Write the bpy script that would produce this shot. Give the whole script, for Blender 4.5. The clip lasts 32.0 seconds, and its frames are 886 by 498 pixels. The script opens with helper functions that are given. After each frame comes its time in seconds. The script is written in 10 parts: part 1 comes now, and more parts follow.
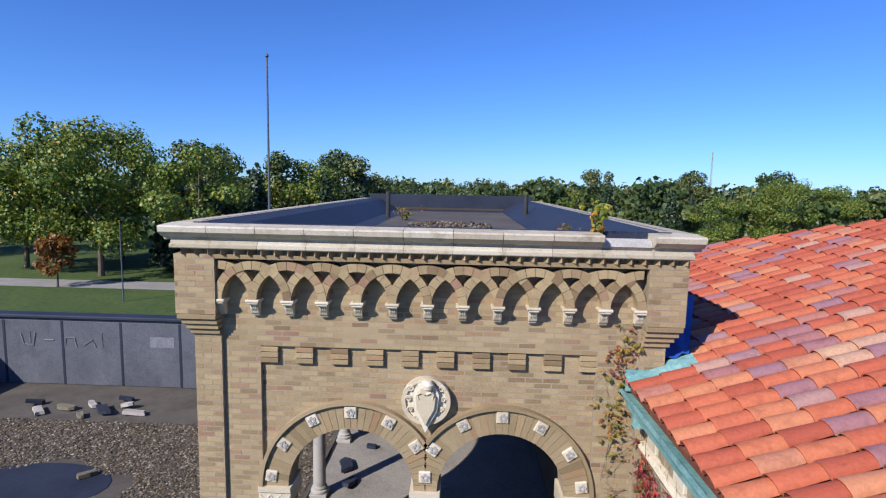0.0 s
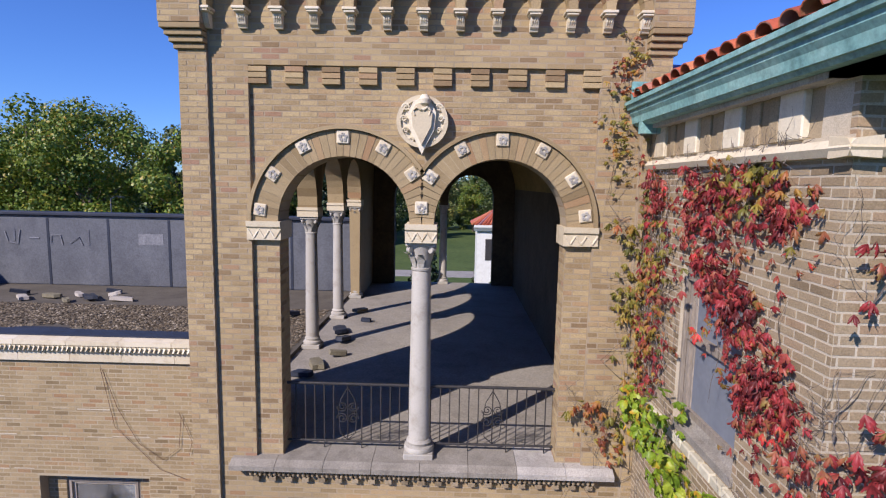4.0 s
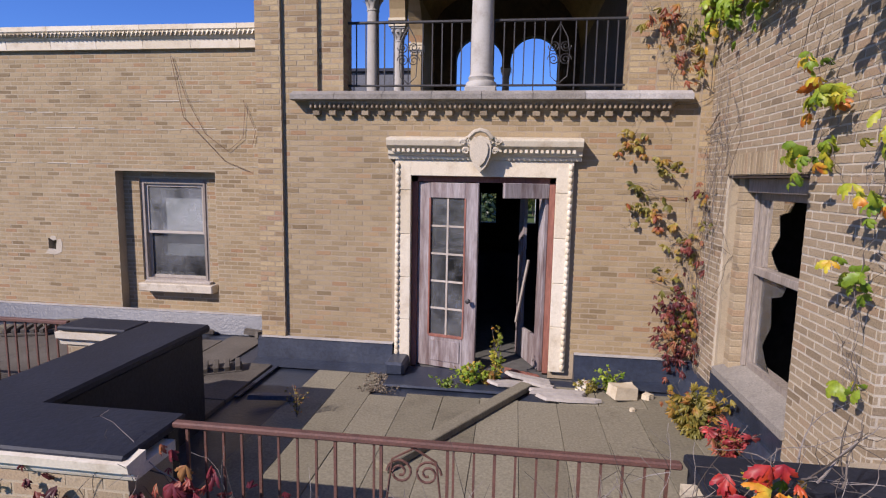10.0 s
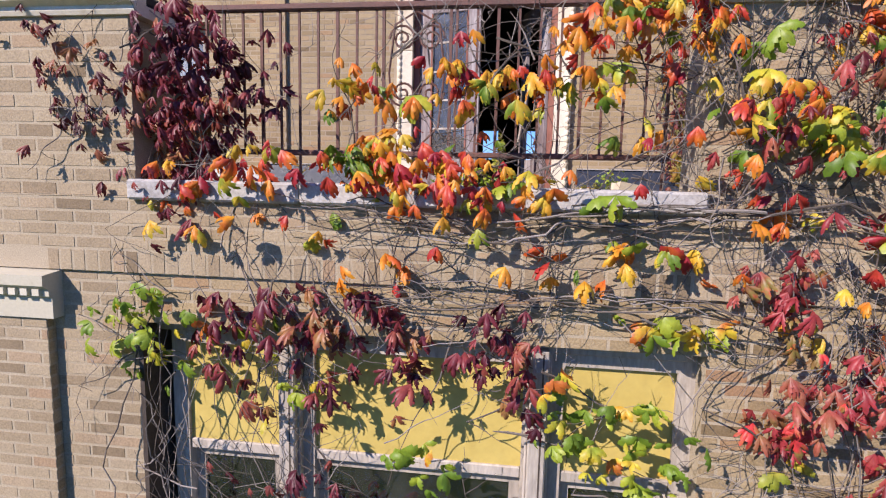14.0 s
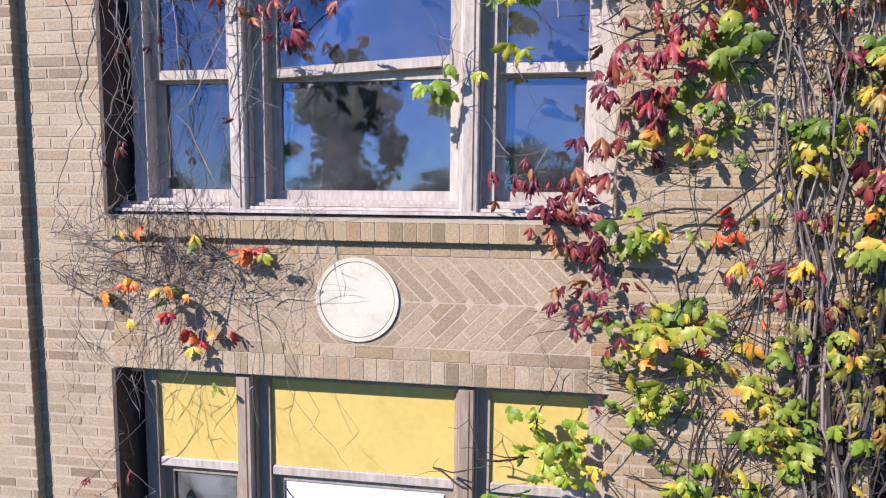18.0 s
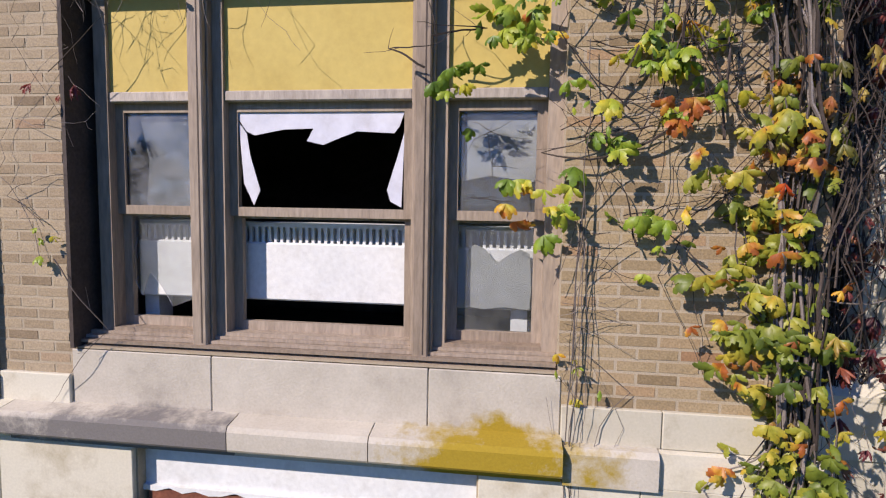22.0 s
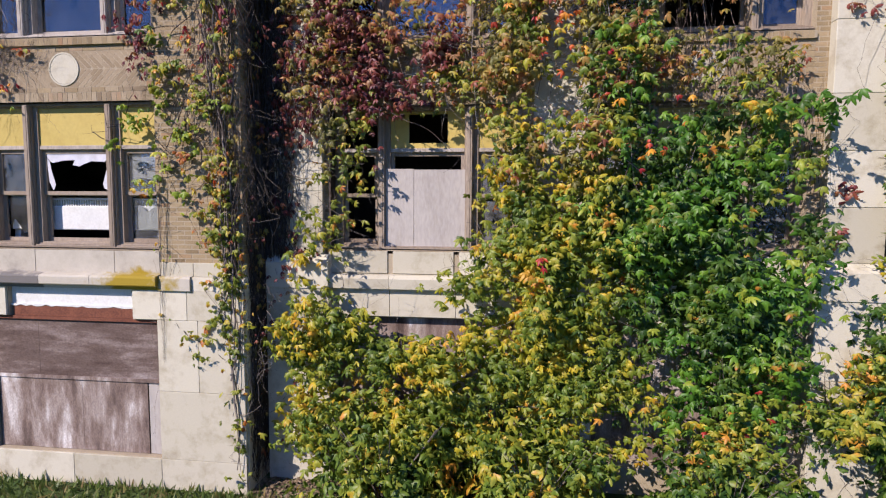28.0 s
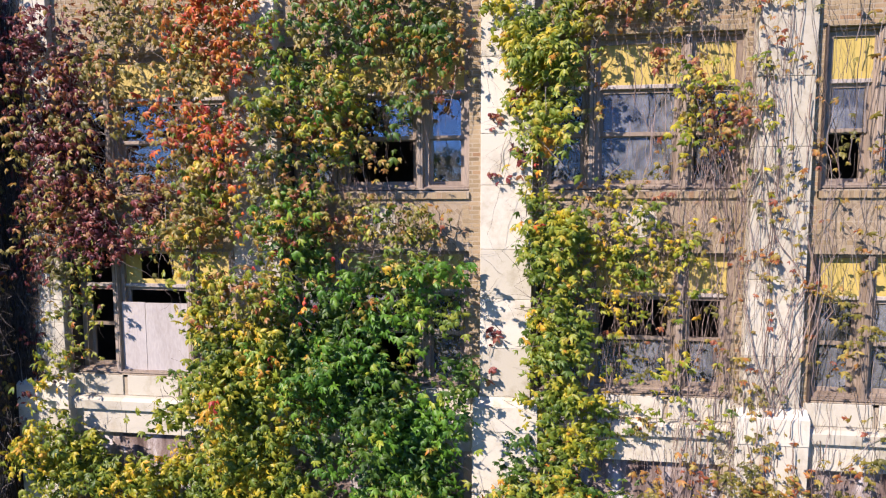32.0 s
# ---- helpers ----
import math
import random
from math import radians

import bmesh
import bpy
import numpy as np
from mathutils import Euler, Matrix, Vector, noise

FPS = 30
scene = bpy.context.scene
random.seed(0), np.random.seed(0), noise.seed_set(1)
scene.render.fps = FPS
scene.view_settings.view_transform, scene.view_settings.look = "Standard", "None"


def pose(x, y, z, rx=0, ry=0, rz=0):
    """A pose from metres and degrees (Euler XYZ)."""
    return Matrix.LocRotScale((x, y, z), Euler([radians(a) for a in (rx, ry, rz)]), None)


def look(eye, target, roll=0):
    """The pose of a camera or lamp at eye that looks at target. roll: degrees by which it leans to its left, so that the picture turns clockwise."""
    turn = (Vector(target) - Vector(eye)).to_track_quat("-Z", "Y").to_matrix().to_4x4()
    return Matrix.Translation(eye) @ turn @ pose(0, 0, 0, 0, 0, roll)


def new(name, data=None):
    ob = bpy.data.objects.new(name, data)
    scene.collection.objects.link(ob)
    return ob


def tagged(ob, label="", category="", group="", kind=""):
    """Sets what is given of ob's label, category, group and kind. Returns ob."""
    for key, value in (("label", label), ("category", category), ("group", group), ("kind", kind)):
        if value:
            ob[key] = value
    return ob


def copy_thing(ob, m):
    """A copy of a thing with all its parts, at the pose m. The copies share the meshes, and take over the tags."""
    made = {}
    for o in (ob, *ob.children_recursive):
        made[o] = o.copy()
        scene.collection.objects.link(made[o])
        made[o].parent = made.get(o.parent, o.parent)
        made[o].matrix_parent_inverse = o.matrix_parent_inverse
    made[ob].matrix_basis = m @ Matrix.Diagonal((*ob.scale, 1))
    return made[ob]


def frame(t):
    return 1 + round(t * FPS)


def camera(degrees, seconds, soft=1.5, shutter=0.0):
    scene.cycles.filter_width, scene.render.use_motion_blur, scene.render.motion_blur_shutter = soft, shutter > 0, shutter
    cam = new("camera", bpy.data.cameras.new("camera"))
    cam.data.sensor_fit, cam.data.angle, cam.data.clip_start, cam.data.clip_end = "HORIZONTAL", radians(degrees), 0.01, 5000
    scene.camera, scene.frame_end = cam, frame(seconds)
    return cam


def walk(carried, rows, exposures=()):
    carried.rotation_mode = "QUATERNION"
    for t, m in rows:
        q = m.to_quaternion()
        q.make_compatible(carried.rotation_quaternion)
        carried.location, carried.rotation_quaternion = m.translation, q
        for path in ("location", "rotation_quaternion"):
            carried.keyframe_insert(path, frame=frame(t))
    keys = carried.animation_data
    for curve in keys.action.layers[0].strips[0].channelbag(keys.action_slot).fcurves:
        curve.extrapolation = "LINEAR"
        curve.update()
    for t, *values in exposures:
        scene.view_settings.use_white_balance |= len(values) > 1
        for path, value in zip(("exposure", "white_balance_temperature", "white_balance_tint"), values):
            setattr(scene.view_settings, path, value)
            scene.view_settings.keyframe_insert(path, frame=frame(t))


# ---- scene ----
cam = camera(78.7, 32.0, soft=1.2)

PATH = [
    (0.0, -0.309, -1.968, 20.198, 83.23, -1.18, 1.97),
    (0.5, -0.311, -1.974, 19.691, 83.21, -1.19, 1.85),
    (1.0, -0.307, -1.972, 19.156, 83.21, -1.21, 1.76),
    (1.5, -0.303, -2.001, 18.660, 83.15, -1.16, 1.68),
    (2.0, -0.317, -2.031, 18.226, 83.15, -1.16, 1.60),
    (2.5, -0.308, -2.053, 17.854, 83.15, -1.13, 1.59),
    (4.5, -0.252, -2.045, 16.521, 83.00, -1.08, 1.32),
    (5.0, -0.220, -2.051, 16.105, 82.95, -1.08, 1.55),
    (5.5, -0.204, -2.077, 15.589, 82.88, -1.04, 3.08),
    (6.0, -0.199, -2.118, 15.034, 82.83, -1.06, 4.59),
    (6.5, -0.190, -2.152, 14.555, 82.75, -1.05, 5.35),
    (7.0, -0.177, -2.164, 14.153, 82.71, -1.06, 5.77),
    (7.5, -0.176, -2.191, 13.841, 82.56, -1.01, 6.29),
    (8.0, -0.180, -2.230, 13.528, 82.65, -1.05, 6.87),
    (8.5, -0.191, -2.262, 13.216, 82.64, -1.09, 7.11),
    (9.0, -0.201, -2.288, 12.898, 82.62, -1.09, 7.34),
    (9.5, -0.213, -2.307, 12.601, 82.64, -1.13, 7.52),
    (10.0, -0.214, -2.329, 12.348, 82.59, -1.07, 7.61),
    (10.5, -0.189, -2.349, 12.096, 82.61, -1.10, 7.77),
    (11.0, -0.163, -2.367, 11.858, 82.61, -1.09, 7.88),
    (11.5, -0.166, -2.389, 11.626, 82.67, -1.12, 7.87),
    (12.0, -0.202, -2.399, 11.323, 82.80, -1.17, 7.80),
    (12.5, -0.228, -2.398, 10.969, 82.85, -1.24, 7.74),
    (13.0, -0.231, -2.429, 10.646, 82.85, -1.15, 7.70),
    (13.5, -0.209, -2.482, 10.349, 82.86, -1.20, 7.79),
    (14.0, -0.148, -2.579, 10.031, 82.90, -1.30, 7.72),
    (14.5, -0.086, -2.672, 9.690, 82.62, -1.24, 7.55),
    (15.0, -0.045, -2.726, 9.285, 82.78, -1.17, 7.51),
    (15.5, 0.000, -2.747, 8.901, 82.62, -1.34, 7.53),
    (17.5, 0.283, -2.863, 7.457, 84.69, -0.64, 7.76),
    (18.0, 0.251, -2.871, 7.126, 84.80, -0.61, 7.69),
    (18.5, 0.224, -2.856, 6.733, 84.89, -0.59, 7.49),
    (19.0, 0.204, -2.806, 6.352, 84.87, -0.54, 7.49),
    (19.5, 0.199, -2.779, 6.014, 84.94, -0.56, 7.52),
    (20.0, 0.187, -2.780, 5.700, 84.90, -0.61, 7.61),
    (20.5, 0.151, -2.833, 5.412, 84.79, -0.69, 7.60),
    (21.0, 0.148, -2.868, 5.163, 84.93, -0.76, 7.57),
    (21.5, 0.258, -2.895, 4.965, 85.28, -0.83, 7.58),
    (22.0, 0.511, -2.888, 4.853, 85.39, -0.92, 7.60),
    (22.5, 0.829, -2.851, 4.797, 85.35, -0.89, 7.74),
    (23.0, 1.146, -2.858, 4.775, 85.25, -0.94, 7.78),
    (23.5, 1.406, -3.032, 4.776, 85.01, -0.83, 7.95),
    (24.0, 1.631, -3.388, 4.766, 85.05, -0.73, 8.01),
    (24.5, 1.904, -3.837, 4.746, 85.18, -0.63, 8.14),
    (26.5, 3.524, -6.054, 4.661, 85.46, -0.53, 7.75),
    (27.0, 4.170, -6.541, 4.661, 85.41, -0.46, 7.08),
    (27.5, 4.918, -6.946, 4.641, 85.47, -0.46, 6.77),
    (28.0, 5.760, -7.277, 4.628, 85.53, -0.36, 6.71),
    (28.5, 6.667, -7.526, 4.610, 85.72, -0.32, 6.80),
    (29.0, 7.557, -7.644, 4.678, 85.75, -0.28, 6.91),
    (29.5, 8.404, -7.669, 4.770, 85.79, -0.29, 6.89),
    (30.0, 9.222, -7.635, 5.039, 85.68, -0.22, 7.00),
    (30.5, 9.947, -7.553, 5.407, 85.62, -0.08, 7.00),
    (31.0, 10.362, -7.512, 5.895, 85.38, 0.02, 7.04),
    (31.5, 10.460, -7.505, 6.370, 85.23, 0.11, 7.11),
    (32.0, 10.451, -7.510, 6.814, 85.31, 0.10, 7.09),
]
walk(cam, [(r[0], pose(*r[1:])) for r in PATH], exposures=[(t, e, k, g) for t, e, k, g in ((0.0, 0.31, 6250, 13), (2.0, 0.34, 6350, 16), (5.0, 0.36, 6500, 21), (6.0, 0.36, 6500, 22), (8.0, 0.26, 6500, 20), (10.0, 0.30, 6500, 22), (12.0, 0.50, 6500, 22), (13.0, 0.60, 6500, 22), (14.0, 0.62, 6500, 22), (15.0, 0.70, 6250, 22), (18.0, 0.92, 6150, 23), (19.0, 0.65, 6550, 22), (20.5, 0.55, 6700, 22), (22.0, 0.34, 6600, 22), (24.0, 0.36, 6500, 23), (27.0, 0.34, 6500, 23), (29.0, 0.56, 6500, 23), (30.0, 0.74, 6500, 24), (32.0, 0.84, 6600, 25))])

# ---- light ----
world = bpy.data.worlds.new("sky")
scene.world = world
world.use_nodes = True
wn = world.node_tree.nodes
sky = wn.new("ShaderNodeTexSky")
sky.sky_type = "NISHITA"
sky.sun_disc = False
sky.sun_elevation = radians(35.6)
sky.sun_rotation = radians(221)
sky.altitude = 200
sky.air_density = 1.0
sky.dust_density = 0.0
sky.ozone_density = 3.0
deep = wn.new("ShaderNodeMix")
deep.data_type, deep.blend_type = "RGBA", "MULTIPLY"
deep.inputs[0].default_value = 1.0
deep.inputs[7].default_value = (0.53, 0.91, 1.66, 1)
wn["Background"].inputs[1].default_value = 0.075
world.node_tree.links.new(sky.outputs[0], deep.inputs[6])
world.node_tree.links.new(deep.outputs[2], wn["Background"].inputs[0])

sun = new("sun", bpy.data.lights.new("sun", "SUN"))
sun.data.energy = 4.9
sun.data.angle = radians(0.53)
sun.data.color = (1.0, 0.93, 0.82)
sun.matrix_world = look((-65.5, -75.5, 71.7), (0, 0, 0))

# ---- materials ----
def nodes_of(name):
    m = bpy.data.materials.new(name)
    m.use_nodes = True
    nt = m.node_tree
    return m, nt, nt.nodes, nt.links, nt.nodes["Principled BSDF"]


def ramp(n, stops):
    r = n.new("ShaderNodeValToRGB")
    els = r.color_ramp.elements
    while len(els) < len(stops):
        els.new(0.5)
    for e, (p, c) in zip(els, stops):
        e.position = p
        e.color = (*c, 1)
    return r


def coords(n, l, scale=(1, 1, 1)):
    g = n.new("ShaderNodeNewGeometry")
    mp = n.new("ShaderNodeMapping")
    mp.inputs["Scale"].default_value = scale
    l.new(g.outputs["Position"], mp.inputs["Vector"])
    return mp.outputs[0], g


def piece_random(n, l, g):
    """One random number a piece, whether it is an object or an island of a joined mesh."""
    o = n.new("ShaderNodeObjectInfo")
    a = n.new("ShaderNodeMath")
    a.operation = "ADD"
    l.new(o.outputs["Random"], a.inputs[0])
    l.new(g.outputs["Random Per Island"], a.inputs[1])
    f = n.new("ShaderNodeMath")
    f.operation = "FRACT"
    l.new(a.outputs[0], f.inputs[0])
    return f.outputs[0]


def noise_tex(n, l, vec, scale, detail=4.0, rough=0.6):
    t = n.new("ShaderNodeTexNoise")
    t.inputs["Scale"].default_value = scale
    t.inputs["Detail"].default_value = detail
    t.inputs["Roughness"].default_value = rough
    l.new(vec, t.inputs["Vector"])
    return t


def mixed(n, l, mode, fac, a, b):
    m = n.new("ShaderNodeMix")
    m.data_type = "RGBA"
    m.blend_type = mode
    if isinstance(fac, float):
        m.inputs[0].default_value = fac
    else:
        l.new(fac, m.inputs[0])
    for s, v in ((6, a), (7, b)):
        if isinstance(v, tuple):
            m.inputs[s].default_value = (*v, 1)
        else:
            l.new(v, m.inputs[s])
    return m.outputs[2]


def surface(name, stops, rough=0.8, grain=60.0, stain=1.3, stain_col=(0.5, 0.45, 0.4), stain_amt=0.35,
            bump=0.25, metal=0.0, pieces=True, spec=0.35, stretch=(1, 1, 1), grain_amt=0.3, thin=0.0):
    """A weathered surface: a colour a piece, fine grain, larger stains, and a little relief."""
    m, nt, n, l, p = nodes_of(name)
    vec, g = coords(n, l, stretch)
    r = ramp(n, stops)
    fine = noise_tex(n, l, vec, grain)
    big = noise_tex(n, l, vec, stain, 6.0, 0.65)
    if pieces:
        l.new(piece_random(n, l, g), r.inputs[0])
    else:
        l.new(big.outputs[0], r.inputs[0])
    gr = ramp(n, [(0.3, (1 - grain_amt,) * 3), (0.7, (1 + grain_amt * 0.4,) * 3)])
    l.new(fine.outputs[0], gr.inputs[0])
    col = mixed(n, l, "MULTIPLY", 1.0, r.outputs[0], gr.outputs[0])
    sm = n.new("ShaderNodeMapRange")
    sm.inputs[1].default_value, sm.inputs[2].default_value = 0.5, 0.72
    sm.inputs[4].default_value = stain_amt
    st = noise_tex(n, l, vec, stain * 2.3, 6.0, 0.7)
    l.new(st.outputs[0], sm.inputs[0])
    col = mixed(n, l, "MULTIPLY", sm.outputs[0], col, stain_col)
    l.new(col, p.inputs["Base Color"])
    p.inputs["Roughness"].default_value = rough
    p.inputs["Metallic"].default_value = metal
    p.inputs["Specular IOR Level"].default_value = spec
    if bump:
        b = n.new("ShaderNodeBump")
        b.inputs["Strength"].default_value = bump
        b.inputs["Distance"].default_value = 0.01
        l.new(fine.outputs[0], b.inputs["Height"])
        l.new(b.outputs[0], p.inputs["Normal"])
    return m


def leaf_mat(name, stops, glow=0.35, clump=0.5, spot=2.6):
    """Leaves: a colour a leaf, thin enough for light to pass."""
    m, nt, n, l, p = nodes_of(name)
    vec, g = coords(n, l)
    r = ramp(n, stops)
    patch = noise_tex(n, l, vec, spot, 3.0, 0.6)
    spread = n.new("ShaderNodeMapRange")
    spread.inputs[1].default_value, spread.inputs[2].default_value = 0.28, 0.72
    l.new(patch.outputs[0], spread.inputs[0])
    blend = n.new("ShaderNodeMix")
    blend.inputs[0].default_value = clump
    l.new(piece_random(n, l, g), blend.inputs[2])
    l.new(spread.outputs[0], blend.inputs[3])
    wide = n.new("ShaderNodeMapRange")
    wide.inputs[1].default_value, wide.inputs[2].default_value = 0.2, 0.8
    l.new(blend.outputs[0], wide.inputs[0])
    tinge = noise_tex(n, l, vec, 17.0, 2.0, 0.5)
    shift = n.new("ShaderNodeMath")
    shift.operation = "MULTIPLY_ADD"
    shift.inputs[1].default_value, shift.inputs[2].default_value = 0.24, -0.12
    l.new(tinge.outputs[0], shift.inputs[0])
    both = n.new("ShaderNodeMath")
    both.use_clamp = True
    l.new(wide.outputs[0], both.inputs[0])
    l.new(shift.outputs[0], both.inputs[1])
    l.new(both.outputs[0], r.inputs[0])
    fine = noise_tex(n, l, vec, 30.0)
    gr = ramp(n, [(0.3, (0.70,) * 3), (0.7, (1.15,) * 3)])
    l.new(fine.outputs[0], gr.inputs[0])
    col = mixed(n, l, "MULTIPLY", 1.0, r.outputs[0], gr.outputs[0])
    l.new(col, p.inputs["Base Color"])
    p.inputs["Roughness"].default_value = 0.46
    p.inputs["Specular IOR Level"].default_value = 0.45
    tr = n.new("ShaderNodeBsdfTranslucent")
    l.new(col, tr.inputs[0])
    mx = n.new("ShaderNodeMixShader")
    mx.inputs[0].default_value = glow
    l.new(p.outputs[0], mx.inputs[1])
    l.new(tr.outputs[0], mx.inputs[2])
    l.new(mx.outputs[0], n["Material Output"].inputs[0])
    return m


def glass_mat(name, tint, dirt, gloss_ior=1.6):
    """Old window glass: clear with a film of dirt, mirroring by its angle."""
    m, nt, n, l, p = nodes_of(name)
    n.remove(p)
    vec, g = coords(n, l)
    film = noise_tex(n, l, vec, 2.2, 6.0, 0.7)
    tp = n.new("ShaderNodeBsdfTransparent")
    tp.inputs[0].default_value = (*tint, 1)
    df = n.new("ShaderNodeBsdfDiffuse")
    df.inputs[0].default_value = (0.5, 0.52, 0.55, 1)
    rg = n.new("ShaderNodeMapRange")
    rg.inputs[1].default_value, rg.inputs[2].default_value = 0.35, 0.8
    rg.inputs[3].default_value, rg.inputs[4].default_value = 0.02, dirt
    l.new(film.outputs[0], rg.inputs[0])
    a = n.new("ShaderNodeMixShader")
    l.new(rg.outputs[0], a.inputs[0])
    l.new(tp.outputs[0], a.inputs[1])
    l.new(df.outputs[0], a.inputs[2])
    gl = n.new("ShaderNodeBsdfGlossy")
    gl.inputs["Roughness"].default_value = 0.03
    wav = noise_tex(n, l, vec, 3.0, 1.0, 0.4)
    bp = n.new("ShaderNodeBump")
    bp.inputs["Strength"].default_value = 0.06
    l.new(wav.outputs[0], bp.inputs["Height"])
    l.new(bp.outputs[0], gl.inputs["Normal"])
    fr = n.new("ShaderNodeFresnel")
    fr.inputs[0].default_value = gloss_ior
    b = n.new("ShaderNodeMixShader")
    l.new(fr.outputs[0], b.inputs[0])
    l.new(a.outputs[0], b.inputs[1])
    l.new(gl.outputs[0], b.inputs[2])
    l.new(b.outputs[0], n["Material Output"].inputs[0])
    return m


BRICK = surface("tan_brick", [(0.0, (0.205, 0.148, 0.080)), (0.08, (0.285, 0.212, 0.118)), (0.45, (0.335, 0.255, 0.146)),
                              (0.85, (0.375, 0.288, 0.170)), (0.94, (0.36, 0.245, 0.135)), (1.0, (0.31, 0.185, 0.100))],
                grain=90, stain=0.7, stain_col=(0.70, 0.65, 0.61), stain_amt=0.55, bump=0.35, rough=0.85)
BRICK_TOWER = surface("mixed_tan_brick", [(0.0, (0.227, 0.152, 0.085)), (0.12, (0.312, 0.227, 0.125)), (0.42, (0.379, 0.287, 0.161)),
                                          (0.78, (0.442, 0.338, 0.191)), (0.9, (0.386, 0.266, 0.148)), (1.0, (0.323, 0.193, 0.127))],
                      grain=90, stain=0.7, stain_col=(0.68, 0.63, 0.60), stain_amt=0.6, bump=0.35, rough=0.85)
BRICK_PALE = surface("pale_brick", [(0.0, (0.21, 0.155, 0.095)), (0.12, (0.29, 0.222, 0.140)), (0.45, (0.345, 0.272, 0.176)), (0.85, (0.385, 0.308, 0.205)),
                                    (1.0, (0.34, 0.232, 0.142))],
                     grain=90, stain=0.9, stain_col=(0.66, 0.64, 0.62), stain_amt=0.6, bump=0.35, rough=0.85)
BRICK_PANEL = surface("panel_brick", [(0.0, (0.275, 0.208, 0.130)), (0.5, (0.325, 0.252, 0.162)), (1.0, (0.365, 0.288, 0.190))], grain=90, stain=0.9, stain_col=(0.75, 0.70, 0.64), stain_amt=0.5, bump=0.3, rough=0.85)
MORTAR = surface("mortar", [(0.3, (0.352, 0.291, 0.200)), (0.7, (0.440, 0.370, 0.268))], pieces=False, grain=150, bump=0.2, rough=0.95)
MORTAR_PALE = surface("pale_lime_mortar", [(0.3, (0.45, 0.395, 0.31)), (0.7, (0.55, 0.49, 0.395))], pieces=False, grain=150, bump=0.2, rough=0.95)
MORTAR_TOWER = surface("brown_mortar", [(0.3, (0.30, 0.24, 0.165)), (0.7, (0.40, 0.325, 0.235))], pieces=False, grain=150, bump=0.2, rough=0.95)
BRICK_FLANK = surface("grey_tan_brick", [(0.0, (0.22, 0.165, 0.105)), (0.2, (0.30, 0.232, 0.150)), (0.75, (0.36, 0.284, 0.188)), (1.0, (0.33, 0.232, 0.148))],
                      grain=90, stain=0.9, stain_col=(0.70, 0.66, 0.62), stain_amt=0.6, bump=0.35, rough=0.85)
STONE = surface("limestone", [(0.0, (0.437, 0.406, 0.314)), (0.5, (0.508, 0.477, 0.376)), (1.0, (0.576, 0.545, 0.439))],
                grain=70, stain=1.3, stain_col=(0.60, 0.54, 0.44), stain_amt=0.7, bump=0.03, rough=0.8, grain_amt=0.08)
TERRA = surface("cream_terracotta", [(0.0, (0.55, 0.475, 0.345)), (0.5, (0.63, 0.56, 0.43)), (1.0, (0.68, 0.625, 0.51))],
                grain=60, stain=2.0, stain_col=(0.55, 0.45, 0.33), stain_amt=0.5, bump=0.15, rough=0.6, grain_amt=0.12)
LEDGE_TAN = surface("grimy_tan_stone", [(0.0, (0.17, 0.135, 0.09)), (0.5, (0.26, 0.205, 0.14)), (1.0, (0.34, 0.275, 0.19))], grain=60, stain=1.6, stain_col=(0.5, 0.46, 0.42), stain_amt=0.6, rough=0.9)
SILL_GREY = surface("dull_sill_stone", [(0.2, (0.19, 0.175, 0.155)), (0.8, (0.33, 0.305, 0.27))], pieces=False, grain=60, stain=1.6, stain_col=(0.5, 0.48, 0.45), stain_amt=0.6, rough=0.9)
COLUMN_STONE = surface("weathered_column_stone", [(0.0, (0.34, 0.325, 0.295)), (0.5, (0.40, 0.38, 0.35)), (1.0, (0.46, 0.44, 0.405))], grain=70, stain=1.6, stain_col=(0.60, 0.56, 0.50), stain_amt=0.7, bump=0.08, rough=0.85, grain_amt=0.1)
CORNICE = surface("stained_cornice_stone", [(0.0, (0.44, 0.385, 0.29)), (0.5, (0.52, 0.46, 0.36)), (1.0, (0.58, 0.53, 0.43))],
                  grain=60, stain=2.4, stain_col=(0.42, 0.34, 0.25), stain_amt=0.7, bump=0.12, rough=0.7, grain_amt=0.2)
GREYSTONE = surface("grey_stone", [(0.2, (0.25, 0.235, 0.225)), (0.5, (0.42, 0.40, 0.38)), (0.8, (0.56, 0.54, 0.51))], pieces=False, grain=60, stain=1.8,
                    stain_col=(0.45, 0.43, 0.42), stain_amt=0.5, rough=0.75)
MEMBRANE = surface("black_roofing_felt", [(0.2, (0.019, 0.025, 0.042)), (0.8, (0.038, 0.047, 0.074))], pieces=False, grain=30,
                   stain=1.1, stain_col=(0.6, 0.6, 0.62), rough=0.6, bump=0.12, spec=0.25)
FELT_BLUE = surface("blue_grey_felt", [(0.25, (0.016, 0.022, 0.038)), (0.5, (0.028, 0.037, 0.060)), (0.8, (0.058, 0.071, 0.098))], pieces=False, grain=26,
                    stain=1.6, stain_col=(0.45, 0.45, 0.5), stain_amt=0.5, rough=0.42, bump=0.35, spec=0.5)
ROOF_BLACK = surface("black_bitumen_felt", [(0.2, (0.008, 0.010, 0.017)), (0.8, (0.018, 0.022, 0.036))], pieces=False, grain=30, stain=1.1, stain_col=(1.7, 1.7, 1.7), stain_amt=0.4, bump=0.35, rough=0.6)
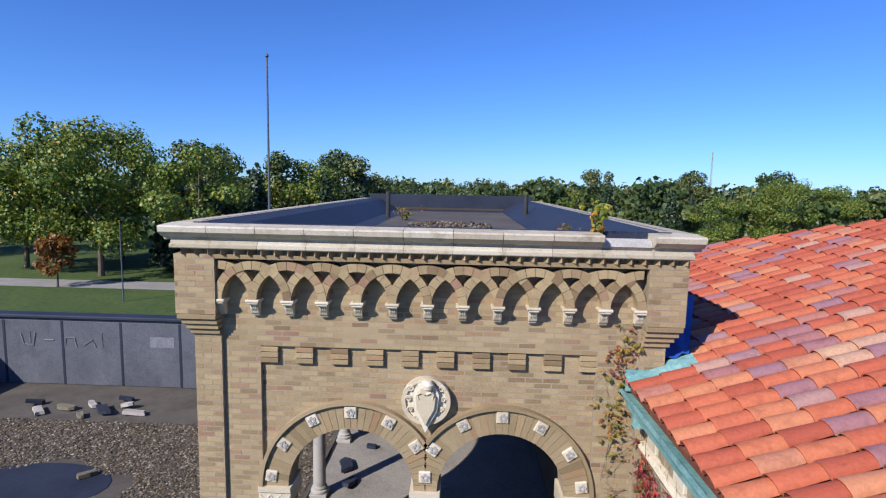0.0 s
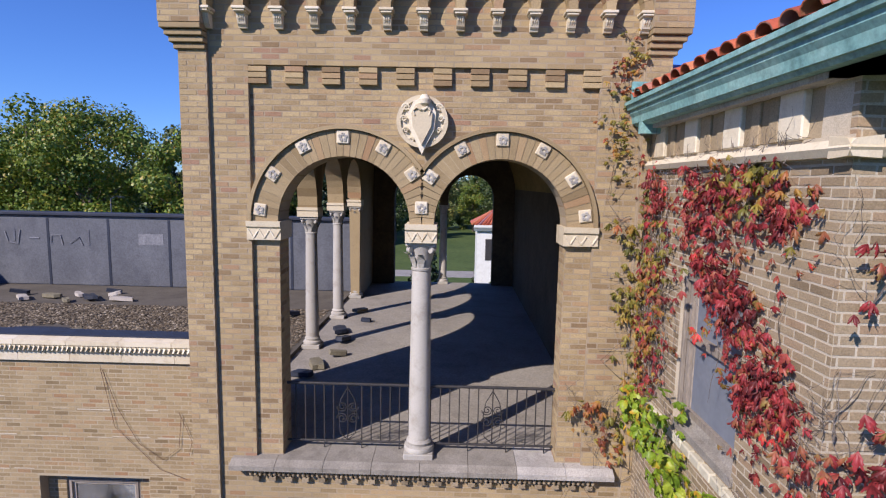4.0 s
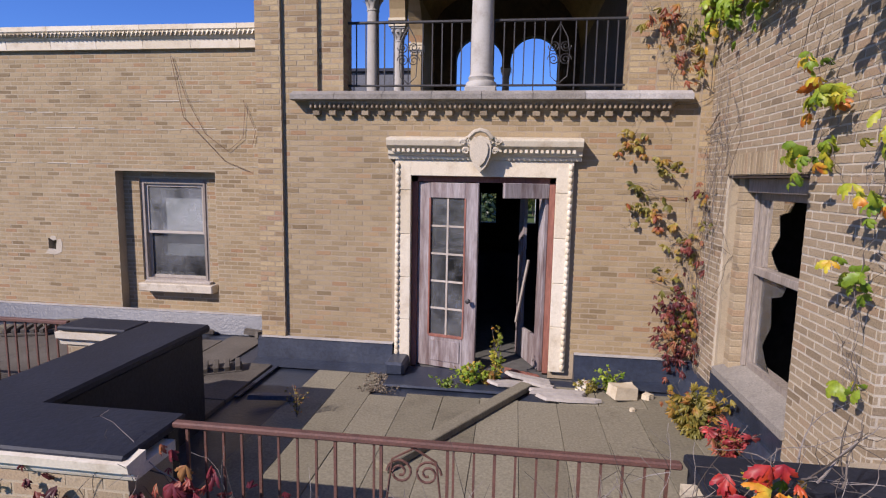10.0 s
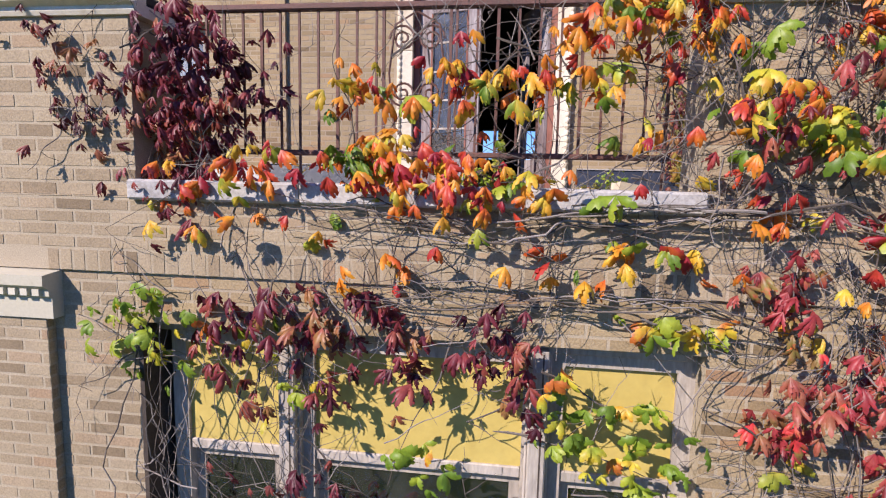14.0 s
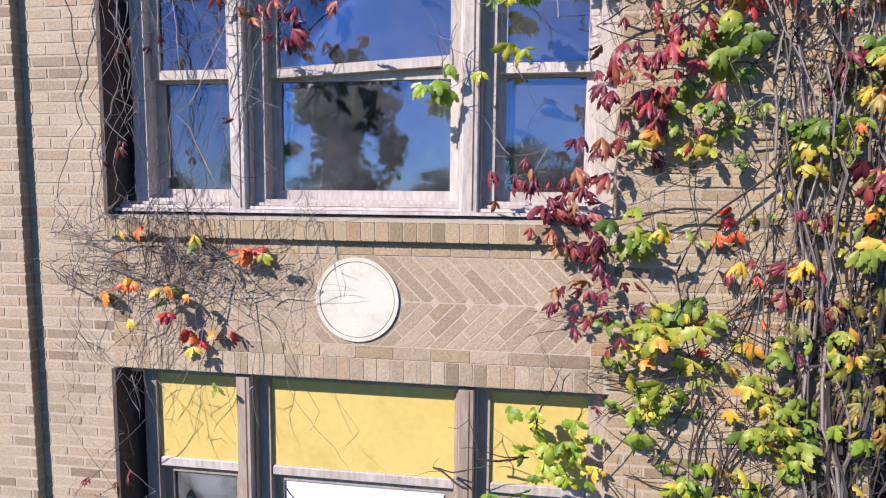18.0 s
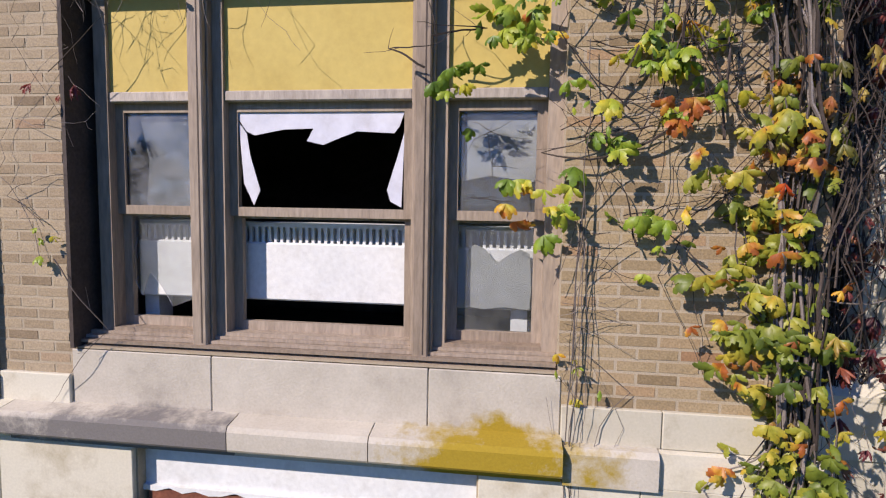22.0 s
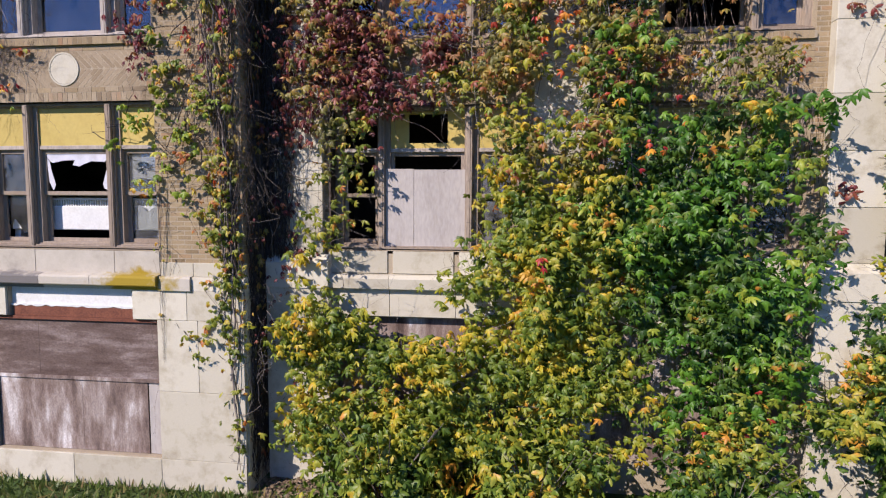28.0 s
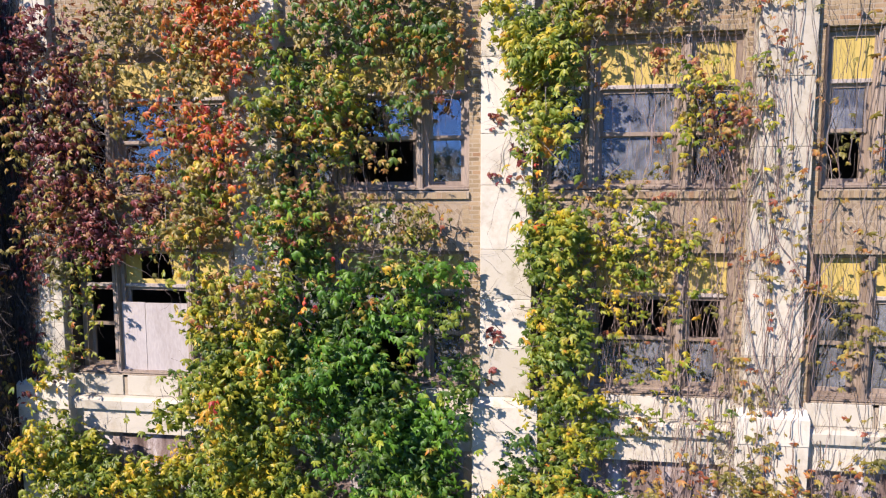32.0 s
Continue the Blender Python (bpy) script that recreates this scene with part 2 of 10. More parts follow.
MEMBRANE_OLD = surface("weathered_felt", [(0.2, (0.075, 0.082, 0.10)), (0.8, (0.14, 0.15, 0.175))], pieces=False, grain=24,
                       stain=0.8, stain_col=(0.55, 0.55, 0.6), stain_amt=0.6, rough=0.5, bump=0.3, spec=0.5)
DECK = surface("grey_roof_deck", [(0.0, (0.179, 0.162, 0.116)), (0.5, (0.209, 0.189, 0.138)), (1.0, (0.242, 0.221, 0.162))],
               grain=40, stain=0.9, stain_col=(0.5, 0.47, 0.45), stain_amt=0.6, rough=0.9)
ROOF_DARK = surface("dark_roof_felt", [(0.2, (0.068, 0.060, 0.051)), (0.5, (0.104, 0.092, 0.078)), (0.8, (0.144, 0.130, 0.112))], pieces=False,
                    grain=40, stain=0.9, stain_col=(0.5, 0.47, 0.45), stain_amt=0.6, rough=0.9)
SCREED = surface("gallery_screed", [(0.25, (0.235, 0.215, 0.19)), (0.75, (0.34, 0.315, 0.28))], pieces=False, grain=30, stain=0.7, stain_col=(0.6, 0.58, 0.56), stain_amt=0.6, rough=0.85)
GRAVEL = surface("roof_gravel", [(0.0, (0.045, 0.034, 0.024)), (0.5, (0.125, 0.098, 0.068)), (0.88, (0.23, 0.19, 0.14)), (1.0, (0.40, 0.35, 0.28))], grain=80,
                 stain=0.6, rough=0.95)
TILE = surface("clay_roof_tile", [(0.0, (0.36, 0.080, 0.045)), (0.3, (0.46, 0.110, 0.058)), (0.6, (0.51, 0.145, 0.070)),
                                  (0.74, (0.53, 0.22, 0.11)), (0.83, (0.34, 0.14, 0.13)), (0.93, (0.29, 0.155, 0.18)), (1.0, (0.54, 0.32, 0.20))],
               grain=35, stain=3.0, stain_col=(0.55, 0.48, 0.5), stain_amt=0.65, rough=0.6, bump=0.12, grain_amt=0.16)
COPPER = surface("green_copper", [(0.25, (0.10, 0.25, 0.26)), (0.5, (0.20, 0.40, 0.40)), (0.75, (0.34, 0.55, 0.53))], pieces=False, grain=25, stain=2.5,
                 stain_col=(0.35, 0.35, 0.33), stain_amt=0.6, rough=0.6, metal=0.0)
FRAME = surface("weathered_window_paint", [(0.0, (0.24, 0.185, 0.135)), (0.5, (0.30, 0.24, 0.18)), (1.0, (0.355, 0.29, 0.225))], grain=50,
                stain=3.0, stain_col=(0.55, 0.5, 0.45), stain_amt=0.5, rough=0.65, stretch=(1, 1, 0.15))
FRAME_PALE = surface("bleached_window_paint", [(0.0, (0.36, 0.315, 0.265)), (1.0, (0.47, 0.42, 0.365))], grain=50, stain=3.0,
                     stain_col=(0.6, 0.55, 0.5), stain_amt=0.5, rough=0.65, stretch=(1, 1, 0.2))
FRAME_GREY = surface("grey_window_paint", [(0.0, (0.22, 0.19, 0.16)), (1.0, (0.31, 0.27, 0.235))], grain=50, stain=3.0, stain_col=(0.5, 0.46, 0.43), stain_amt=0.6, rough=0.7, stretch=(1, 1, 0.2))
YELLOW = surface("yellow_panel", [(0.3, (0.468, 0.355, 0.095)), (0.7, (0.522, 0.405, 0.119))], pieces=False, grain=20, stain=2.0,
                 stain_col=(0.8, 0.75, 0.65), stain_amt=0.4, rough=0.7, grain_amt=0.08, bump=0.05)
OLD_WOOD = surface("peeling_door_paint", [(0.3, (0.11, 0.06, 0.05)), (0.44, (0.21, 0.165, 0.16)), (0.55, (0.31, 0.275, 0.275)), (0.75, (0.42, 0.39, 0.39))], pieces=False,
                   grain=45, stain=6.0, stain_col=(0.35, 0.20, 0.18), stain_amt=0.7, rough=0.8, stretch=(1, 1, 0.12))
RED_WOOD = surface("bare_red_wood", [(0.3, (0.20, 0.07, 0.05)), (0.7, (0.34, 0.15, 0.11))], pieces=False, grain=50, stain=5,
                   rough=0.8, stretch=(1, 1, 0.15))
IRON = surface("rusty_iron", [(0.2, (0.085, 0.042, 0.034)), (0.8, (0.17, 0.075, 0.055))], pieces=False, grain=80, stain=8, rough=0.7, spec=0.5)
BLACK_IRON = surface("black_iron", [(0.2, (0.02, 0.02, 0.022)), (0.8, (0.05, 0.045, 0.045))], pieces=False, grain=80, stain=8, rough=0.55, spec=0.5)
PLY = surface("weathered_plywood", [(0.33, (0.098, 0.068, 0.058)), (0.45, (0.221, 0.163, 0.137)), (0.55, (0.364, 0.305, 0.273)), (0.66, (0.676, 0.650, 0.637))], pieces=False, grain=60,
              stain=1.5, stain_col=(0.62, 0.52, 0.46), rough=0.85, stretch=(2.0, 1, 0.55), stain_amt=0.7, grain_amt=0.4)
PLY_DARK = surface("dark_rain_washed_plywood", [(0.32, (0.085, 0.052, 0.042)), (0.5, (0.15, 0.105, 0.088)), (0.62, (0.26, 0.205, 0.185)), (0.78, (0.46, 0.42, 0.40))], pieces=False, grain=70,
                   stain=2.2, stain_col=(0.6, 0.5, 0.46), rough=0.8, stretch=(0.45, 1, 1.9), stain_amt=0.7, grain_amt=0.5)
GREY_BOARD = surface("grey_board", [(0.2, (0.36, 0.33, 0.30)), (0.8, (0.46, 0.43, 0.40))], pieces=False, grain=30, stain=1.5, rough=0.85,
                     stretch=(1, 1, 0.3), grain_amt=0.15)
RUST = surface("rusted_steel", [(0.2, (0.11, 0.035, 0.022)), (0.8, (0.25, 0.09, 0.05))], pieces=False, grain=40, stain=5, rough=0.85)
WHITE = surface("old_white_paint", [(0.3, (0.60, 0.615, 0.60)), (0.7, (0.70, 0.715, 0.70))], pieces=False, grain=30, stain=2.0,
                stain_col=(0.75, 0.72, 0.68), stain_amt=0.5, rough=0.7, grain_amt=0.1)
# room plaster, coloured low so that indoor shade is in the colour
ROOM_SHADE = surface("shaded_room_plaster", [(0.3, (0.07, 0.07, 0.065)), (0.7, (0.13, 0.125, 0.12))], pieces=False, grain=10, stain=0.8, rough=0.9)
VAULT = surface("ochre_vault_plaster", [(0.3, (0.179, 0.115, 0.038)), (0.7, (0.263, 0.175, 0.059))], pieces=False, grain=10, stain=0.8, rough=0.9)
STEM = surface("vine_bark", [(0.0, (0.075, 0.06, 0.05)), (0.6, (0.155, 0.13, 0.112)), (1.0, (0.30, 0.265, 0.24))], grain=90, stain=6, rough=0.9)
BARK = surface("tree_bark", [(0.2, (0.09, 0.07, 0.055)), (0.8, (0.17, 0.14, 0.11))], pieces=False, grain=8, stain=1, rough=0.95)
GRASS = surface("lawn", [(0.25, (0.038, 0.075, 0.015)), (0.75, (0.085, 0.125, 0.030))], pieces=False, grain=1.5, stain=0.06,
                stain_col=(0.75, 0.75, 0.6), rough=0.95, grain_amt=0.35)
ASPHALT = surface("pale_road", [(0.3, (0.26, 0.25, 0.24)), (0.7, (0.33, 0.32, 0.30))], pieces=False, grain=8, stain=0.3, rough=0.9)
LITTER = surface("dry_litter", [(0.0, (0.10, 0.07, 0.045)), (0.5, (0.19, 0.14, 0.09)), (1.0, (0.30, 0.23, 0.15))], grain=40, stain=3, rough=0.95)
GLASS = glass_mat("window_glass", (0.80, 0.84, 0.88), 0.10, 2.3)
GLASS_DARK = glass_mat("dark_dusty_glass", (0.40, 0.43, 0.47), 0.26, 1.55)
GLASS_MATTE = surface("filmed_glass", [(0.3, (0.13, 0.15, 0.19)), (0.7, (0.19, 0.21, 0.25))], pieces=False, grain=14, stain=1.2, stain_col=(0.75, 0.75, 0.78), rough=0.55, grain_amt=0.08, bump=0.0, spec=0.2)
GLASS_DULL = glass_mat("dusty_glass", (0.55, 0.58, 0.62), 0.45, 1.5)
FILM = surface("grey_plastic_film", [(0.3, (0.223, 0.236, 0.229)), (0.7, (0.310, 0.329, 0.316))], pieces=False, grain=12, stain=2, rough=0.5, grain_amt=0.1)
PAPER = surface("torn_white_sheet", [(0.3, (0.52, 0.54, 0.62)), (0.7, (0.62, 0.63, 0.68))], pieces=False, grain=12, stain=2, rough=0.7, grain_amt=0.1)


def stained_stone(name, x0, half, z0, tint, rise=5.5):
    """Limestone with a blotch of growth about x0, ragged at its edge."""
    m, nt, n, l, p = nodes_of(name)
    vec, g = coords(n, l)
    big = noise_tex(n, l, vec, 1.6, 6.0, 0.65)
    r = ramp(n, [(0.3, (0.30, 0.275, 0.225)), (0.45, (0.42, 0.385, 0.315)), (0.7, (0.52, 0.485, 0.405))])
    l.new(big.outputs[0], r.inputs[0])
    sp = n.new("ShaderNodeSeparateXYZ")
    l.new(g.outputs["Position"], sp.inputs[0])

    def math_node(op, a, b):
        q = n.new("ShaderNodeMath")
        q.operation = op
        for i, v in enumerate((a, b)):
            if isinstance(v, (int, float)):
                q.inputs[i].default_value = v
            else:
                l.new(v, q.inputs[i])
        return q.outputs[0]

    far_x = math_node("MULTIPLY", math_node("ABSOLUTE", math_node("SUBTRACT", sp.outputs[0], x0), 0), 1 / half)
    up = math_node("MULTIPLY", math_node("MAXIMUM", math_node("SUBTRACT", sp.outputs[2], z0), 0.0), rise)
    rag = noise_tex(n, l, vec, 5.0, 6.0, 0.7)
    amount = math_node("SUBTRACT", math_node("ADD", math_node("MULTIPLY", rag.outputs[0], 2.2), -0.22), math_node("ADD", far_x, up))
    mk = n.new("ShaderNodeMapRange")
    mk.inputs[1].default_value, mk.inputs[2].default_value = -0.12, 0.42
    l.new(amount, mk.inputs[0])
    col = mixed(n, l, "MIX", mk.outputs[0], r.outputs[0], tint)
    fine = noise_tex(n, l, vec, 70.0)
    gr = ramp(n, [(0.3, (0.90,) * 3), (0.7, (1.04,) * 3)])
    l.new(fine.outputs[0], gr.inputs[0])
    l.new(mixed(n, l, "MULTIPLY", 1.0, col, gr.outputs[0]), p.inputs["Base Color"])
    p.inputs["Roughness"].default_value = 0.85
    b = n.new("ShaderNodeBump")
    b.inputs["Strength"].default_value = 0.25
    b.inputs["Distance"].default_value = 0.01
    l.new(fine.outputs[0], b.inputs["Height"])
    l.new(b.outputs[0], p.inputs["Normal"])
    return m


LICHEN_STONE = stained_stone("lichen_limestone", 0.46, 0.62, 3.58, (0.31, 0.215, 0.010), 6.5)
SOOT_STONE = stained_stone("soot_limestone", -1.5, 1.6, 3.56, (0.15, 0.14, 0.13), 9.0)

# dark head boards; on jambs and mullions the colour stands for shade
DARK_TIMBER_SHADE = surface("dark_timber_and_shade", [(0.2, (0.045, 0.034, 0.028)), (0.8, (0.095, 0.072, 0.058))], pieces=False, grain=50, stain=3.0, rough=0.75)
BLUE_SHEET = surface("blue_waterproof_sheet", [(0.3, (0.02, 0.075, 0.36)), (0.7, (0.035, 0.12, 0.50))], pieces=False, grain=20, stain=2.0, rough=0.5)
# brown gallery plaster, darkened in colour for the unlit interior
GALLERY_SHADE = surface("shaded_gallery_plaster", [(0.3, (0.061, 0.043, 0.026)), (0.7, (0.099, 0.073, 0.046))], pieces=False, grain=12, stain=1.2, rough=0.9)
GLASS_THIN = glass_mat("thin_dusty_glass", (0.86, 0.88, 0.90), 0.16, 1.45)

# ---- kit ----
class Geo:
    """Vertices and faces gathered for one mesh."""

    def __init__(self):
        self.v, self.f = [], []

    def add(self, verts, faces):
        k = len(self.v)
        self.v += [tuple(q) for q in verts]
        self.f += [tuple(i + k for i in q) for q in faces]
        return self

    def box(self, x0, x1, y0, y1, z0, z1):
        return self.add([(x0, y0, z0), (x1, y0, z0), (x1, y1, z0), (x0, y1, z0), (x0, y0, z1), (x1, y0, z1), (x1, y1, z1), (x0, y1, z1)],
                        [(0, 3, 2, 1), (4, 5, 6, 7), (0, 1, 5, 4), (1, 2, 6, 5), (2, 3, 7, 6), (3, 0, 4, 7)])

    def soft_box(self, x0, x1, y0, y1, z0, z1, b=0.012):
        """A box with bevelled edges all round."""
        vs, idx = [], {}
        for a, X in enumerate((x0, x1)):
            for c, Y in enumerate((y0, y1)):
                for d, Z in enumerate((z0, z1)):
                    sx, sy, sz = (1 - 2 * a) * b, (1 - 2 * c) * b, (1 - 2 * d) * b
                    for ax, q in enumerate(((X, Y + sy, Z + sz), (X + sx, Y, Z + sz), (X + sx, Y + sy, Z))):
                        idx[a, c, d, ax] = len(vs)
                        vs.append(q)
        fs = []
        for a in (0, 1):
            fs.append([idx[a, c, d, 0] for c, d in ((0, 0), (0, 1), (1, 1), (1, 0))][::1 - 2 * a])
            fs.append([idx[c, a, d, 1] for c, d in ((0, 0), (1, 0), (1, 1), (0, 1))][::1 - 2 * a])
            fs.append([idx[c, d, a, 2] for c, d in ((0, 0), (0, 1), (1, 1), (1, 0))][::1 - 2 * a])
            for c in (0, 1):
                fs.append([idx[0, a, c, 1], idx[1, a, c, 1], idx[1, a, c, 2], idx[0, a, c, 2]])
                fs.append([idx[a, 0, c, 0], idx[a, 1, c, 0], idx[a, 1, c, 2], idx[a, 0, c, 2]])
                fs.append([idx[a, c, 0, 0], idx[a, c, 1, 0], idx[a, c, 1, 1], idx[a, c, 0, 1]])
                for d in (0, 1):
                    fs.append([idx[a, c, d, 0], idx[a, c, d, 1], idx[a, c, d, 2]])
        return self.add(vs, fs)

    def sweep(self, prof, a, b, axis="x", out=-1):
        """A moulding: a profile of (proud, z) pairs run from a to b along x (at y = -proud) or along y (at x = out * proud)."""
        vs = []
        for end in (a, b):
            for d, z in prof:
                vs.append((end, out * d, z) if axis == "x" else (out * d, end, z))
        k = len(prof)
        fs = [(i, (i + 1) % k, k + (i + 1) % k, k + i) for i in range(k)]
        return self.add(vs, fs + [tuple(range(k))[::-1], tuple(range(k, 2 * k))])

    def lathe(self, prof, cx, cy, seg=16):
        vs, fs = [], []
        for r, z in prof:
            for s in range(seg):
                a = 2 * math.pi * s / seg
                vs.append((cx + r * math.cos(a), cy + r * math.sin(a), z))
        for i in range(len(prof) - 1):
            for s in range(seg):
                fs.append((i * seg + s, i * seg + (s + 1) % seg, (i + 1) * seg + (s + 1) % seg, (i + 1) * seg + s))
        fs += [tuple(range(seg))[::-1], tuple(range((len(prof) - 1) * seg, len(prof) * seg))]
        return self.add(vs, fs)

    def tube(self, pts, r, seg=5, r_end=None):
        """A round bar along a line of points."""
        vs, fs = [], []
        n = len(pts)
        for i, q in enumerate(pts):
            q = Vector(q)
            d = (Vector(pts[min(i + 1, n - 1)]) - Vector(pts[max(i - 1, 0)])).normalized()
            s = d.cross(Vector((0.13, 0.31, 0.94)))
            if s.length < 0.05:
                s = d.cross(Vector((1, 0, 0)))
            s.normalize()
            u = d.cross(s)
            rr = r + ((r_end if r_end is not None else r) - r) * i / max(n - 1, 1)
            for k in range(seg):
                a = 2 * math.pi * k / seg
                vs.append(q + s * (rr * math.cos(a)) + u * (rr * math.sin(a)))
        for i in range(n - 1):
            for k in range(seg):
                fs.append((i * seg + k, i * seg + (k + 1) % seg, (i + 1) * seg + (k + 1) % seg, (i + 1) * seg + k))
        fs += [tuple(range(seg))[::-1], tuple(range((n - 1) * seg, n * seg))]
        return self.add(vs, fs)

    def prism(self, outline, y0, y1):
        """An outline of (x, z) pairs given depth from y0 to y1."""
        k = len(outline)
        vs = [(x, y0, z) for x, z in outline] + [(x, y1, z) for x, z in outline]
        return self.add(vs, [tuple(range(k)), tuple(range(k, 2 * k))[::-1]] + [(i, k + i, k + (i + 1) % k, (i + 1) % k) for i in range(k)])

    def ring(self, cx, cz, r0, r1, a0, a1, y0, y1, steps=24):
        """A flat arched band standing in the xz plane."""
        vs, fs = [], []
        for i in range(steps + 1):
            a = a0 + (a1 - a0) * i / steps
            for r, y in ((r0, y0), (r1, y0), (r1, y1), (r0, y1)):
                vs.append((cx + r * math.cos(a), y, cz + r * math.sin(a)))
        for i in range(steps):
            for k in range(4):
                fs.append((4 * i + k, 4 * i + (k + 1) % 4, 4 * i + 4 + (k + 1) % 4, 4 * i + 4 + k))
        fs += [(0, 1, 2, 3), tuple(4 * steps + k for k in (3, 2, 1, 0))]
        return self.add(vs, fs)

    def moved(self, m):
        self.v = [tuple(m @ Vector(q)) for q in self.v]
        return self

    def mesh(self, name, mat, smooth=False, fix=True):
        me = bpy.data.meshes.new(name)
        me.from_pydata(self.v, [], self.f)
        me.materials.append(mat)
        if fix:
            bm = bmesh.new()
            bm.from_mesh(me)
            bmesh.ops.recalc_face_normals(bm, faces=bm.faces)
            bm.to_mesh(me)
            bm.free()
        if smooth:
            me.shade_smooth()
            me.set_sharp_from_angle(angle=radians(40))
        return me


def thing(name, label, category, group="", kind="", at=(0, 0, 0)):
    ob = new(name)
    ob.location = at
    ob.empty_display_size = 0.1
    return tagged(ob, label, category, group, kind)


def under(ob, parent):
    ob.parent = parent
    ob.matrix_parent_inverse = Matrix.Translation(parent.location).inverted()
    return ob


def part(name, geo, mat, parent=None, label="", smooth=False, fix=True, kind=""):
    """A mesh object of its own, under a thing or a part if one is given."""
    ob = new(name, geo.mesh(name, mat, smooth, fix))
    if parent is not None:
        under(ob, parent)
    return tagged(ob, label, kind=kind)


def solid(name, geo, mat, label, category, kind="", smooth=False, group=""):
    """A thing that is one mesh."""
    return tagged(part(name, geo, mat, smooth=smooth), label, category, group, kind)


def slab(geo, x0, x1, y0, y1, z0, z1, holes):
    """A wall in the xz plane with rectangular holes right through it."""
    xs = sorted({x0, x1, *[min(max(h[i], x0), x1) for h in holes for i in (0, 1)]})
    for a, b in zip(xs, xs[1:]):
        cuts = sorted((max(h[2], z0), min(h[3], z1)) for h in holes if h[0] < (a + b) / 2 < h[1])
        z = z0
        for c, d in cuts + [(z1, z1)]:
            if c > z + 1e-4:
                geo.box(a, b, y0, y1, z, c)
            z = max(z, d)
    return geo


def slab_x(geo, x0, x1, y0, y1, z0, z1, holes):
    """A wall in the yz plane with rectangular holes (y0, y1, z0, z1)."""
    g = slab(Geo(), y0, y1, -x1, -x0, z0, z1, holes)
    g.v = [(-b, a, c) for a, b, c in g.v]
    geo.add(g.v, g.f)
    return geo


BL, BH, BJ = 0.2125, 0.0667, 0.0125
brick_mesh = {}
brick_jobs = []


def brick_wall(parent, mat, axis, at, out, u0, u1, z0, z1, holes=(), keep=None, lift=0.002, test=None, soldier=False, course=None):
    """Lays bricks in running bond on a wall, to be built at the end: axis u runs along x or y, out is the sign of the wall's outward side."""
    brick_jobs.append((parent, mat, axis, at, out, u0, u1, z0, z1, tuple(holes), keep, lift, test, soldier, course))

# ---- front block with the terrace on top ----
GROUND = 0.4
FLOOR = 9.87
WIN = [(-2.10, 0.76, 7.02, 9.25), (-2.10, 0.76, 3.97, 6.11)]
wall_front = thing("wall_front", "tan brick front wall over a pale limestone base, partly covered in creeper", "wall", kind="structure")
g = Geo()
slab(g, -12, 2.05, 0.0, 0.35, 3.4, 9.52, WIN)
slab(g, -12, 2.05, -0.02, 0.35, 9.52, 9.92, [])
g.box(-12, -2.10, 0, 0.35, 9.92, 10.82)
g.box(0.68, 2.05, 0, 0.35, 9.92, 10.82)
g.box(-4.2, -2.62, -0.055, 0.0, 3.4, 9.26)
part("backing", g, MORTAR, wall_front)
brick_wall(wall_front, BRICK_PALE, "x", -0.055, -1, -4.2, -2.62, 3.8, 9.26)
brick_wall(wall_front, BRICK, "y", -2.62, 1, -0.055, 0.0, 3.8, 9.26)
brick_wall(wall_front, BRICK_PALE, "x", 0.0, -1, -2.62, -2.10, 3.8, 9.52, keep=(-2.6, -2.1, 3.8, 9.5, 120))
brick_wall(wall_front, BRICK, "x", 0.0, -1, 0.76, 2.05, 3.8, 9.52, keep=(0.76, 1.75, 3.8, 6.2, 180))
brick_wall(wall_front, BRICK_PALE, "x", -0.02, -1, -12, 2.05, 9.645, 9.92)
brick_wall(wall_front, BRICK_PALE, "x", -0.02, -1, -2.62, 2.05, 9.52, 9.645, soldier=True)
brick_wall(wall_front, BRICK, "x", 0.0, -1, -2.10, 0.76, 9.25, 9.52)
brick_wall(wall_front, BRICK_PALE, "x", 0.0, -1, -4.2, -2.10, 9.92, 10.82, course=0.075)
brick_wall(wall_front, BRICK_PALE, "x", 0.0, -1, 0.68, 2.05, 9.92, 10.82, course=0.075)
brick_wall(wall_front, BRICK, "y", 2.05, 1, 0.0, 0.8, 3.8, 10.8)
wall_return = Geo().box(1.70, 2.05, 0.35, 0.8, 0.4, 10.82)
part("return_wall", wall_return, MORTAR, wall_front)

# interior behind the front windows, its shade put into the plaster colour
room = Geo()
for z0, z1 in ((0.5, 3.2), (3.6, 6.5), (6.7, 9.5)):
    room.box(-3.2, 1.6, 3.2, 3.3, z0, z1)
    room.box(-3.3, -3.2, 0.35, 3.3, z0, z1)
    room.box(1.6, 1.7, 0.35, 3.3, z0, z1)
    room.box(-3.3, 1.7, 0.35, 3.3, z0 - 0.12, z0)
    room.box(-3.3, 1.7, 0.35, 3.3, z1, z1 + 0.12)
solid("wall_room", room, ROOM_SHADE, "bare plaster rooms behind the windows, room shade in their colour", "wall", "structure")

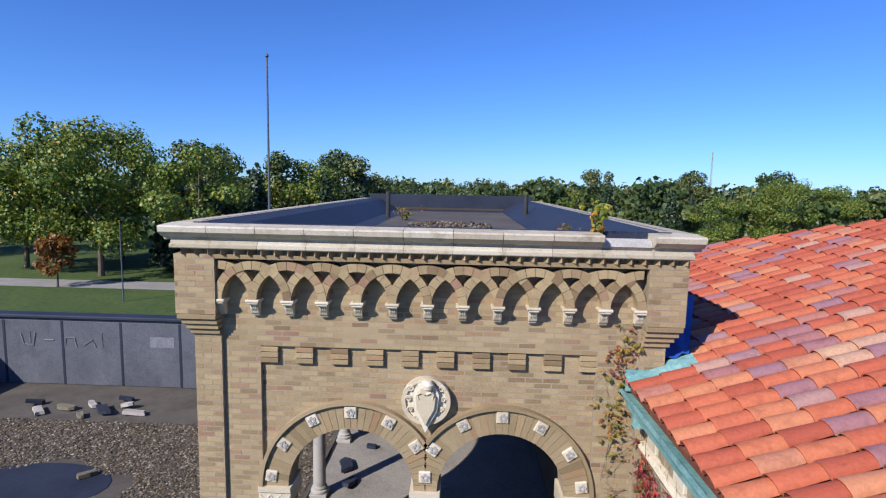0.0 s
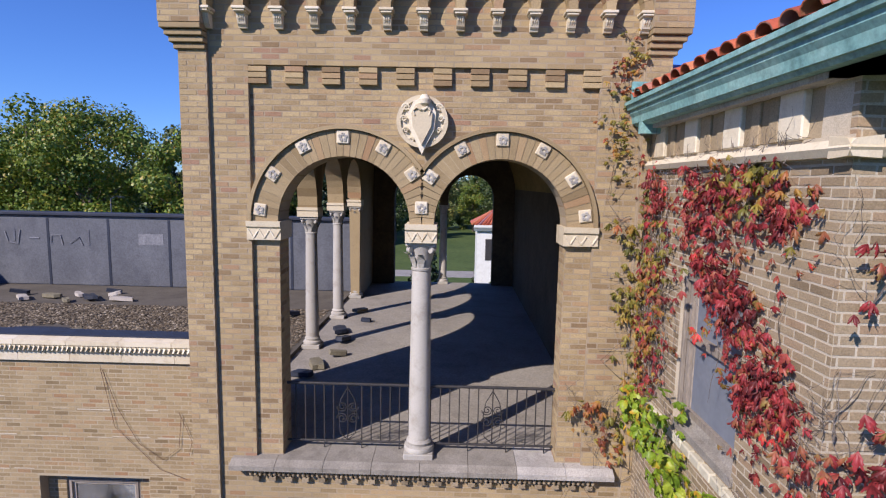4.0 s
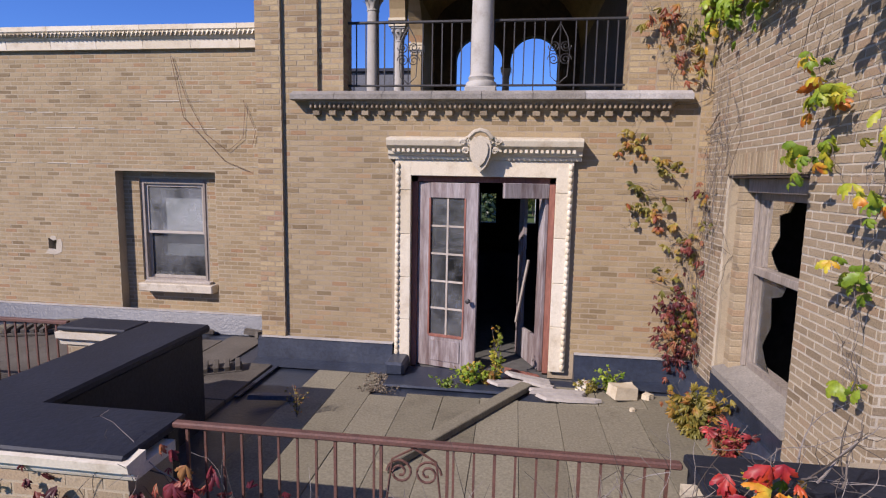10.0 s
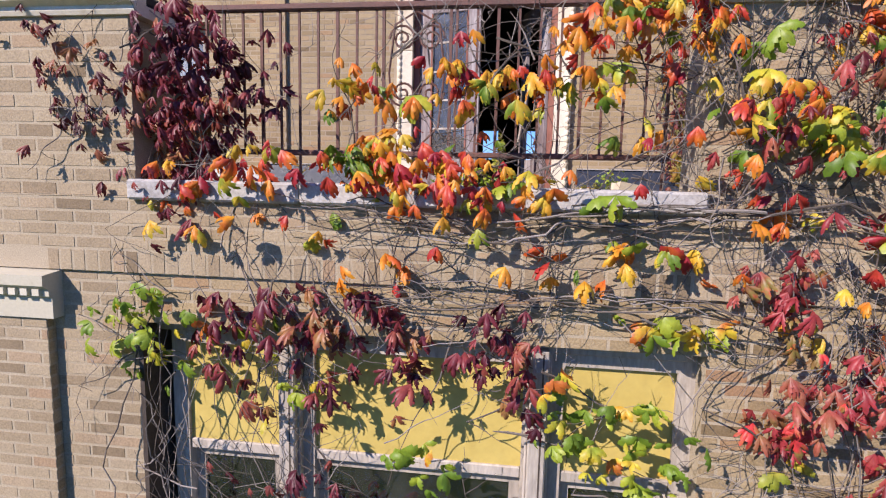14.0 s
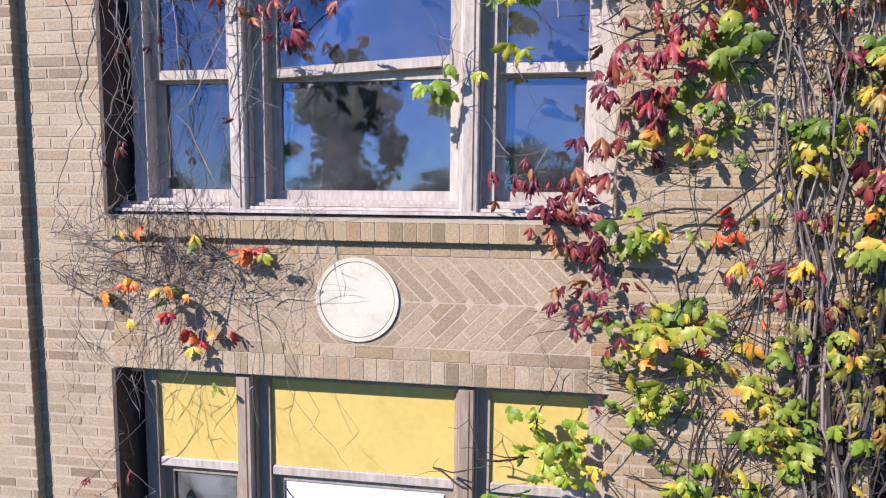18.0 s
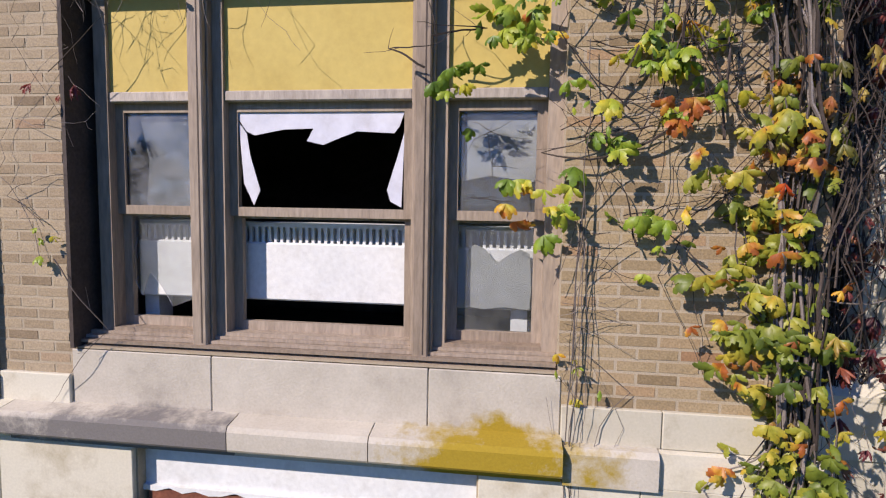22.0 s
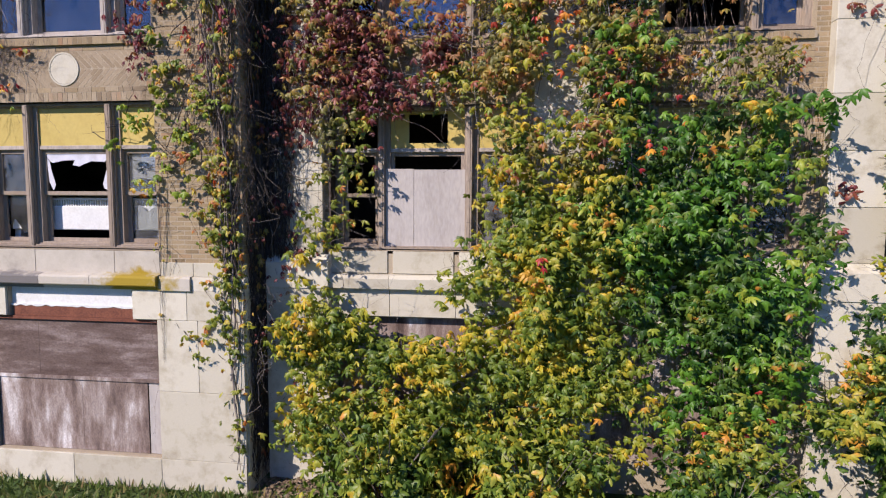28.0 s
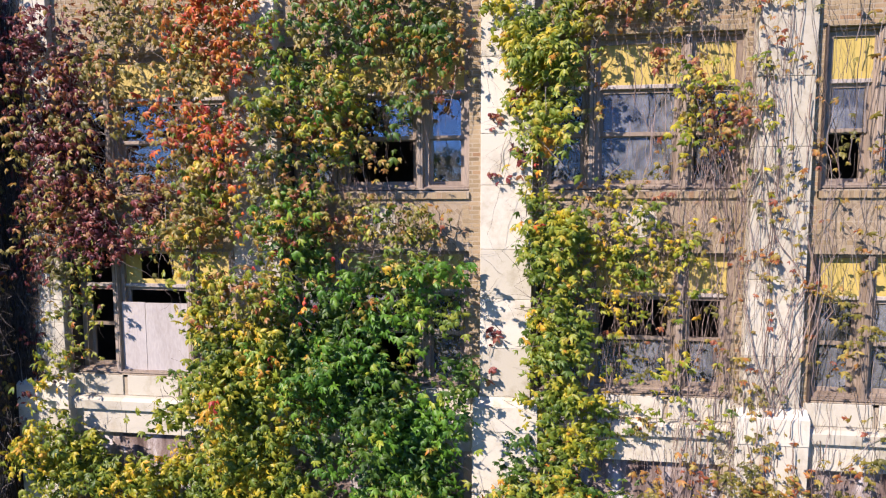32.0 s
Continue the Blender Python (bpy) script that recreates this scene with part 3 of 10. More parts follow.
# stone base
base = thing("wall_base", "pale limestone ground storey wall with a boarded opening", "wall", kind="structure")
g = Geo()
slab(g, -12, 2.05, -0.03, 0.30, GROUND - 0.4, 3.40, [(-2.03, 0.72, 0.88, 2.95), (-1.69, 0.34, 2.95, 3.40)])
g.box(1.70, 2.05, 0.3, 0.8, GROUND - 0.4, 3.4)
part("backing", g, MORTAR, base)
for a, b, c, d in ((-12, -4.1, 0.4, 1.5), (-12, -4.1, 1.5, 3.40), (-4.1, -2.05, 0.4, 0.87), (-4.1, -3.1, 0.87, 1.9), (-3.1, -2.05, 0.87, 1.9), (-4.1, -2.05, 1.9, 2.9),
                   (-4.1, -2.6, 2.9, 3.4), (-2.6, -1.70, 2.96, 3.4), (-2.05, -0.7, 0.4, 0.87), (-0.7, 0.73, 0.4, 0.87), (0.35, 1.2, 2.96, 3.4), (1.2, 2.06, 2.96, 3.4),
                   (0.73, 1.36, 1.9, 2.96), (1.36, 2.06, 1.9, 2.96), (0.73, 2.06, 0.87, 1.9), (0.73, 2.06, 0.4, 0.87)):
    part("stone_block", Geo().soft_box(a + 0.002, b - 0.002, -0.06, 0.0, c + 0.002, d - 0.002, 0.005), STONE, base)
for c, d in ((0.4, 1.5), (1.5, 2.6), (2.6, 3.4)):
    part("stone_block", Geo().soft_box(2.03, 2.07, 0.002, 0.80, c + 0.002, d - 0.002, 0.005), STONE, base)

# stone course under the brick, ledge, and sill stones
for a, b in ((-12, -2.61), (-2.60, -2.12), (0.78, 1.30), (1.30, 2.06)):
    part("stone_block", Geo().soft_box(a + 0.002, b - 0.002, -0.03 if a > -4 else -0.075, 0.1, 3.60, 3.80, 0.005), STONE, wall_front)
for a, b in ((-2.12, -1.22), (-1.22, 0.06), (0.06, 0.78)):
    part("stone_block", Geo().soft_box(a + 0.002, b - 0.002, -0.01, 0.2, 3.60, 3.955, 0.005), LICHEN_STONE if a > -1.3 else SOOT_STONE, wall_front)
for a, b in ((-12, -4), (-4, -2.5), (-2.5, -1.05), (-1.05, -0.24), (-0.24, 0.79), (0.79, 1.28), (1.28, 2.10)):
    prof = [(-0.05, 3.40), (0.07, 3.40), (0.08, 3.455), (0.15, 3.46), (0.16, 3.475), (0.16, 3.575), (0.145, 3.605), (-0.05, 3.64)] if b < 0.8 else [(-0.05, 3.40), (0.10, 3.40), (0.10, 3.57), (0.08, 3.60), (-0.05, 3.615)] if b < 1.3 else [(-0.05, 3.40), (0.06, 3.40), (0.06, 3.59), (-0.05, 3.61)]
    part("ledge_stone", Geo().sweep(prof, a + 0.003, b - 0.003), LICHEN_STONE if -1.1 < a < 1.2 else SOOT_STONE if -3 < a < -1.1 else STONE, wall_front, "limestone ledge with yellow lichen" if -1.1 < a < 1.2 else "")
# pier capital
cap = Geo().sweep([(0.0, 9.26), (0.075, 9.26), (0.075, 9.37), (0.095, 9.385), (0.095, 9.42), (0.13, 9.445), (0.13, 9.50), (0.0, 9.515)], -12, -2.56)
part("capital", cap, STONE, wall_front, "white stone pier capital")
for i in range(18):
    part("dentil", Geo().box(-2.64 - i * 0.07, -2.60 - i * 0.07, -0.115, -0.09, 9.39, 9.425), STONE, wall_front)


def clip_side(pts, nx, nz, d):
    """The part of a convex outline where nx * x + nz * z >= d."""
    out_ = []
    for i, q in enumerate(pts):
        e = pts[i - 1]
        sq, se = nx * q[0] + nz * q[1] - d, nx * e[0] + nz * e[1] - d
        if (sq >= 0) != (se >= 0):
            t = se / (se - sq)
            out_.append((e[0] + t * (q[0] - e[0]), e[1] + t * (q[1] - e[1])))
        if sq >= 0:
            out_.append(q)
    return out_


def spandrel(cx, y, head=6.11):
    """Herringbone brick panel with a stone disc, between two storeys of windows."""
    sp = thing("wall_panel", "herringbone tan brick panel with a round white stone disc", "wall panel", kind="structure")
    L, R = cx - 1.43, cx + 1.43
    part("backing", Geo().box(L, R, y - 0.001, y + 0.35, head, 7.02), MORTAR, sp)
    part("sill_course", Geo().box(L, R, y - 0.042, y + 0.1, 6.905, 7.0), MORTAR, sp)
    w = 0.0765
    u = L
    while u < R - 0.03:
        b = min(u + w - 0.008, R)
        part("brick", Geo().box(u, b, y - 0.045, y + 0.1, 6.90, 7.0), BRICK, sp)
        part("brick", Geo().box(u, b, y - 0.004, y + 0.05, head + 0.004, 6.235), BRICK_PALE, sp)
        u += w
    dx, dz, dr = cx + 0.06, 6.57, 0.236
    disc = part("disc", Geo().ring(dx, dz, 0.0, dr - 0.026, 0, 2 * math.pi, y - 0.011, y + 0.05, 44), STONE, sp, "round white stone disc")
    part("disc_rim", Geo().ring(dx, dz, dr - 0.022, dr, 0, 2 * math.pi, y - 0.0145, y + 0.05, 44), STONE, disc)
    for z, off in ((6.243, 0.0), (6.822, 0.1)):
        u = L + off - 0.2125
        while u < R:
            a_, b_ = max(u, L), min(u + 0.2045, R)
            if b_ - a_ > 0.03:
                part("brick", Geo().box(a_, b_, y - 0.005, y + 0.05, z, z + 0.066), BRICK_PALE if int(u * 50) % 3 else BRICK, sp)
            u += 0.2125
    z = 6.318
    while z < 6.80:
        for a_, b_ in ((L, L + 0.10), (R - 0.10, R)):
            part("brick", Geo().box(a_, b_, y - 0.005, y + 0.05, z, min(z + 0.064, 6.815)), BRICK, sp)
        z += 0.0715
    # slanting bricks meeting on the middle line, mirrored either side of the disc
    zm, zt, zb = 6.568, 6.814, 6.318
    pitch_, joint = 0.066, 0.010
    q = math.sqrt(0.5)
    for side_ in (-1, 1):
        lim = (R - 0.108) if side_ > 0 else (L + 0.108)
        for up in (-1, 1):
            for k in range(-6, 24):
                c0 = side_ * dx + k * pitch_ / q
                for half in (0, 1, 2):
                    a0 = -0.02 + half * 0.25 - (0.125 if k % 2 else 0.0)
                    # outline in strip axes: s along the brick away from the middle line, w across it
                    pts = []
                    for s_, w_ in ((a0, 0), (a0 + 0.25 - joint, 0), (a0 + 0.25 - joint, pitch_ - joint), (a0, pitch_ - joint)):
                        xx = c0 - s_ * q + w_ * q
                        zz = zm + up * (s_ * q + w_ * q)
                        pts.append((side_ * xx, zz))
                    pts = clip_side(pts, 0, up, up * zm + joint / 2)
                    for nx, nz, d in ((0, -1, -zt), (0, 1, zb), (side_, 0, side_ * dx), (-side_, 0, -side_ * lim)):
                        if len(pts) > 2:
                            pts = clip_side(pts, nx, nz, d)
                    if len(pts) < 3:
                        continue
                    mx_, mz_ = sum(p[0] for p in pts) / len(pts), sum(p[1] for p in pts) / len(pts)
                    if math.hypot(mx_ - dx, mz_ - dz) < dr - 0.03:
                        continue
                    area = abs(sum(pts[i - 1][0] * p[1] - p[0] * pts[i - 1][1] for i, p in enumerate(pts))) / 2
                    if area > 0.0006:
                        if sum(pts[i - 1][0] * p[1] - p[0] * pts[i - 1][1] for i, p in enumerate(pts)) < 0:
                            pts = pts[::-1]
                        part("brick", Geo().prism(pts, y - 0.0025, y + 0.04), BRICK_PANEL, sp)
    return sp


spandrel(-0.67, 0.0)


def window_unit(cx, y, z0, state, pale=False, name="window_front", tall=2.22):
    """A triple timber window with yellow panels over the sashes. z0 is the sill height; state says what the glass is like."""
    y += 0.02
    fr = FRAME_PALE if pale else FRAME
    w = thing(name, state["label"], "window", "triple windows", "structure")
    H = z0 + tall
    rim = 0.12 if tall > 2.2 else 0.065
    part("window_frame", slab(Geo(), cx - 1.345, cx + 1.43, y + 0.10, y + 0.26, z0, H,
                              [(cx - 1.262, cx - 0.725, z0 + 0.10, H - rim), (cx - 0.522, cx + 0.597, z0 + 0.10, H - rim), (cx + 0.80, cx + 1.345, z0 + 0.10, H - rim)]), fr, w)
    part("jamb_liner", Geo().box(cx - 1.43, cx - 1.345, y + 0.18, y + 0.26, z0, H), fr, w)
    # left lining coloured dark for the shadow inside the reveal
    part("jamb_liner", Geo().box(cx - 1.43, cx - 1.405, y - 0.06, y + 0.18, z0, H), DARK_TIMBER_SHADE, w, "jamb lining with the reveal's shade in its dark colour")
    for m in (cx - 0.645, cx + 0.672):
        part("mullion", Geo().soft_box(m - 0.046, m + 0.046, y + 0.012, y + 0.10, z0 + 0.03, H - 0.02, 0.008), fr, w)
        part("mullion_bead", Geo().soft_box(m - 0.060, m - 0.046, y + 0.05, y + 0.10, z0 + 0.05, H - 0.03, 0.004), fr, w)
        part("mullion_bead", Geo().soft_box(m + 0.046, m + 0.060, y + 0.05, y + 0.10, z0 + 0.05, H - 0.03, 0.004), fr, w)
        # groove shade laid on the mullion as a thin dark strip
        part("mullion_shade_line", Geo().box(m + 0.012, m + 0.020, y + 0.0105, y + 0.03, z0 + 0.05, H - 0.04), DARK_TIMBER_SHADE, w)
    part("head_bead", Geo().soft_box(cx - 1.40, cx + 1.40, y + 0.05, y + 0.10, H - 0.045, H - 0.005, 0.006), fr, w)
    sill = part("window_sill", Geo().sweep([(0.02 - y, z0 - 0.05), (0.02 - y, z0 - 0.01), (-0.2 - y, z0 + 0.07), (-0.2 - y, z0 - 0.05)], cx - 1.43, cx + 1.43), fr, w)
    for k in range(3):
        part("sill_bead", Geo().box(cx - 1.42, cx + 1.42, y + 0.075 - k * 0.04, y + 0.11, z0 + 0.062 - k * 0.02, z0 + 0.08 - k * 0.02), fr, w)
    for i, (a, b) in enumerate(((cx - 1.262, cx - 0.725), (cx - 0.522, cx + 0.597), (cx + 0.80, cx + 1.345))):
        panel = state["panels"][i]
        if panel == "hole":
            part("yellow_panel", slab(Geo(), a, b, y + 0.15, y + 0.17, z0 + 1.53, H - rim, [(a + 0.275, a + 0.86, z0 + 1.61, z0 + 2.035)]), YELLOW, w, "broken yellow panel")
        elif panel:
            part("yellow_panel", Geo().box(a, b, y + 0.125, y + 0.145, z0 + 1.53, H - rim), YELLOW, w, "flat yellow transom panel")
        part("transom_bar", Geo().soft_box(a, b, y + 0.11, y + 0.2, z0 + 1.47, z0 + 1.53, 0.006), FRAME_PALE, w)
        tilt = state.get("sag", 0.0) if i == 1 else 0.0
        zm = z0 + 0.80
        for n_, (c, d, yy) in enumerate(((zm, z0 + 1.47, y + 0.16), (z0 + 0.10, zm + 0.04, y + 0.20))):
            sash = Geo()
            t = 0.055
            sag = tilt if n_ == 0 else 0.0
            sash.box(a, a + t, yy, yy + 0.04, c, d)
            sash.box(b - t, b, yy, yy + 0.04, c, d)
            p0, p1 = a + t, b - t
            sash.add([(p0, yy, c), (p1, yy, c + sag), (p1, yy, c + sag + t), (p0, yy, c + t), (p0, yy + 0.04, c), (p1, yy + 0.04, c + sag), (p1, yy + 0.04, c + sag + t), (p0, yy + 0.04, c + t)],
                     [(0, 1, 2, 3), (7, 6, 5, 4), (0, 4, 5, 1), (3, 2, 6, 7), (1, 5, 6, 2), (0, 3, 7, 4)])
            sash.box(a + t, b - t, yy, yy + 0.04, d - t, d)
            s_ob = part("sash", sash, fr, w)
            kind = state["glass"][i][n_]
            if kind == "clear":
                part("pane", Geo().box(a + t, b - t, yy + 0.018, yy + 0.022, c + t, d - t), GLASS, s_ob)
            elif kind == "film_left":
                A, B, C, D = a + t, b - t, c + t, d - t
                f = lambda pts: [(A + u_ * (B - A), C + v_ * (D - C)) for u_, v_ in pts]
                part("pane", Geo().box(A, B, yy + 0.018, yy + 0.022, C, D), GLASS_DULL, s_ob)
                part("hanging_film", Geo().prism(f([(0.25, 0.0), (1.0, 0.0), (1.0, 0.97), (0.7, 0.93), (0.45, 1.0), (0.18, 0.93), (0.3, 0.5)]), yy + 0.05, yy + 0.054), FILM, w, "grey plastic film behind the pane")
            elif kind == "film_right":
                A, B, C, D = a + t, b - t, c + t, d - t
                f = lambda pts: [(A + u_ * (B - A), C + v_ * (D - C)) for u_, v_ in pts]
                part("pane", Geo().box(A, B, yy + 0.018, yy + 0.022, C, D), GLASS_THIN, s_ob)
                part("hanging_film", Geo().prism(f([(0.10, 0.22), (0.35, 0.19), (0.62, 0.22), (0.97, 0.20), (0.99, 0.40), (0.96, 0.72), (0.84, 0.76), (0.70, 0.72), (0.55, 0.64), (0.48, 0.66), (0.36, 0.76), (0.22, 0.80), (0.13, 0.74)] if n_ else [(0.05, 0.3), (0.4, 0.36), (1.0, 0.3), (1.0, 1.0), (0.1, 1.0)]), yy + 0.05, yy + 0.054), FILM, w, "grey plastic film behind the pane")
            elif kind == "dull":
                part("pane", Geo().box(a + t, b - t, yy + 0.018, yy + 0.022, c + t, d - t), GLASS_DULL, s_ob)
            elif kind == "board":
                part("board", Geo().box(a - 0.11, a + 0.36, yy - 0.09, yy - 0.07, z0 - 0.01, z0 + 1.22), GREY_BOARD, w, "grey boarding")
                part("board", Geo().box(a + 0.366, b + 0.02, yy - 0.086, yy - 0.066, z0 - 0.01, z0 + 1.21), GREY_BOARD, w, "grey boarding")
            elif kind == "torn":
                A, B, C, D = a + t, b - t, c + t, d - t
                W_, H_ = B - A, D - C
                f = lambda pts: [(A + u_ * W_, C + v_ * H_) for u_, v_ in pts]
                part("torn_sheet", Geo().prism(f([(0, 1), (0.0, 0.93), (0.05, 0.80), (0.10, 0.76), (0.28, 0.82), (0.46, 0.83), (0.42, 0.70), (0.52, 0.66), (0.60, 0.72), (0.72, 0.80), (0.94, 0.78), (0.97, 0.85), (1, 1)]), yy + 0.012, yy + 0.016), PAPER, w, "torn white sheeting")
                part("torn_sheet", Geo().prism(f([(0, 0.9), (0.05, 0.78), (0.07, 0.55), (0.13, 0.18), (0.09, 0.02), (0.03, 0.25)]), yy + 0.012, yy + 0.016), PAPER, w, "torn white sheeting")
                part("torn_sheet", Geo().prism(f([(1, 0.80), (0.97, 0.6), (0.90, 0.20), (0.92, 0.08), (0.985, 0.02)]), yy + 0.010, yy + 0.014), PAPER, w, "torn white sheeting")
            elif kind == "shard":
                A, B, C, D = a + t, b - t, c + t, d - t
                W_, H_ = B - A, D - C
                f = lambda pts: [(A + u_ * W_, C + v_ * H_) for u_, v_ in pts]
                part("pane", Geo().prism(f([(0, 1), (0, 0.35), (0.12, 0.2), (0.25, 0.45), (0.45, 0.28), (0.6, 0.1), (1, 0.2), (1, 1)]), yy + 0.018, yy + 0.022), GLASS_THIN, s_ob, "cracked pane")
    for q in w.children_recursive:
        if q.name.startswith("pane"):
            q.visible_shadow = False
    return w


window_unit(-0.67, 0.0, 7.02, dict(label="triple timber window with yellow transom panels and sky-mirroring panes, hung with vines", panels=(1, 1, 1), sag=0.05,
                                   glass=(("clear", "clear"), ("clear", "clear"), ("clear", "clear"))), pale=True)
window_unit(-0.67, 0.0, 3.97, dict(label="triple timber window with yellow transom panels and a smashed centre pane", panels=(1, 1, 1),
                                   glass=(("film_left", "shard"), ("torn", "none"), ("film_right", "film_right"))), tall=2.14)

# convector heater inside the lower window
heater = thing("convector_heater", "long white metal convector heater with a slotted grille", "heater", at=(-0.67, 0.5, 4.0))
part("casing", Geo().soft_box(-1.9, 0.64, 0.31, 0.50, 4.24, 4.605, 0.01), WHITE, heater)
part("grille_frame", Geo().box(-1.9, 0.64, 0.33, 0.50, 4.70, 4.73).box(-1.9, 0.64, 0.46, 0.50, 4.605, 4.70), WHITE, heater)
for i in range(62):
    part("grille_slat", Geo().box(-1.89 + i * 0.0410, -1.872 + i * 0.0410, 0.335, 0.36, 4.605, 4.70), WHITE, heater)
part("foot", Geo().box(-1.9, -1.8, 0.36, 0.5, 3.72, 4.24), WHITE, heater)
part("foot", Geo().box(0.5, 0.6, 0.36, 0.5, 3.72, 4.24), WHITE, heater)

# boarded ground-floor opening
bo = thing("window_boarded", "ground floor opening boarded with weathered plywood under a rusty steel lintel", "window", kind="structure")
part("lintel_panel", Geo().box(-1.69, 0.34, 0.04, 0.12, 3.10, 3.40), WHITE, bo, "peeling white panel")
edge_rng = random.Random(8)
chips = [(-1.69, 3.10)] + [(-1.69 + 2.03 * k / 24, 3.10 + edge_rng.uniform(-0.012, 0.022)) for k in range(1, 24)] + [(0.34, 3.10), (0.34, 3.13), (-1.69, 3.13)]
part("peeling_edge", Geo().prism(chips, 0.012, 0.04), WHITE, bo, "peeling white paint edge")
part("steel_lintel", Geo().box(-1.66, 0.34, 0.02, 0.14, 2.95, 3.10), RUST, bo, "rusty steel lintel")
part("steel_edge", Geo().box(-2.0, 0.70, 0.00, 0.10, 2.90, 2.947), RUST, bo, "rusty steel lintel")
part("plywood_sheet", Geo().box(-1.99, -1.28, 0.04, 0.06, 2.02, 2.90), PLY_DARK, bo)
part("plywood_sheet", Geo().box(-1.276, 0.71, 0.04, 0.06, 2.03, 2.90), PLY_DARK, bo)
part("plywood_sheet", Geo().box(-1.99, -0.60, 0.045, 0.065, 0.89, 2.01), PLY, bo)
part("plywood_sheet", Geo().box(-0.596, 0.47, 0.045, 0.065, 0.89, 2.01), PLY, bo)
part("plywood_sheet", Geo().box(0.49, 0.715, 0.05, 0.07, 0.89, 2.015), GREY_BOARD, bo)
part("batten", Geo().box(-1.99, 0.71, 0.02, 0.045, 1.985, 2.035), PLY, bo)

# terrace slab, parapets, copings
terrace = thing("floor_terrace", "flat terrace roof of worn grey felt sheets with lapped seams", "floor", kind="structure")
part("deck", Geo().box(-12, 2.05, 0.35, 4.3, 9.4, FLOOR), DECK, terrace)
part("deck", Geo().box(-12, -3.5, 4.3, 5.5, 9.4, FLOOR), DECK, terrace)
part("felt_layer", Geo().box(-12, 1.95, 0.36, 4.28, FLOOR, FLOOR + 0.006).box(-12, -3.56, 4.28, 5.42, FLOOR, FLOOR + 0.006), FELT_BLUE, terrace, "blue grey felt under the boards")
rng = random.Random(3)
for i in range(11):
    x0 = -2.62 + i * 0.42
    for y0, y1 in ((0.5, 2.3), (2.305, 4.08 if i < 2 else 3.50)):
        if -2.0 < x0 < -1.4 and y0 > 2:
            y1 = 3.42
        q = rng.uniform(0.024, 0.032)
        part("deck_board", Geo().soft_box(x0, x0 + 0.416, y0, y1 + (rng.uniform(-0.04, 0.04) if y0 > 2 else 0.0), FLOOR + 0.004, FLOOR + q, 0.003), DECK, terrace)
for x0, x1, y0, y1 in ((0.35, 0.78, 3.54, 4.02), (0.79, 1.3, 3.55, 4.0), (1.31, 1.8, 3.5, 3.95)):
    part("deck_board", Geo().soft_box(x0, x1, y0, y1, FLOOR + 0.004, FLOOR + 0.028, 0.003), DECK, terrace)
for y0, y1 in ((0.5, 1.7), (1.71, 2.9), (2.92, 4.06)):
    part("deck_board", Geo().soft_box(-3.86, -3.25, y0, y1, FLOOR + 0.006, FLOOR + 0.058, 0.006), ROOF_DARK, terrace)
part("doorstep_felt", Geo().soft_box(-1.70, -0.05, 3.66, 4.36, FLOOR + 0.012, FLOOR + 0.055, 0.02).soft_box(-1.74, -1.5, 3.95, 4.36, FLOOR + 0.05, FLOOR + 0.22, 0.03), FELT_BLUE, terrace, "dark felt dressed over the doorstep")
for i in range(9):
    x0 = -9.0 + i * 0.57
    part("deck_board", Geo().soft_box(x0, x0 + 0.564, 2.6 + rng.uniform(-0.2, 0.1), 5.15 + rng.uniform(-0.25, 0.1), FLOOR + 0.004, FLOOR + rng.uniform(0.016, 0.040), 0.003), ROOF_DARK, terrace)
part("upstand", Geo().sweep([(-4.3, FLOOR), (-4.05, FLOOR + 0.032), (-4.26, FLOOR + 0.08), (-4.31, FLOOR + 0.35), (-4.38, FLOOR + 0.35), (-4.38, FLOOR)], -3.55, -1.72), FELT_BLUE, terrace, "blue black felt upstand")
part("upstand", Geo().sweep([(-4.3, FLOOR), (-4.05, FLOOR + 0.032), (-4.26, FLOOR + 0.08), (-4.31, FLOOR + 0.35), (-4.38, FLOOR + 0.35), (-4.38, FLOOR)], 0.58, 2.0), FELT_BLUE, terrace, "blue black felt upstand")
part("upstand", Geo().sweep([(-5.4, FLOOR), (-5.3, FLOOR + 0.02), (-5.42, FLOOR + 0.31), (-5.5, FLOOR + 0.31), (-5.5, FLOOR)], -12, -3.6), FELT_BLUE, terrace, "blue black felt upstand")
part("upstand", Geo().sweep([(1.5, FLOOR), (1.78, FLOOR + 0.03), (1.88, FLOOR + 0.2), (1.94, FLOOR + 0.28), (2.0, FLOOR + 0.28), (2.0, FLOOR)], 0.9, 4.3, "y", 1), FELT_BLUE, terrace, "blue black felt upstand")
part("upstand", Geo().box(-3.56, -3.50, 4.3, 5.45, FLOOR, FLOOR + 0.31), FELT_BLUE, terrace, "blue black felt upstand")

for a, b, yy, zz in ((-3.5, -1.72, -4.30, FLOOR + 0.35), (0.58, 1.95, -4.30, FLOOR + 0.35), (-9.0, -3.6, -5.42, FLOOR + 0.31)):
    part("flashing_strip", Geo().sweep([(yy - 0.06, zz - 0.004), (yy + 0.010, zz - 0.004), (yy + 0.010, zz + 0.010), (yy - 0.06, zz + 0.010)], a, b), GREYSTONE, terrace, "thin pale metal flashing strip")
par = thing("wall_parapet", "terrace parapet dressed in black roofing felt with a cream stone coping", "wall", kind="structure")
part("backing", Geo().box(-3.70, -3.17, 0.40, 2.40, FLOOR, 10.82), ROOF_BLACK, par)
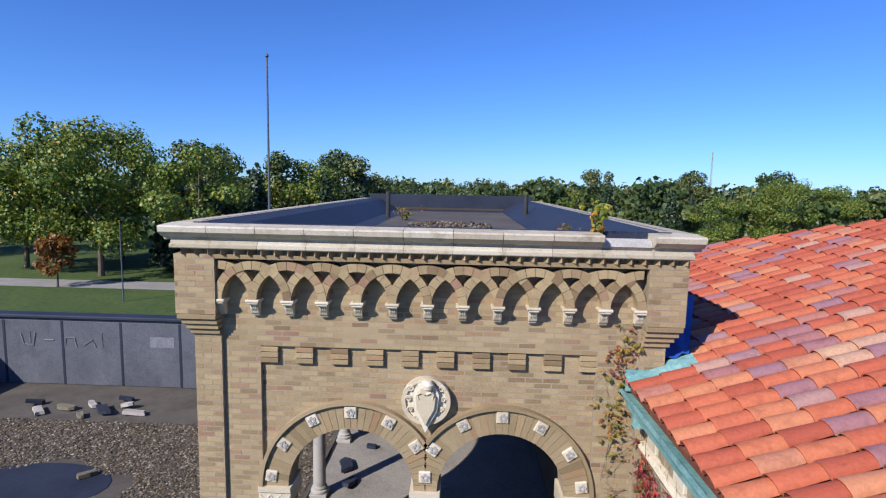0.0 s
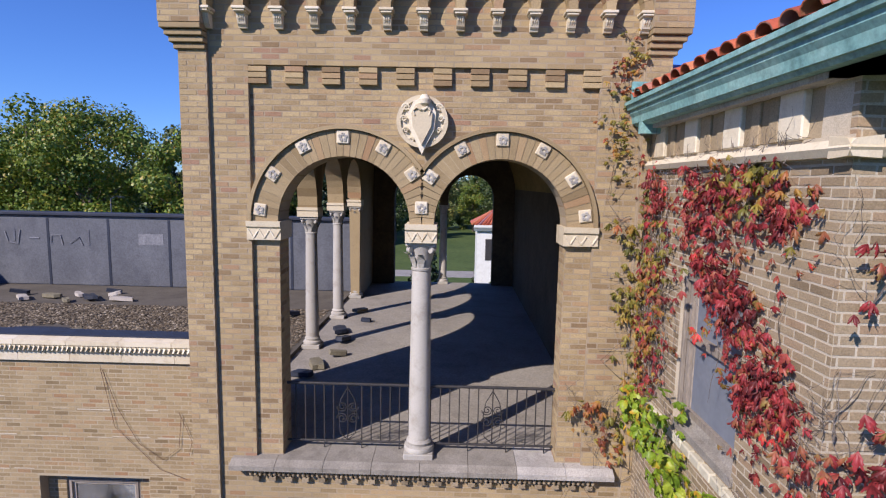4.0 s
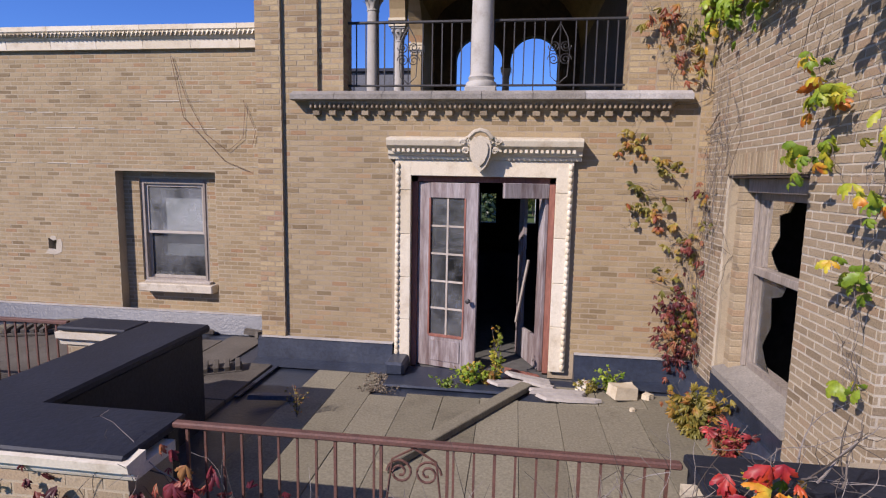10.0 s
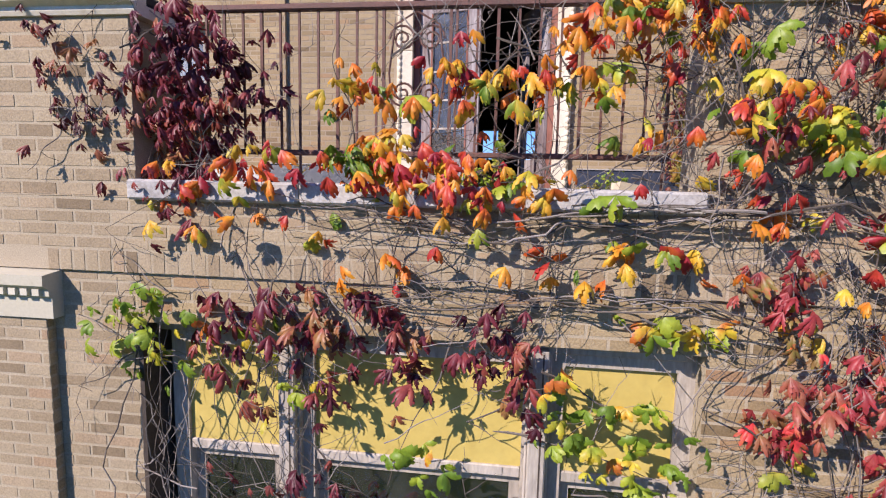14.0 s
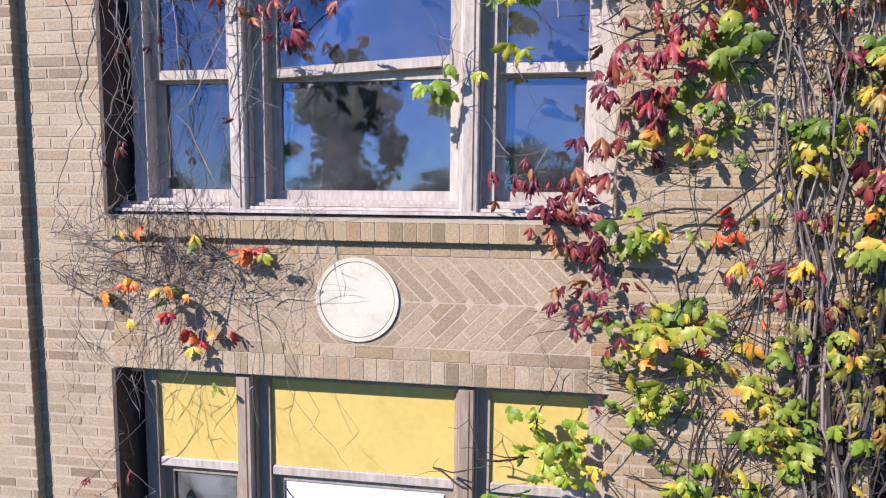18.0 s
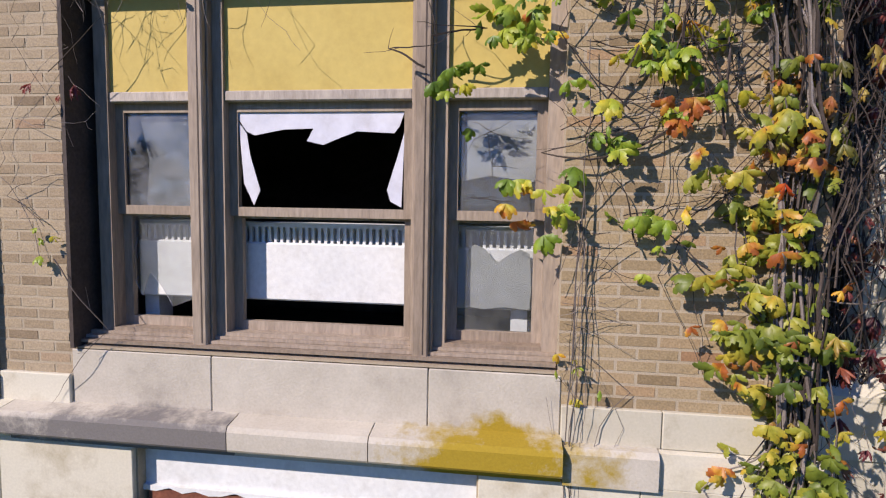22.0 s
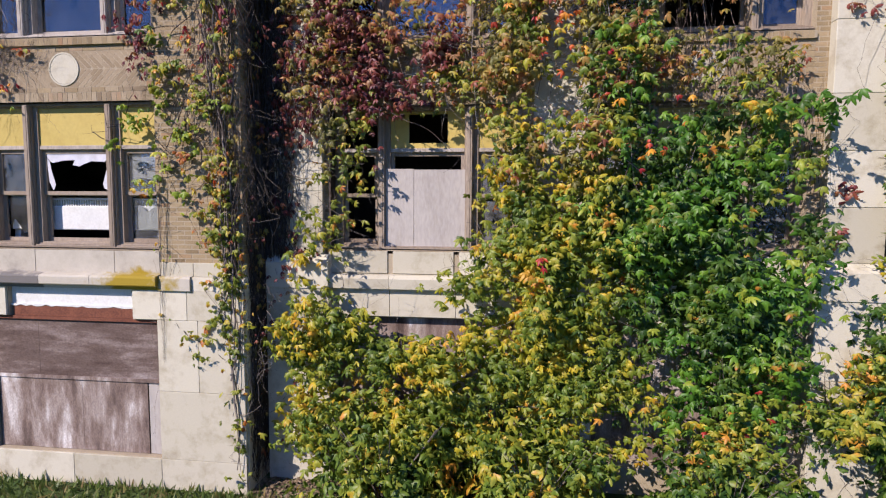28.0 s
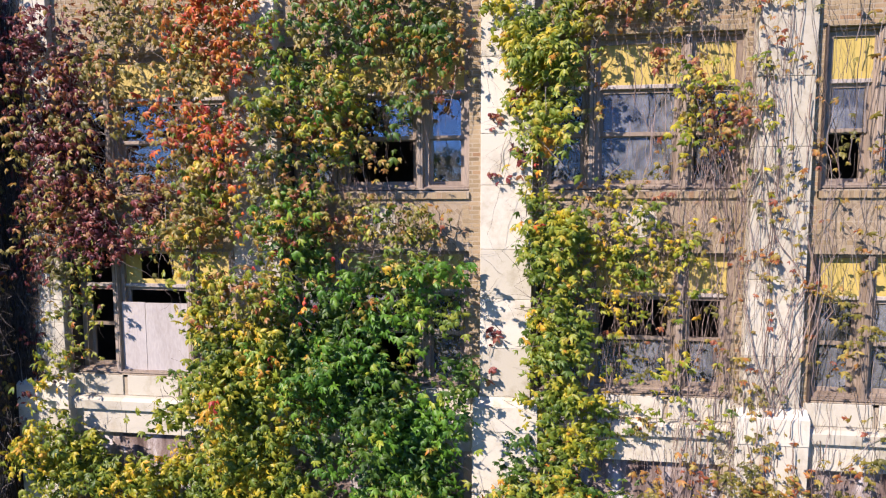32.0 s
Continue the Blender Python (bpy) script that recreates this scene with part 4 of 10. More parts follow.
part("felt_top", Geo().soft_box(-3.73, -3.10, 0.42, 2.44, 10.83, 10.905, 0.02).soft_box(-4.45, -3.74, 2.09, 2.44, 10.862, 10.905, 0.014), ROOF_BLACK, par, "black roofing felt")
part("felt_top", Geo().soft_box(-4.14, -2.08, -0.05, 0.47, 10.90, 10.957, 0.012), ROOF_BLACK, par, "black roofing felt")
part("felt_top", Geo().soft_box(0.70, 2.05, -0.05, 0.47, 10.90, 10.957, 0.012), ROOF_BLACK, par, "black roofing felt")
part("parapet_back", Geo().box(-4.14, -2.12, 0.35, 0.44, FLOOR, 10.88).box(0.72, 2.05, 0.35, 0.44, FLOOR, 10.88), ROOF_BLACK, par)
for a, b in ((-12, -4.15), (-4.15, -3.05), (-3.05, -2.04), (0.64, 1.4), (1.4, 2.08)):
    part("coping_stone", Geo().sweep([(-0.30, 10.82), (0.02, 10.82), (0.03, 10.84), (0.03, 10.86), (0.07, 10.88), (0.08, 10.93), (-0.06, 10.945), (-0.06, 10.88), (-0.30, 10.88)], a + 0.003, b - 0.003), TERRA, par, "cream stone coping")
for a, b in ((-2.12, -1.2), (-1.2, -0.3), (-0.3, 0.70)):
    part("slab_stone", Geo().soft_box(a + 0.003, b - 0.003, -0.06, 0.42, 9.905, 10.01, 0.012), GREYSTONE, par, "weathered stone slab under the railing")
part("post", Geo().box(-4.40, -3.72, 2.16, 2.42, FLOOR, 10.72), MORTAR, par, "brick pier end")
brick_wall(par, BRICK_PALE, "x", 2.16, -1, -4.40, -3.72, FLOOR + 0.1, 10.72)
part("coping_stone", Geo().sweep([(-2.42, 10.72), (-2.14, 10.72), (-2.13, 10.76), (-2.09, 10.79), (-2.08, 10.85), (-2.42, 10.86)], -4.46, -3.735), TERRA, par, "cream stone coping")

# ---- gallery tower behind the terrace ----
TX0, TX1, TY, TCX = -3.51, 2.15, 4.38, -0.68
TB = 17.2
LOG = 13.32
SPRING, R_IN, R_OUT = 16.38, 0.79, 1.15
ARCH = (-1.61, 0.26)
DOOR = (-1.50, 0.27, FLOOR, 12.38)


def arch_wall(geo, x0, x1, y0, y1, z0, z1, arches, r, spring, steps=20, pier_z=None):
    """A wall in the xz plane over round arches that open down to z0."""
    edges = [x0]
    for c in arches:
        edges += [c - r, c + r]
    edges.append(x1)
    for a, b in zip(edges[::2], edges[1::2]):
        if b > a + 1e-4:
            geo.box(a, b, y0, y1, z0 if pier_z is None or a == x0 or b == x1 else pier_z, z1)
    for c in arches:
        for i in range(steps):
            a, b = math.pi - math.pi * i / steps, math.pi - math.pi * (i + 1) / steps
            xa, za, xb, zb = c + r * math.cos(a), spring + r * math.sin(a), c + r * math.cos(b), spring + r * math.sin(b)
            geo.add([(xa, y0, za), (xb, y0, zb), (xb, y0, z1), (xa, y0, z1), (xa, y1, za), (xb, y1, zb), (xb, y1, z1), (xa, y1, z1)],
                    [(0, 1, 2, 3), (4, 7, 6, 5), (0, 4, 5, 1), (3, 2, 6, 7)])
    return geo


def turned_y(geo, at_x):
    """Turns geometry made in the xz plane (x along, y deep) into the yz plane at x = at_x."""
    geo.v = [(at_x + y, x, z) for x, y, z in geo.v]
    return geo


tower = thing("wall_tower", "tan brick tower gallery with twin round arches and a corbelled cornice", "wall", kind="structure")
g = Geo()
arch_wall(g, -2.72, 1.36, TY + 0.05, TY + 0.40, LOG, 18.9, ARCH, R_IN, SPRING, pier_z=16.12)
g.box(TX0, -2.72, TY, TY + 0.40, LOG, 18.9)
g.box(1.36, TX1, TY, TY + 0.40, LOG, 18.9)
slab(g, TX0, TX1, TY, TY + 0.40, FLOOR, LOG, [DOOR])
g.box(TX0, TX1, TY, TY + 0.40, 18.9, 19.36)
part("backing", g, MORTAR_TOWER, tower)
# bricks of the front
in_arch = lambda u, z: any(z >= SPRING - 0.02 and math.hypot(u - c, z - SPRING) < R_IN + 0.30 for c in ARCH)
openings = [(c - R_IN, c + R_IN, LOG, SPRING) for c in ARCH] + [(ARCH[0], ARCH[1], LOG, 16.16)]
brick_wall(tower, BRICK_TOWER, "x", TY + 0.05, -1, -2.72, 1.36, LOG + 0.1, 18.2, test=in_arch, holes=openings, lift=0.0022)
brick_wall(tower, BRICK_TOWER, "x", TY, -1, -3.16, -2.72, LOG, 18.0, keep=(-3.16, -2.72, 14.0, 17.0, 60), lift=0.0022)
brick_wall(tower, BRICK_TOWER, "x", TY, -1, 1.36, 1.84, LOG, 18.0, lift=0.0022)
brick_wall(tower, BRICK_TOWER, "x", TY, -1, -3.16, 1.84, 18.20, 19.285, lift=0.0022)
brick_wall(tower, BRICK_TOWER, "x", TY, -1, -3.16, -2.72, 18.0, 18.20, lift=0.0022)
brick_wall(tower, BRICK_TOWER, "x", TY, -1, 1.36, 1.84, 18.0, 18.20, lift=0.0022)
brick_wall(tower, BRICK, "x", TY, -1, -3.16, 1.84, FLOOR + 0.33, LOG, holes=[(-1.75, 0.52, FLOOR, 12.70)], keep=(-3.16, -1.7, 10.1, 13.0, 110), lift=0.0022)
for a, b in ((TX0, -3.18), (1.86, TX1)):
    part("corner_backing", Geo().box(a, b, TY - 0.05, TY, FLOOR, 18.35), MORTAR_TOWER, tower)
    brick_wall(tower, BRICK_TOWER, "x", TY - 0.05, -1, a, b, FLOOR + 0.30, 18.35, lift=0.0022)
    for k in range(4):
        e = 0.035 * (k + 1)
        part("corbel_course", Geo().soft_box(a - e if a < 0 else a - 0.0, b + 0.0 if a < 0 else b + e, TY - 0.05 - e, TY, 18.35 + 0.068 * k, 18.35 + 0.068 * k + 0.06, 0.006), BRICK, tower)
    e = 0.15
    x_a, x_b = (a - e, b) if a < 0 else (a, b + e)
    part("corner_backing", Geo().box(x_a, x_b, TY - 0.19, TY, 18.62, 19.338), MORTAR_TOWER, tower)
    brick_wall(tower, BRICK_TOWER, "x", TY - 0.19, -1, x_a, x_b, 18.62, 19.335, lift=0.0022)
part("panel_backing", Geo().box(-3.2, 1.9, TY - 0.0006, TY + 0.02, 18.2, 19.29), MORTAR_TOWER, tower)
part("frieze_band", Geo().box(TX0, TX1, TY - 0.185, TY, 19.29, 19.34), BRICK_TOWER, tower)

# interlaced arches on stone brackets
def arch_band(cx, a0, a1, y0, n):
    """A brick arch of short lengths with open joints."""
    g_ = Geo()
    for k in range(n):
        p, q = a0 + (a1 - a0) * k / n, a0 + (a1 - a0) * (k + 1) / n
        g_.ring(cx, 18.80, pitch - 0.048, pitch + 0.052, p + 0.006, q - 0.006, y0, TY, 2)
    return g_


NB = 12
pitch = (1.81 + 3.163) / NB
for i in range(NB + 1):
    cx = -3.163 + i * pitch
    br = part("bracket", Geo().sweep([(-TY, 18.59), (-TY + 0.05, 18.59), (-TY + 0.06, 18.61), (-TY + 0.085, 18.63), (-TY + 0.11, 18.69), (-TY + 0.12, 18.735), (-TY + 0.15, 18.745), (-TY + 0.155, 18.80), (-TY, 18.80)], cx - 0.046, cx + 0.046), TERRA, tower, "cream stone bracket")
    part("bracket_cap", Geo().soft_box(cx - 0.082, cx + 0.082, TY - 0.18, TY, 18.77, 18.803, 0.006).soft_box(cx - 0.064, cx + 0.064, TY - 0.168, TY, 18.745, 18.771, 0.006), TERRA, br)
    for d in (-0.024, 0.0, 0.024):
        part("flute", Geo().tube([(cx + d, TY - 0.066, 18.62), (cx + d, TY - 0.112, 18.69), (cx + d, TY - 0.121, 18.732)], 0.009, 5), TERRA, br)
    if i < NB - 1:
        part("interlaced_arch", arch_band(cx + pitch, 0, math.pi, TY - 0.165 + 0.004 * (i % 4), 12), BRICK_TOWER, tower)
part("interlaced_arch", arch_band(-3.163, 0, math.pi / 2, TY - 0.153, 6), BRICK_TOWER, tower)
part("interlaced_arch", arch_band(1.81, math.pi / 2, math.pi, TY - 0.159, 6), BRICK_TOWER, tower)

# cornice: dentil row, two cream courses
for i in range(38):
    x = -3.62 + i * 0.157
    part("dentil", Geo().add([(x, TY - 0.10, 19.342), (x + 0.075, TY - 0.235, 19.342), (x + 0.15, TY - 0.10, 19.342), (x, TY - 0.10, 19.408), (x + 0.075, TY - 0.235, 19.408), (x + 0.15, TY - 0.10, 19.408)],
                             [(0, 1, 4, 3), (1, 2, 5, 4), (2, 0, 3, 5), (3, 4, 5), (0, 2, 1)]), BRICK_TOWER, tower)
part("cornice_backing", Geo().box(TX0 - 0.1, TX1 + 0.1, TY - 0.12, TY, 19.34, 19.41), MORTAR_TOWER, tower)
edges = [-3.78 + i * 0.565 for i in range(11)] + [2.43]
for i, (a, b) in enumerate(zip(edges, edges[1:])):
    lo = [(-TY, 19.408), (-TY + 0.24, 19.408), (-TY + 0.25, 19.42), (-TY + 0.25, 19.455), (-TY + 0.215, 19.47), (-TY + 0.21, 19.50), (-TY, 19.50)]
    hi = [(-TY, 19.50), (-TY + 0.17, 19.50), (-TY + 0.18, 19.535), (-TY + 0.24, 19.55), (-TY + 0.27, 19.575), (-TY + 0.30, 19.60), (-TY + 0.31, 19.655), (-TY + 0.295, 19.675), (-TY, 19.69)]
    part("cornice_stone", Geo().sweep(lo, max(a, -3.68) + 0.002, min(b, 2.33) - 0.002), CORNICE, tower, "cream cornice stone")
    if i == 9:
        hi = [(-TY, 19.50), (-TY + 0.15, 19.50), (-TY + 0.20, 19.54), (-TY + 0.17, 19.60), (-TY + 0.12, 19.63), (-TY, 19.62)]
    part("cornice_stone", Geo().sweep(hi, a + 0.003, b - 0.003), GREYSTONE if i == 9 else CORNICE, tower, "broken cornice stone" if i == 9 else "cream cornice stone")
# side returns of the cornice
for s, xa in ((-1, TX0), (1, TX1)):
    off = abs(xa)
    part("cornice_return", Geo().sweep([(off - 0.05, 19.40), (off + 0.17, 19.42), (off + 0.17, 19.48), (off + 0.27, 19.66), (off + 0.27, 19.69), (off - 0.05, 19.70)], TY, TB, "y", s), CORNICE, tower, "cream cornice stone")

# stepped corbels above the arches
for i in range(9):
    x = -2.535 + i * 0.432
    if i < 9:
        for k in range(3):
            part("corbel_course", Geo().soft_box(x + 0.245, x + 0.462, TY - 0.006, TY + 0.06, 17.99 + k * 0.068, 17.99 + k * 0.068 + 0.060, 0.004), BRICK_TOWER, tower)
for k in range(3):
    part("corbel_course", Geo().soft_box(-2.72, -2.505, TY - 0.006, TY + 0.06, 17.99 + k * 0.068, 18.05 + k * 0.068, 0.004), BRICK_TOWER, tower)

# arch rings, rosette blocks, imposts
for c in ARCH:
    n = 34
    side_ = 1 if c < TCX else -1
    cut = math.acos((TCX - ARCH[0]) / (R_IN + 0.31))
    for i in range(n):
        a = math.pi * i / n
        am = a + math.pi / n / 2
        reach = (TCX - ARCH[0]) / max(side_ * math.cos(am), 0.01) if side_ * math.cos(am) > 0 else 9
        part("voussoir", Geo().ring(c, SPRING, R_IN, min(R_IN + 0.31, reach), a + 0.0035, a + math.pi / n - 0.0035, TY - 0.0, TY + 0.42, 1), BRICK, tower)
    part("mortar_ring", Geo().ring(c, SPRING, R_IN + 0.004, R_IN + 0.30, cut if side_ > 0 else 0.0, math.pi if side_ > 0 else math.pi - cut, TY + 0.006, TY + 0.045, 34), MORTAR, tower)
    lo_a, hi_a = (cut, math.pi) if side_ > 0 else (0.0, math.pi - cut)
    part("hood_mould", Geo().ring(c, SPRING, R_IN + 0.315, R_IN + 0.36, lo_a, hi_a, TY - 0.045, TY + 0.1, 36), BRICK, tower)
brick_wall(tower, BRICK_TOWER, "y", ARCH[0] - R_IN, 1, TY + 0.05, TY + 0.40, LOG, 16.15, lift=0.0022)
brick_wall(tower, BRICK_TOWER, "y", ARCH[1] + R_IN, -1, TY + 0.05, TY + 0.40, LOG, 16.15, lift=0.0022)
for c, angles in ((ARCH[0], (8, 36, 62, 90, 118, 146, 172)), (ARCH[1], (34, 62, 90, 118, 146, 8))):
    for d in angles:
        a = radians(d)
        r = R_IN + 0.22
        if c == ARCH[0] and d == 8:
            m = Matrix.Translation((TCX, 0, SPRING + 0.20))
        else:
            m = Matrix.Translation((c + r * math.cos(a), 0, SPRING + r * math.sin(a))) @ Matrix.Rotation(-(a - math.pi / 2), 4, "Y")
        ro = part("rosette_block", Geo().soft_box(-0.075, 0.075, TY - 0.025, TY + 0.05, -0.075, 0.075, 0.01).moved(m), TERRA, tower, "cream rosette block")
        f = Geo()
        for k in range(5):
            q = radians(72 * k + 90)
            f.ring(0.035 * math.cos(q), 0.035 * math.sin(q), 0.006, 0.02, 0, 2 * math.pi, TY - 0.038, TY - 0.02, 8)
        part("petal_ring", f.moved(m), GREYSTONE, ro)
for a, b in ((-2.77, -2.36), (-0.87, -0.49), (1.01, 1.42)):
    im = part("impost", Geo().sweep([(-TY - 0.42, 16.16), (-TY + 0.03, 16.16), (-TY + 0.03, 16.30), (-TY + 0.055, 16.32), (-TY + 0.06, 16.385), (-TY - 0.42, 16.385)], a, b), TERRA, tower, "cream impost block with diaper carving")
    f = Geo()
    k = int((b - a) / 0.062)
    for i in range(k):
        x = a + 0.03 + i * (b - a - 0.02) / k
        lo_z, hi_z = (16.185, 16.285) if i % 2 else (16.285, 16.185)
        f.tube([(x - 0.012, TY - 0.032, lo_z), (x + 0.05, TY - 0.032, hi_z)], 0.011, 5)
    part("carving", f, TERRA, im)

# round cartouche between the arches
ct = part("cartouche", Geo().ring(TCX, 17.58, 0.0, 0.29, 0, 2 * math.pi, TY - 0.03, TY + 0.05, 40).ring(TCX, 17.58, 0.25, 0.30, 0, 2 * math.pi, TY - 0.06, TY + 0.02, 40), TERRA, tower, "cream round cartouche with a shield")
sh = Geo()
outl = [(0.0, 0.27), (0.10, 0.22), (0.16, 0.10), (0.14, -0.10), (0.05, -0.27), (0.0, -0.38), (-0.05, -0.27), (-0.14, -0.10), (-0.16, 0.10), (-0.10, 0.22)]
sh.prism([(TCX + a, 17.58 + b) for a, b in outl], TY - 0.10, TY)
sh.prism([(TCX + a * 0.75, 17.59 + b * 0.75) for a, b in outl], TY - 0.135, TY - 0.08)
part("shield", sh, TERRA, ct)
for s in (-1, 1):
    for k, (u, w_, r) in enumerate(((0.19, 0.16, 0.045), (0.215, 0.03, 0.038), (0.19, -0.10, 0.034), (0.12, -0.21, 0.03))):
        curl = [(TCX + s * (u + r * (1 - q / 16) * math.cos(q * 0.75)), TY - 0.055, 17.58 + w_ + r * (1 - q / 16) * math.sin(q * 0.75)) for q in range(13)]
        part("scroll", Geo().tube(curl, 0.014, 6, 0.007), TERRA, ct, smooth=True)
    part("brow_scroll", Geo().tube([(TCX + s * 0.01, TY - 0.14, 17.70), (TCX + s * 0.06, TY - 0.15, 17.73), (TCX + s * 0.10, TY - 0.14, 17.69), (TCX + s * 0.08, TY - 0.14, 17.64)], 0.016, 6, 0.008), TERRA, ct, smooth=True)
part("crest", Geo().lathe([(0.02, -0.06), (0.06, -0.03), (0.07, 0.02), (0.04, 0.07)], 0, 0, 12).moved(Matrix.Translation((TCX + 0.03, TY - 0.12, 17.80))), TERRA, ct, smooth=True)


def column(parent_name, x, y, base, spring, label):
    """A slim shaft on a moulded base with a leafy capital."""
    c = thing(parent_name, label, "column", "gallery columns", at=(x, y, base))
    part("plinth", Geo().soft_box(x - 0.19, x + 0.19, y - 0.19, y + 0.19, base, base + 0.09, 0.01), COLUMN_STONE, c)
    part("base", Geo().lathe([(0.185, base + 0.09), (0.195, base + 0.12), (0.185, base + 0.155), (0.155, base + 0.17), (0.155, base + 0.19), (0.165, base + 0.21), (0.145, base + 0.245)], x, y, 24), COLUMN_STONE, c, smooth=True)
    part("shaft", Geo().lathe([(0.138, base + 0.24), (0.136, base + 0.8), (0.118, spring - 0.47), (0.13, spring - 0.46), (0.13, spring - 0.435), (0.115, spring - 0.425)], x, y, 24), COLUMN_STONE, c, smooth=True)
    cp = part("capital", Geo().lathe([(0.115, spring - 0.43), (0.12, spring - 0.34), (0.145, spring - 0.24), (0.18, spring - 0.15)], x, y, 16), COLUMN_STONE, c, "carved leaf capital", smooth=True)
    for k in range(8):
        a = 2 * math.pi * k / 8
        lf = Geo()
        for s in range(5):
            t = s / 4
            r = 0.122 + 0.10 * t ** 2
            h = spring - 0.43 + 0.22 * t - (0.04 if s == 4 else 0)
            wdt = 0.05 * (1 - 0.5 * abs(2 * t - 0.9))
            for d in (-1, 1):
                lf.v.append((x + r * math.cos(a) - d * wdt * math.sin(a), y + r * math.sin(a) + d * wdt * math.cos(a), h))
        lf.f = [(2 * s, 2 * s + 1, 2 * s + 3, 2 * s + 2) for s in range(4)]
        part("leaf", lf, COLUMN_STONE, cp)
    for k in range(4):
        a = math.pi / 4 + math.pi / 2 * k
        part("volute", Geo().lathe([(0.01, -0.03), (0.042, -0.028), (0.045, 0.0), (0.042, 0.028), (0.01, 0.03)], 0, 0, 12).moved(Matrix.Translation((x + 0.185 * math.cos(a), y + 0.185 * math.sin(a), spring - 0.20)) @ Matrix.Rotation(a, 4, "Z") @ Matrix.Rotation(math.pi / 2, 4, "X")), COLUMN_STONE, cp)
    part("abacus", Geo().soft_box(x - 0.185, x + 0.185, y - 0.185, y + 0.185, spring - 0.16, spring - 0.11, 0.01), COLUMN_STONE, cp)
    return c


column("column", TCX, TY + 0.20, LOG + 0.06, 16.27, "weathered pale stone column with a carved leaf capital, between the twin arches")
for y in (9.2, 11.78, 14.3):
    column("column", TX0 + 0.22, y, LOG, 16.24, "pale stone column of the side arcade")
    part("impost", Geo().sweep([(-y - 0.214, 16.135), (-y + 0.214, 16.135), (-y + 0.214, 16.25), (-y + 0.235, 16.27), (-y + 0.235, 16.33), (-y - 0.235, 16.33), (-y - 0.235, 16.27), (-y - 0.214, 16.25)], TX0 - 0.015, TX0 + 0.415), TERRA, tower, "cream impost block")
column("column", TCX, TB - 0.2, LOG, 16.27, "pale stone column of the far arches")

# side arcade, far wall, inner wall, floor, vault and roof of the gallery
side = Geo()
arch_wall(side, TY + 0.40, TB, 0.0, 0.40, LOG, 19.4, (7.9, 10.5, 13.05), 1.10, SPRING, pier_z=16.2)
side.v = [(q[0], min(max(q[1], 0.09), 0.35) if q[0] > 14.1 and q[2] < 15 else q[1], q[2]) for q in side.v]
part("side_wall", turned_y(side, TX0), BRICK, tower)
part("side_wall", Geo().box(TX1 - 0.35, TX1, TY + 0.40, TB, FLOOR, 19.4), BRICK, tower)
# lining added to darken the right inner wall by its colour
part("plaster_lining", Geo().box(TX1 - 0.375, TX1 - 0.354, TY + 0.405, TB - 0.405, LOG + 0.004, 17.4), GALLERY_SHADE, tower, "brown plaster lining with the gallery's shade in its colour")
part("side_wall", Geo().box(TX0, TX0 + 0.35, TY + 0.40, 6.2, FLOOR, LOG), BRICK, tower)
part("side_wall", slab(Geo(), TX0, TX1, TB - 0.4, TB, FLOOR, LOG - 0.31, [(-1.40, -0.86, 10.85, 11.87), (-0.02, 0.52, 10.85, 11.87)]), BRICK, tower)
# far wall coloured near black for the unlit gallery end
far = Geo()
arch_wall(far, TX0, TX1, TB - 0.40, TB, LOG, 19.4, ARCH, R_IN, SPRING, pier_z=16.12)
part("far_wall", far, GALLERY_SHADE, tower)
solid("floor_gallery", Geo().box(TX0 + 0.01, TX1 - 0.01, TY + 0.02, TB - 0.01, LOG - 0.3, LOG), SCREED, "grey worn gallery floor", "floor", "structure")
va = Geo()
n = 20
for i in range(n):
    a, b = math.pi * i / n, math.pi * (i + 1) / n
    f = lambda t: (-0.33 - 2.12 * math.cos(t), 16.5 + 2.3 * math.sin(t)) if t > math.pi / 2 else (-0.33 - 2.79 * math.cos(t), 17.5 + 1.3 * math.sin(t))
    (xa, za), (xb, zb) = f(a), f(b)
    va.add([(xa, TY + 0.4, za), (xb, TY + 0.4, zb), (xb, TB - 0.4, zb), (xa, TB - 0.4, za), (xa, TY + 0.4, za + 0.1), (xb, TY + 0.4, zb + 0.1), (xb, TB - 0.4, zb + 0.1), (xa, TB - 0.4, za + 0.1)],
           [(0, 3, 2, 1), (4, 5, 6, 7), (0, 1, 5, 4), (2, 3, 7, 6)])
solid("ceiling_gallery", va, VAULT, "ochre plaster barrel vault over the gallery", "ceiling", "structure")
roof = thing("roof_gallery", "flat black felt roof with raised felt-clad parapets and a gravel patch", "roof", kind="structure")
part("deck", Geo().box(TX0, TX1, TY, TB, 19.2, 19.34), MEMBRANE, roof)
part("felt_field", Geo().box(-2.0, 1.0, 6.2, 15.0, 19.34, 19.365), ROOF_DARK, roof, "grey worn roofing")
part("edge", Geo().sweep([(-TY - 0.9, 19.34), (-TY - 0.35, 19.62), (-TY - 0.05, 19.70), (-TY, 19.70), (-TY, 19.34)], TX0, TX1), MEMBRANE, roof)
part("edge", Geo().sweep([(2.5, 19.34), (3.1, 19.66), (3.55, 19.70), (3.55, 19.34)], TY + 0.3, TB, "y"), MEMBRANE, roof)
part("edge", Geo().sweep([(1.1, 19.34), (1.7, 19.66), (2.2, 19.70), (2.2, 19.34)], TY + 0.3, TB, "y", 1), MEMBRANE, roof)
part("edge", Geo().box(TX0, TX1, TB - 0.3, TB, 19.34, 19.85), MEMBRANE, roof)
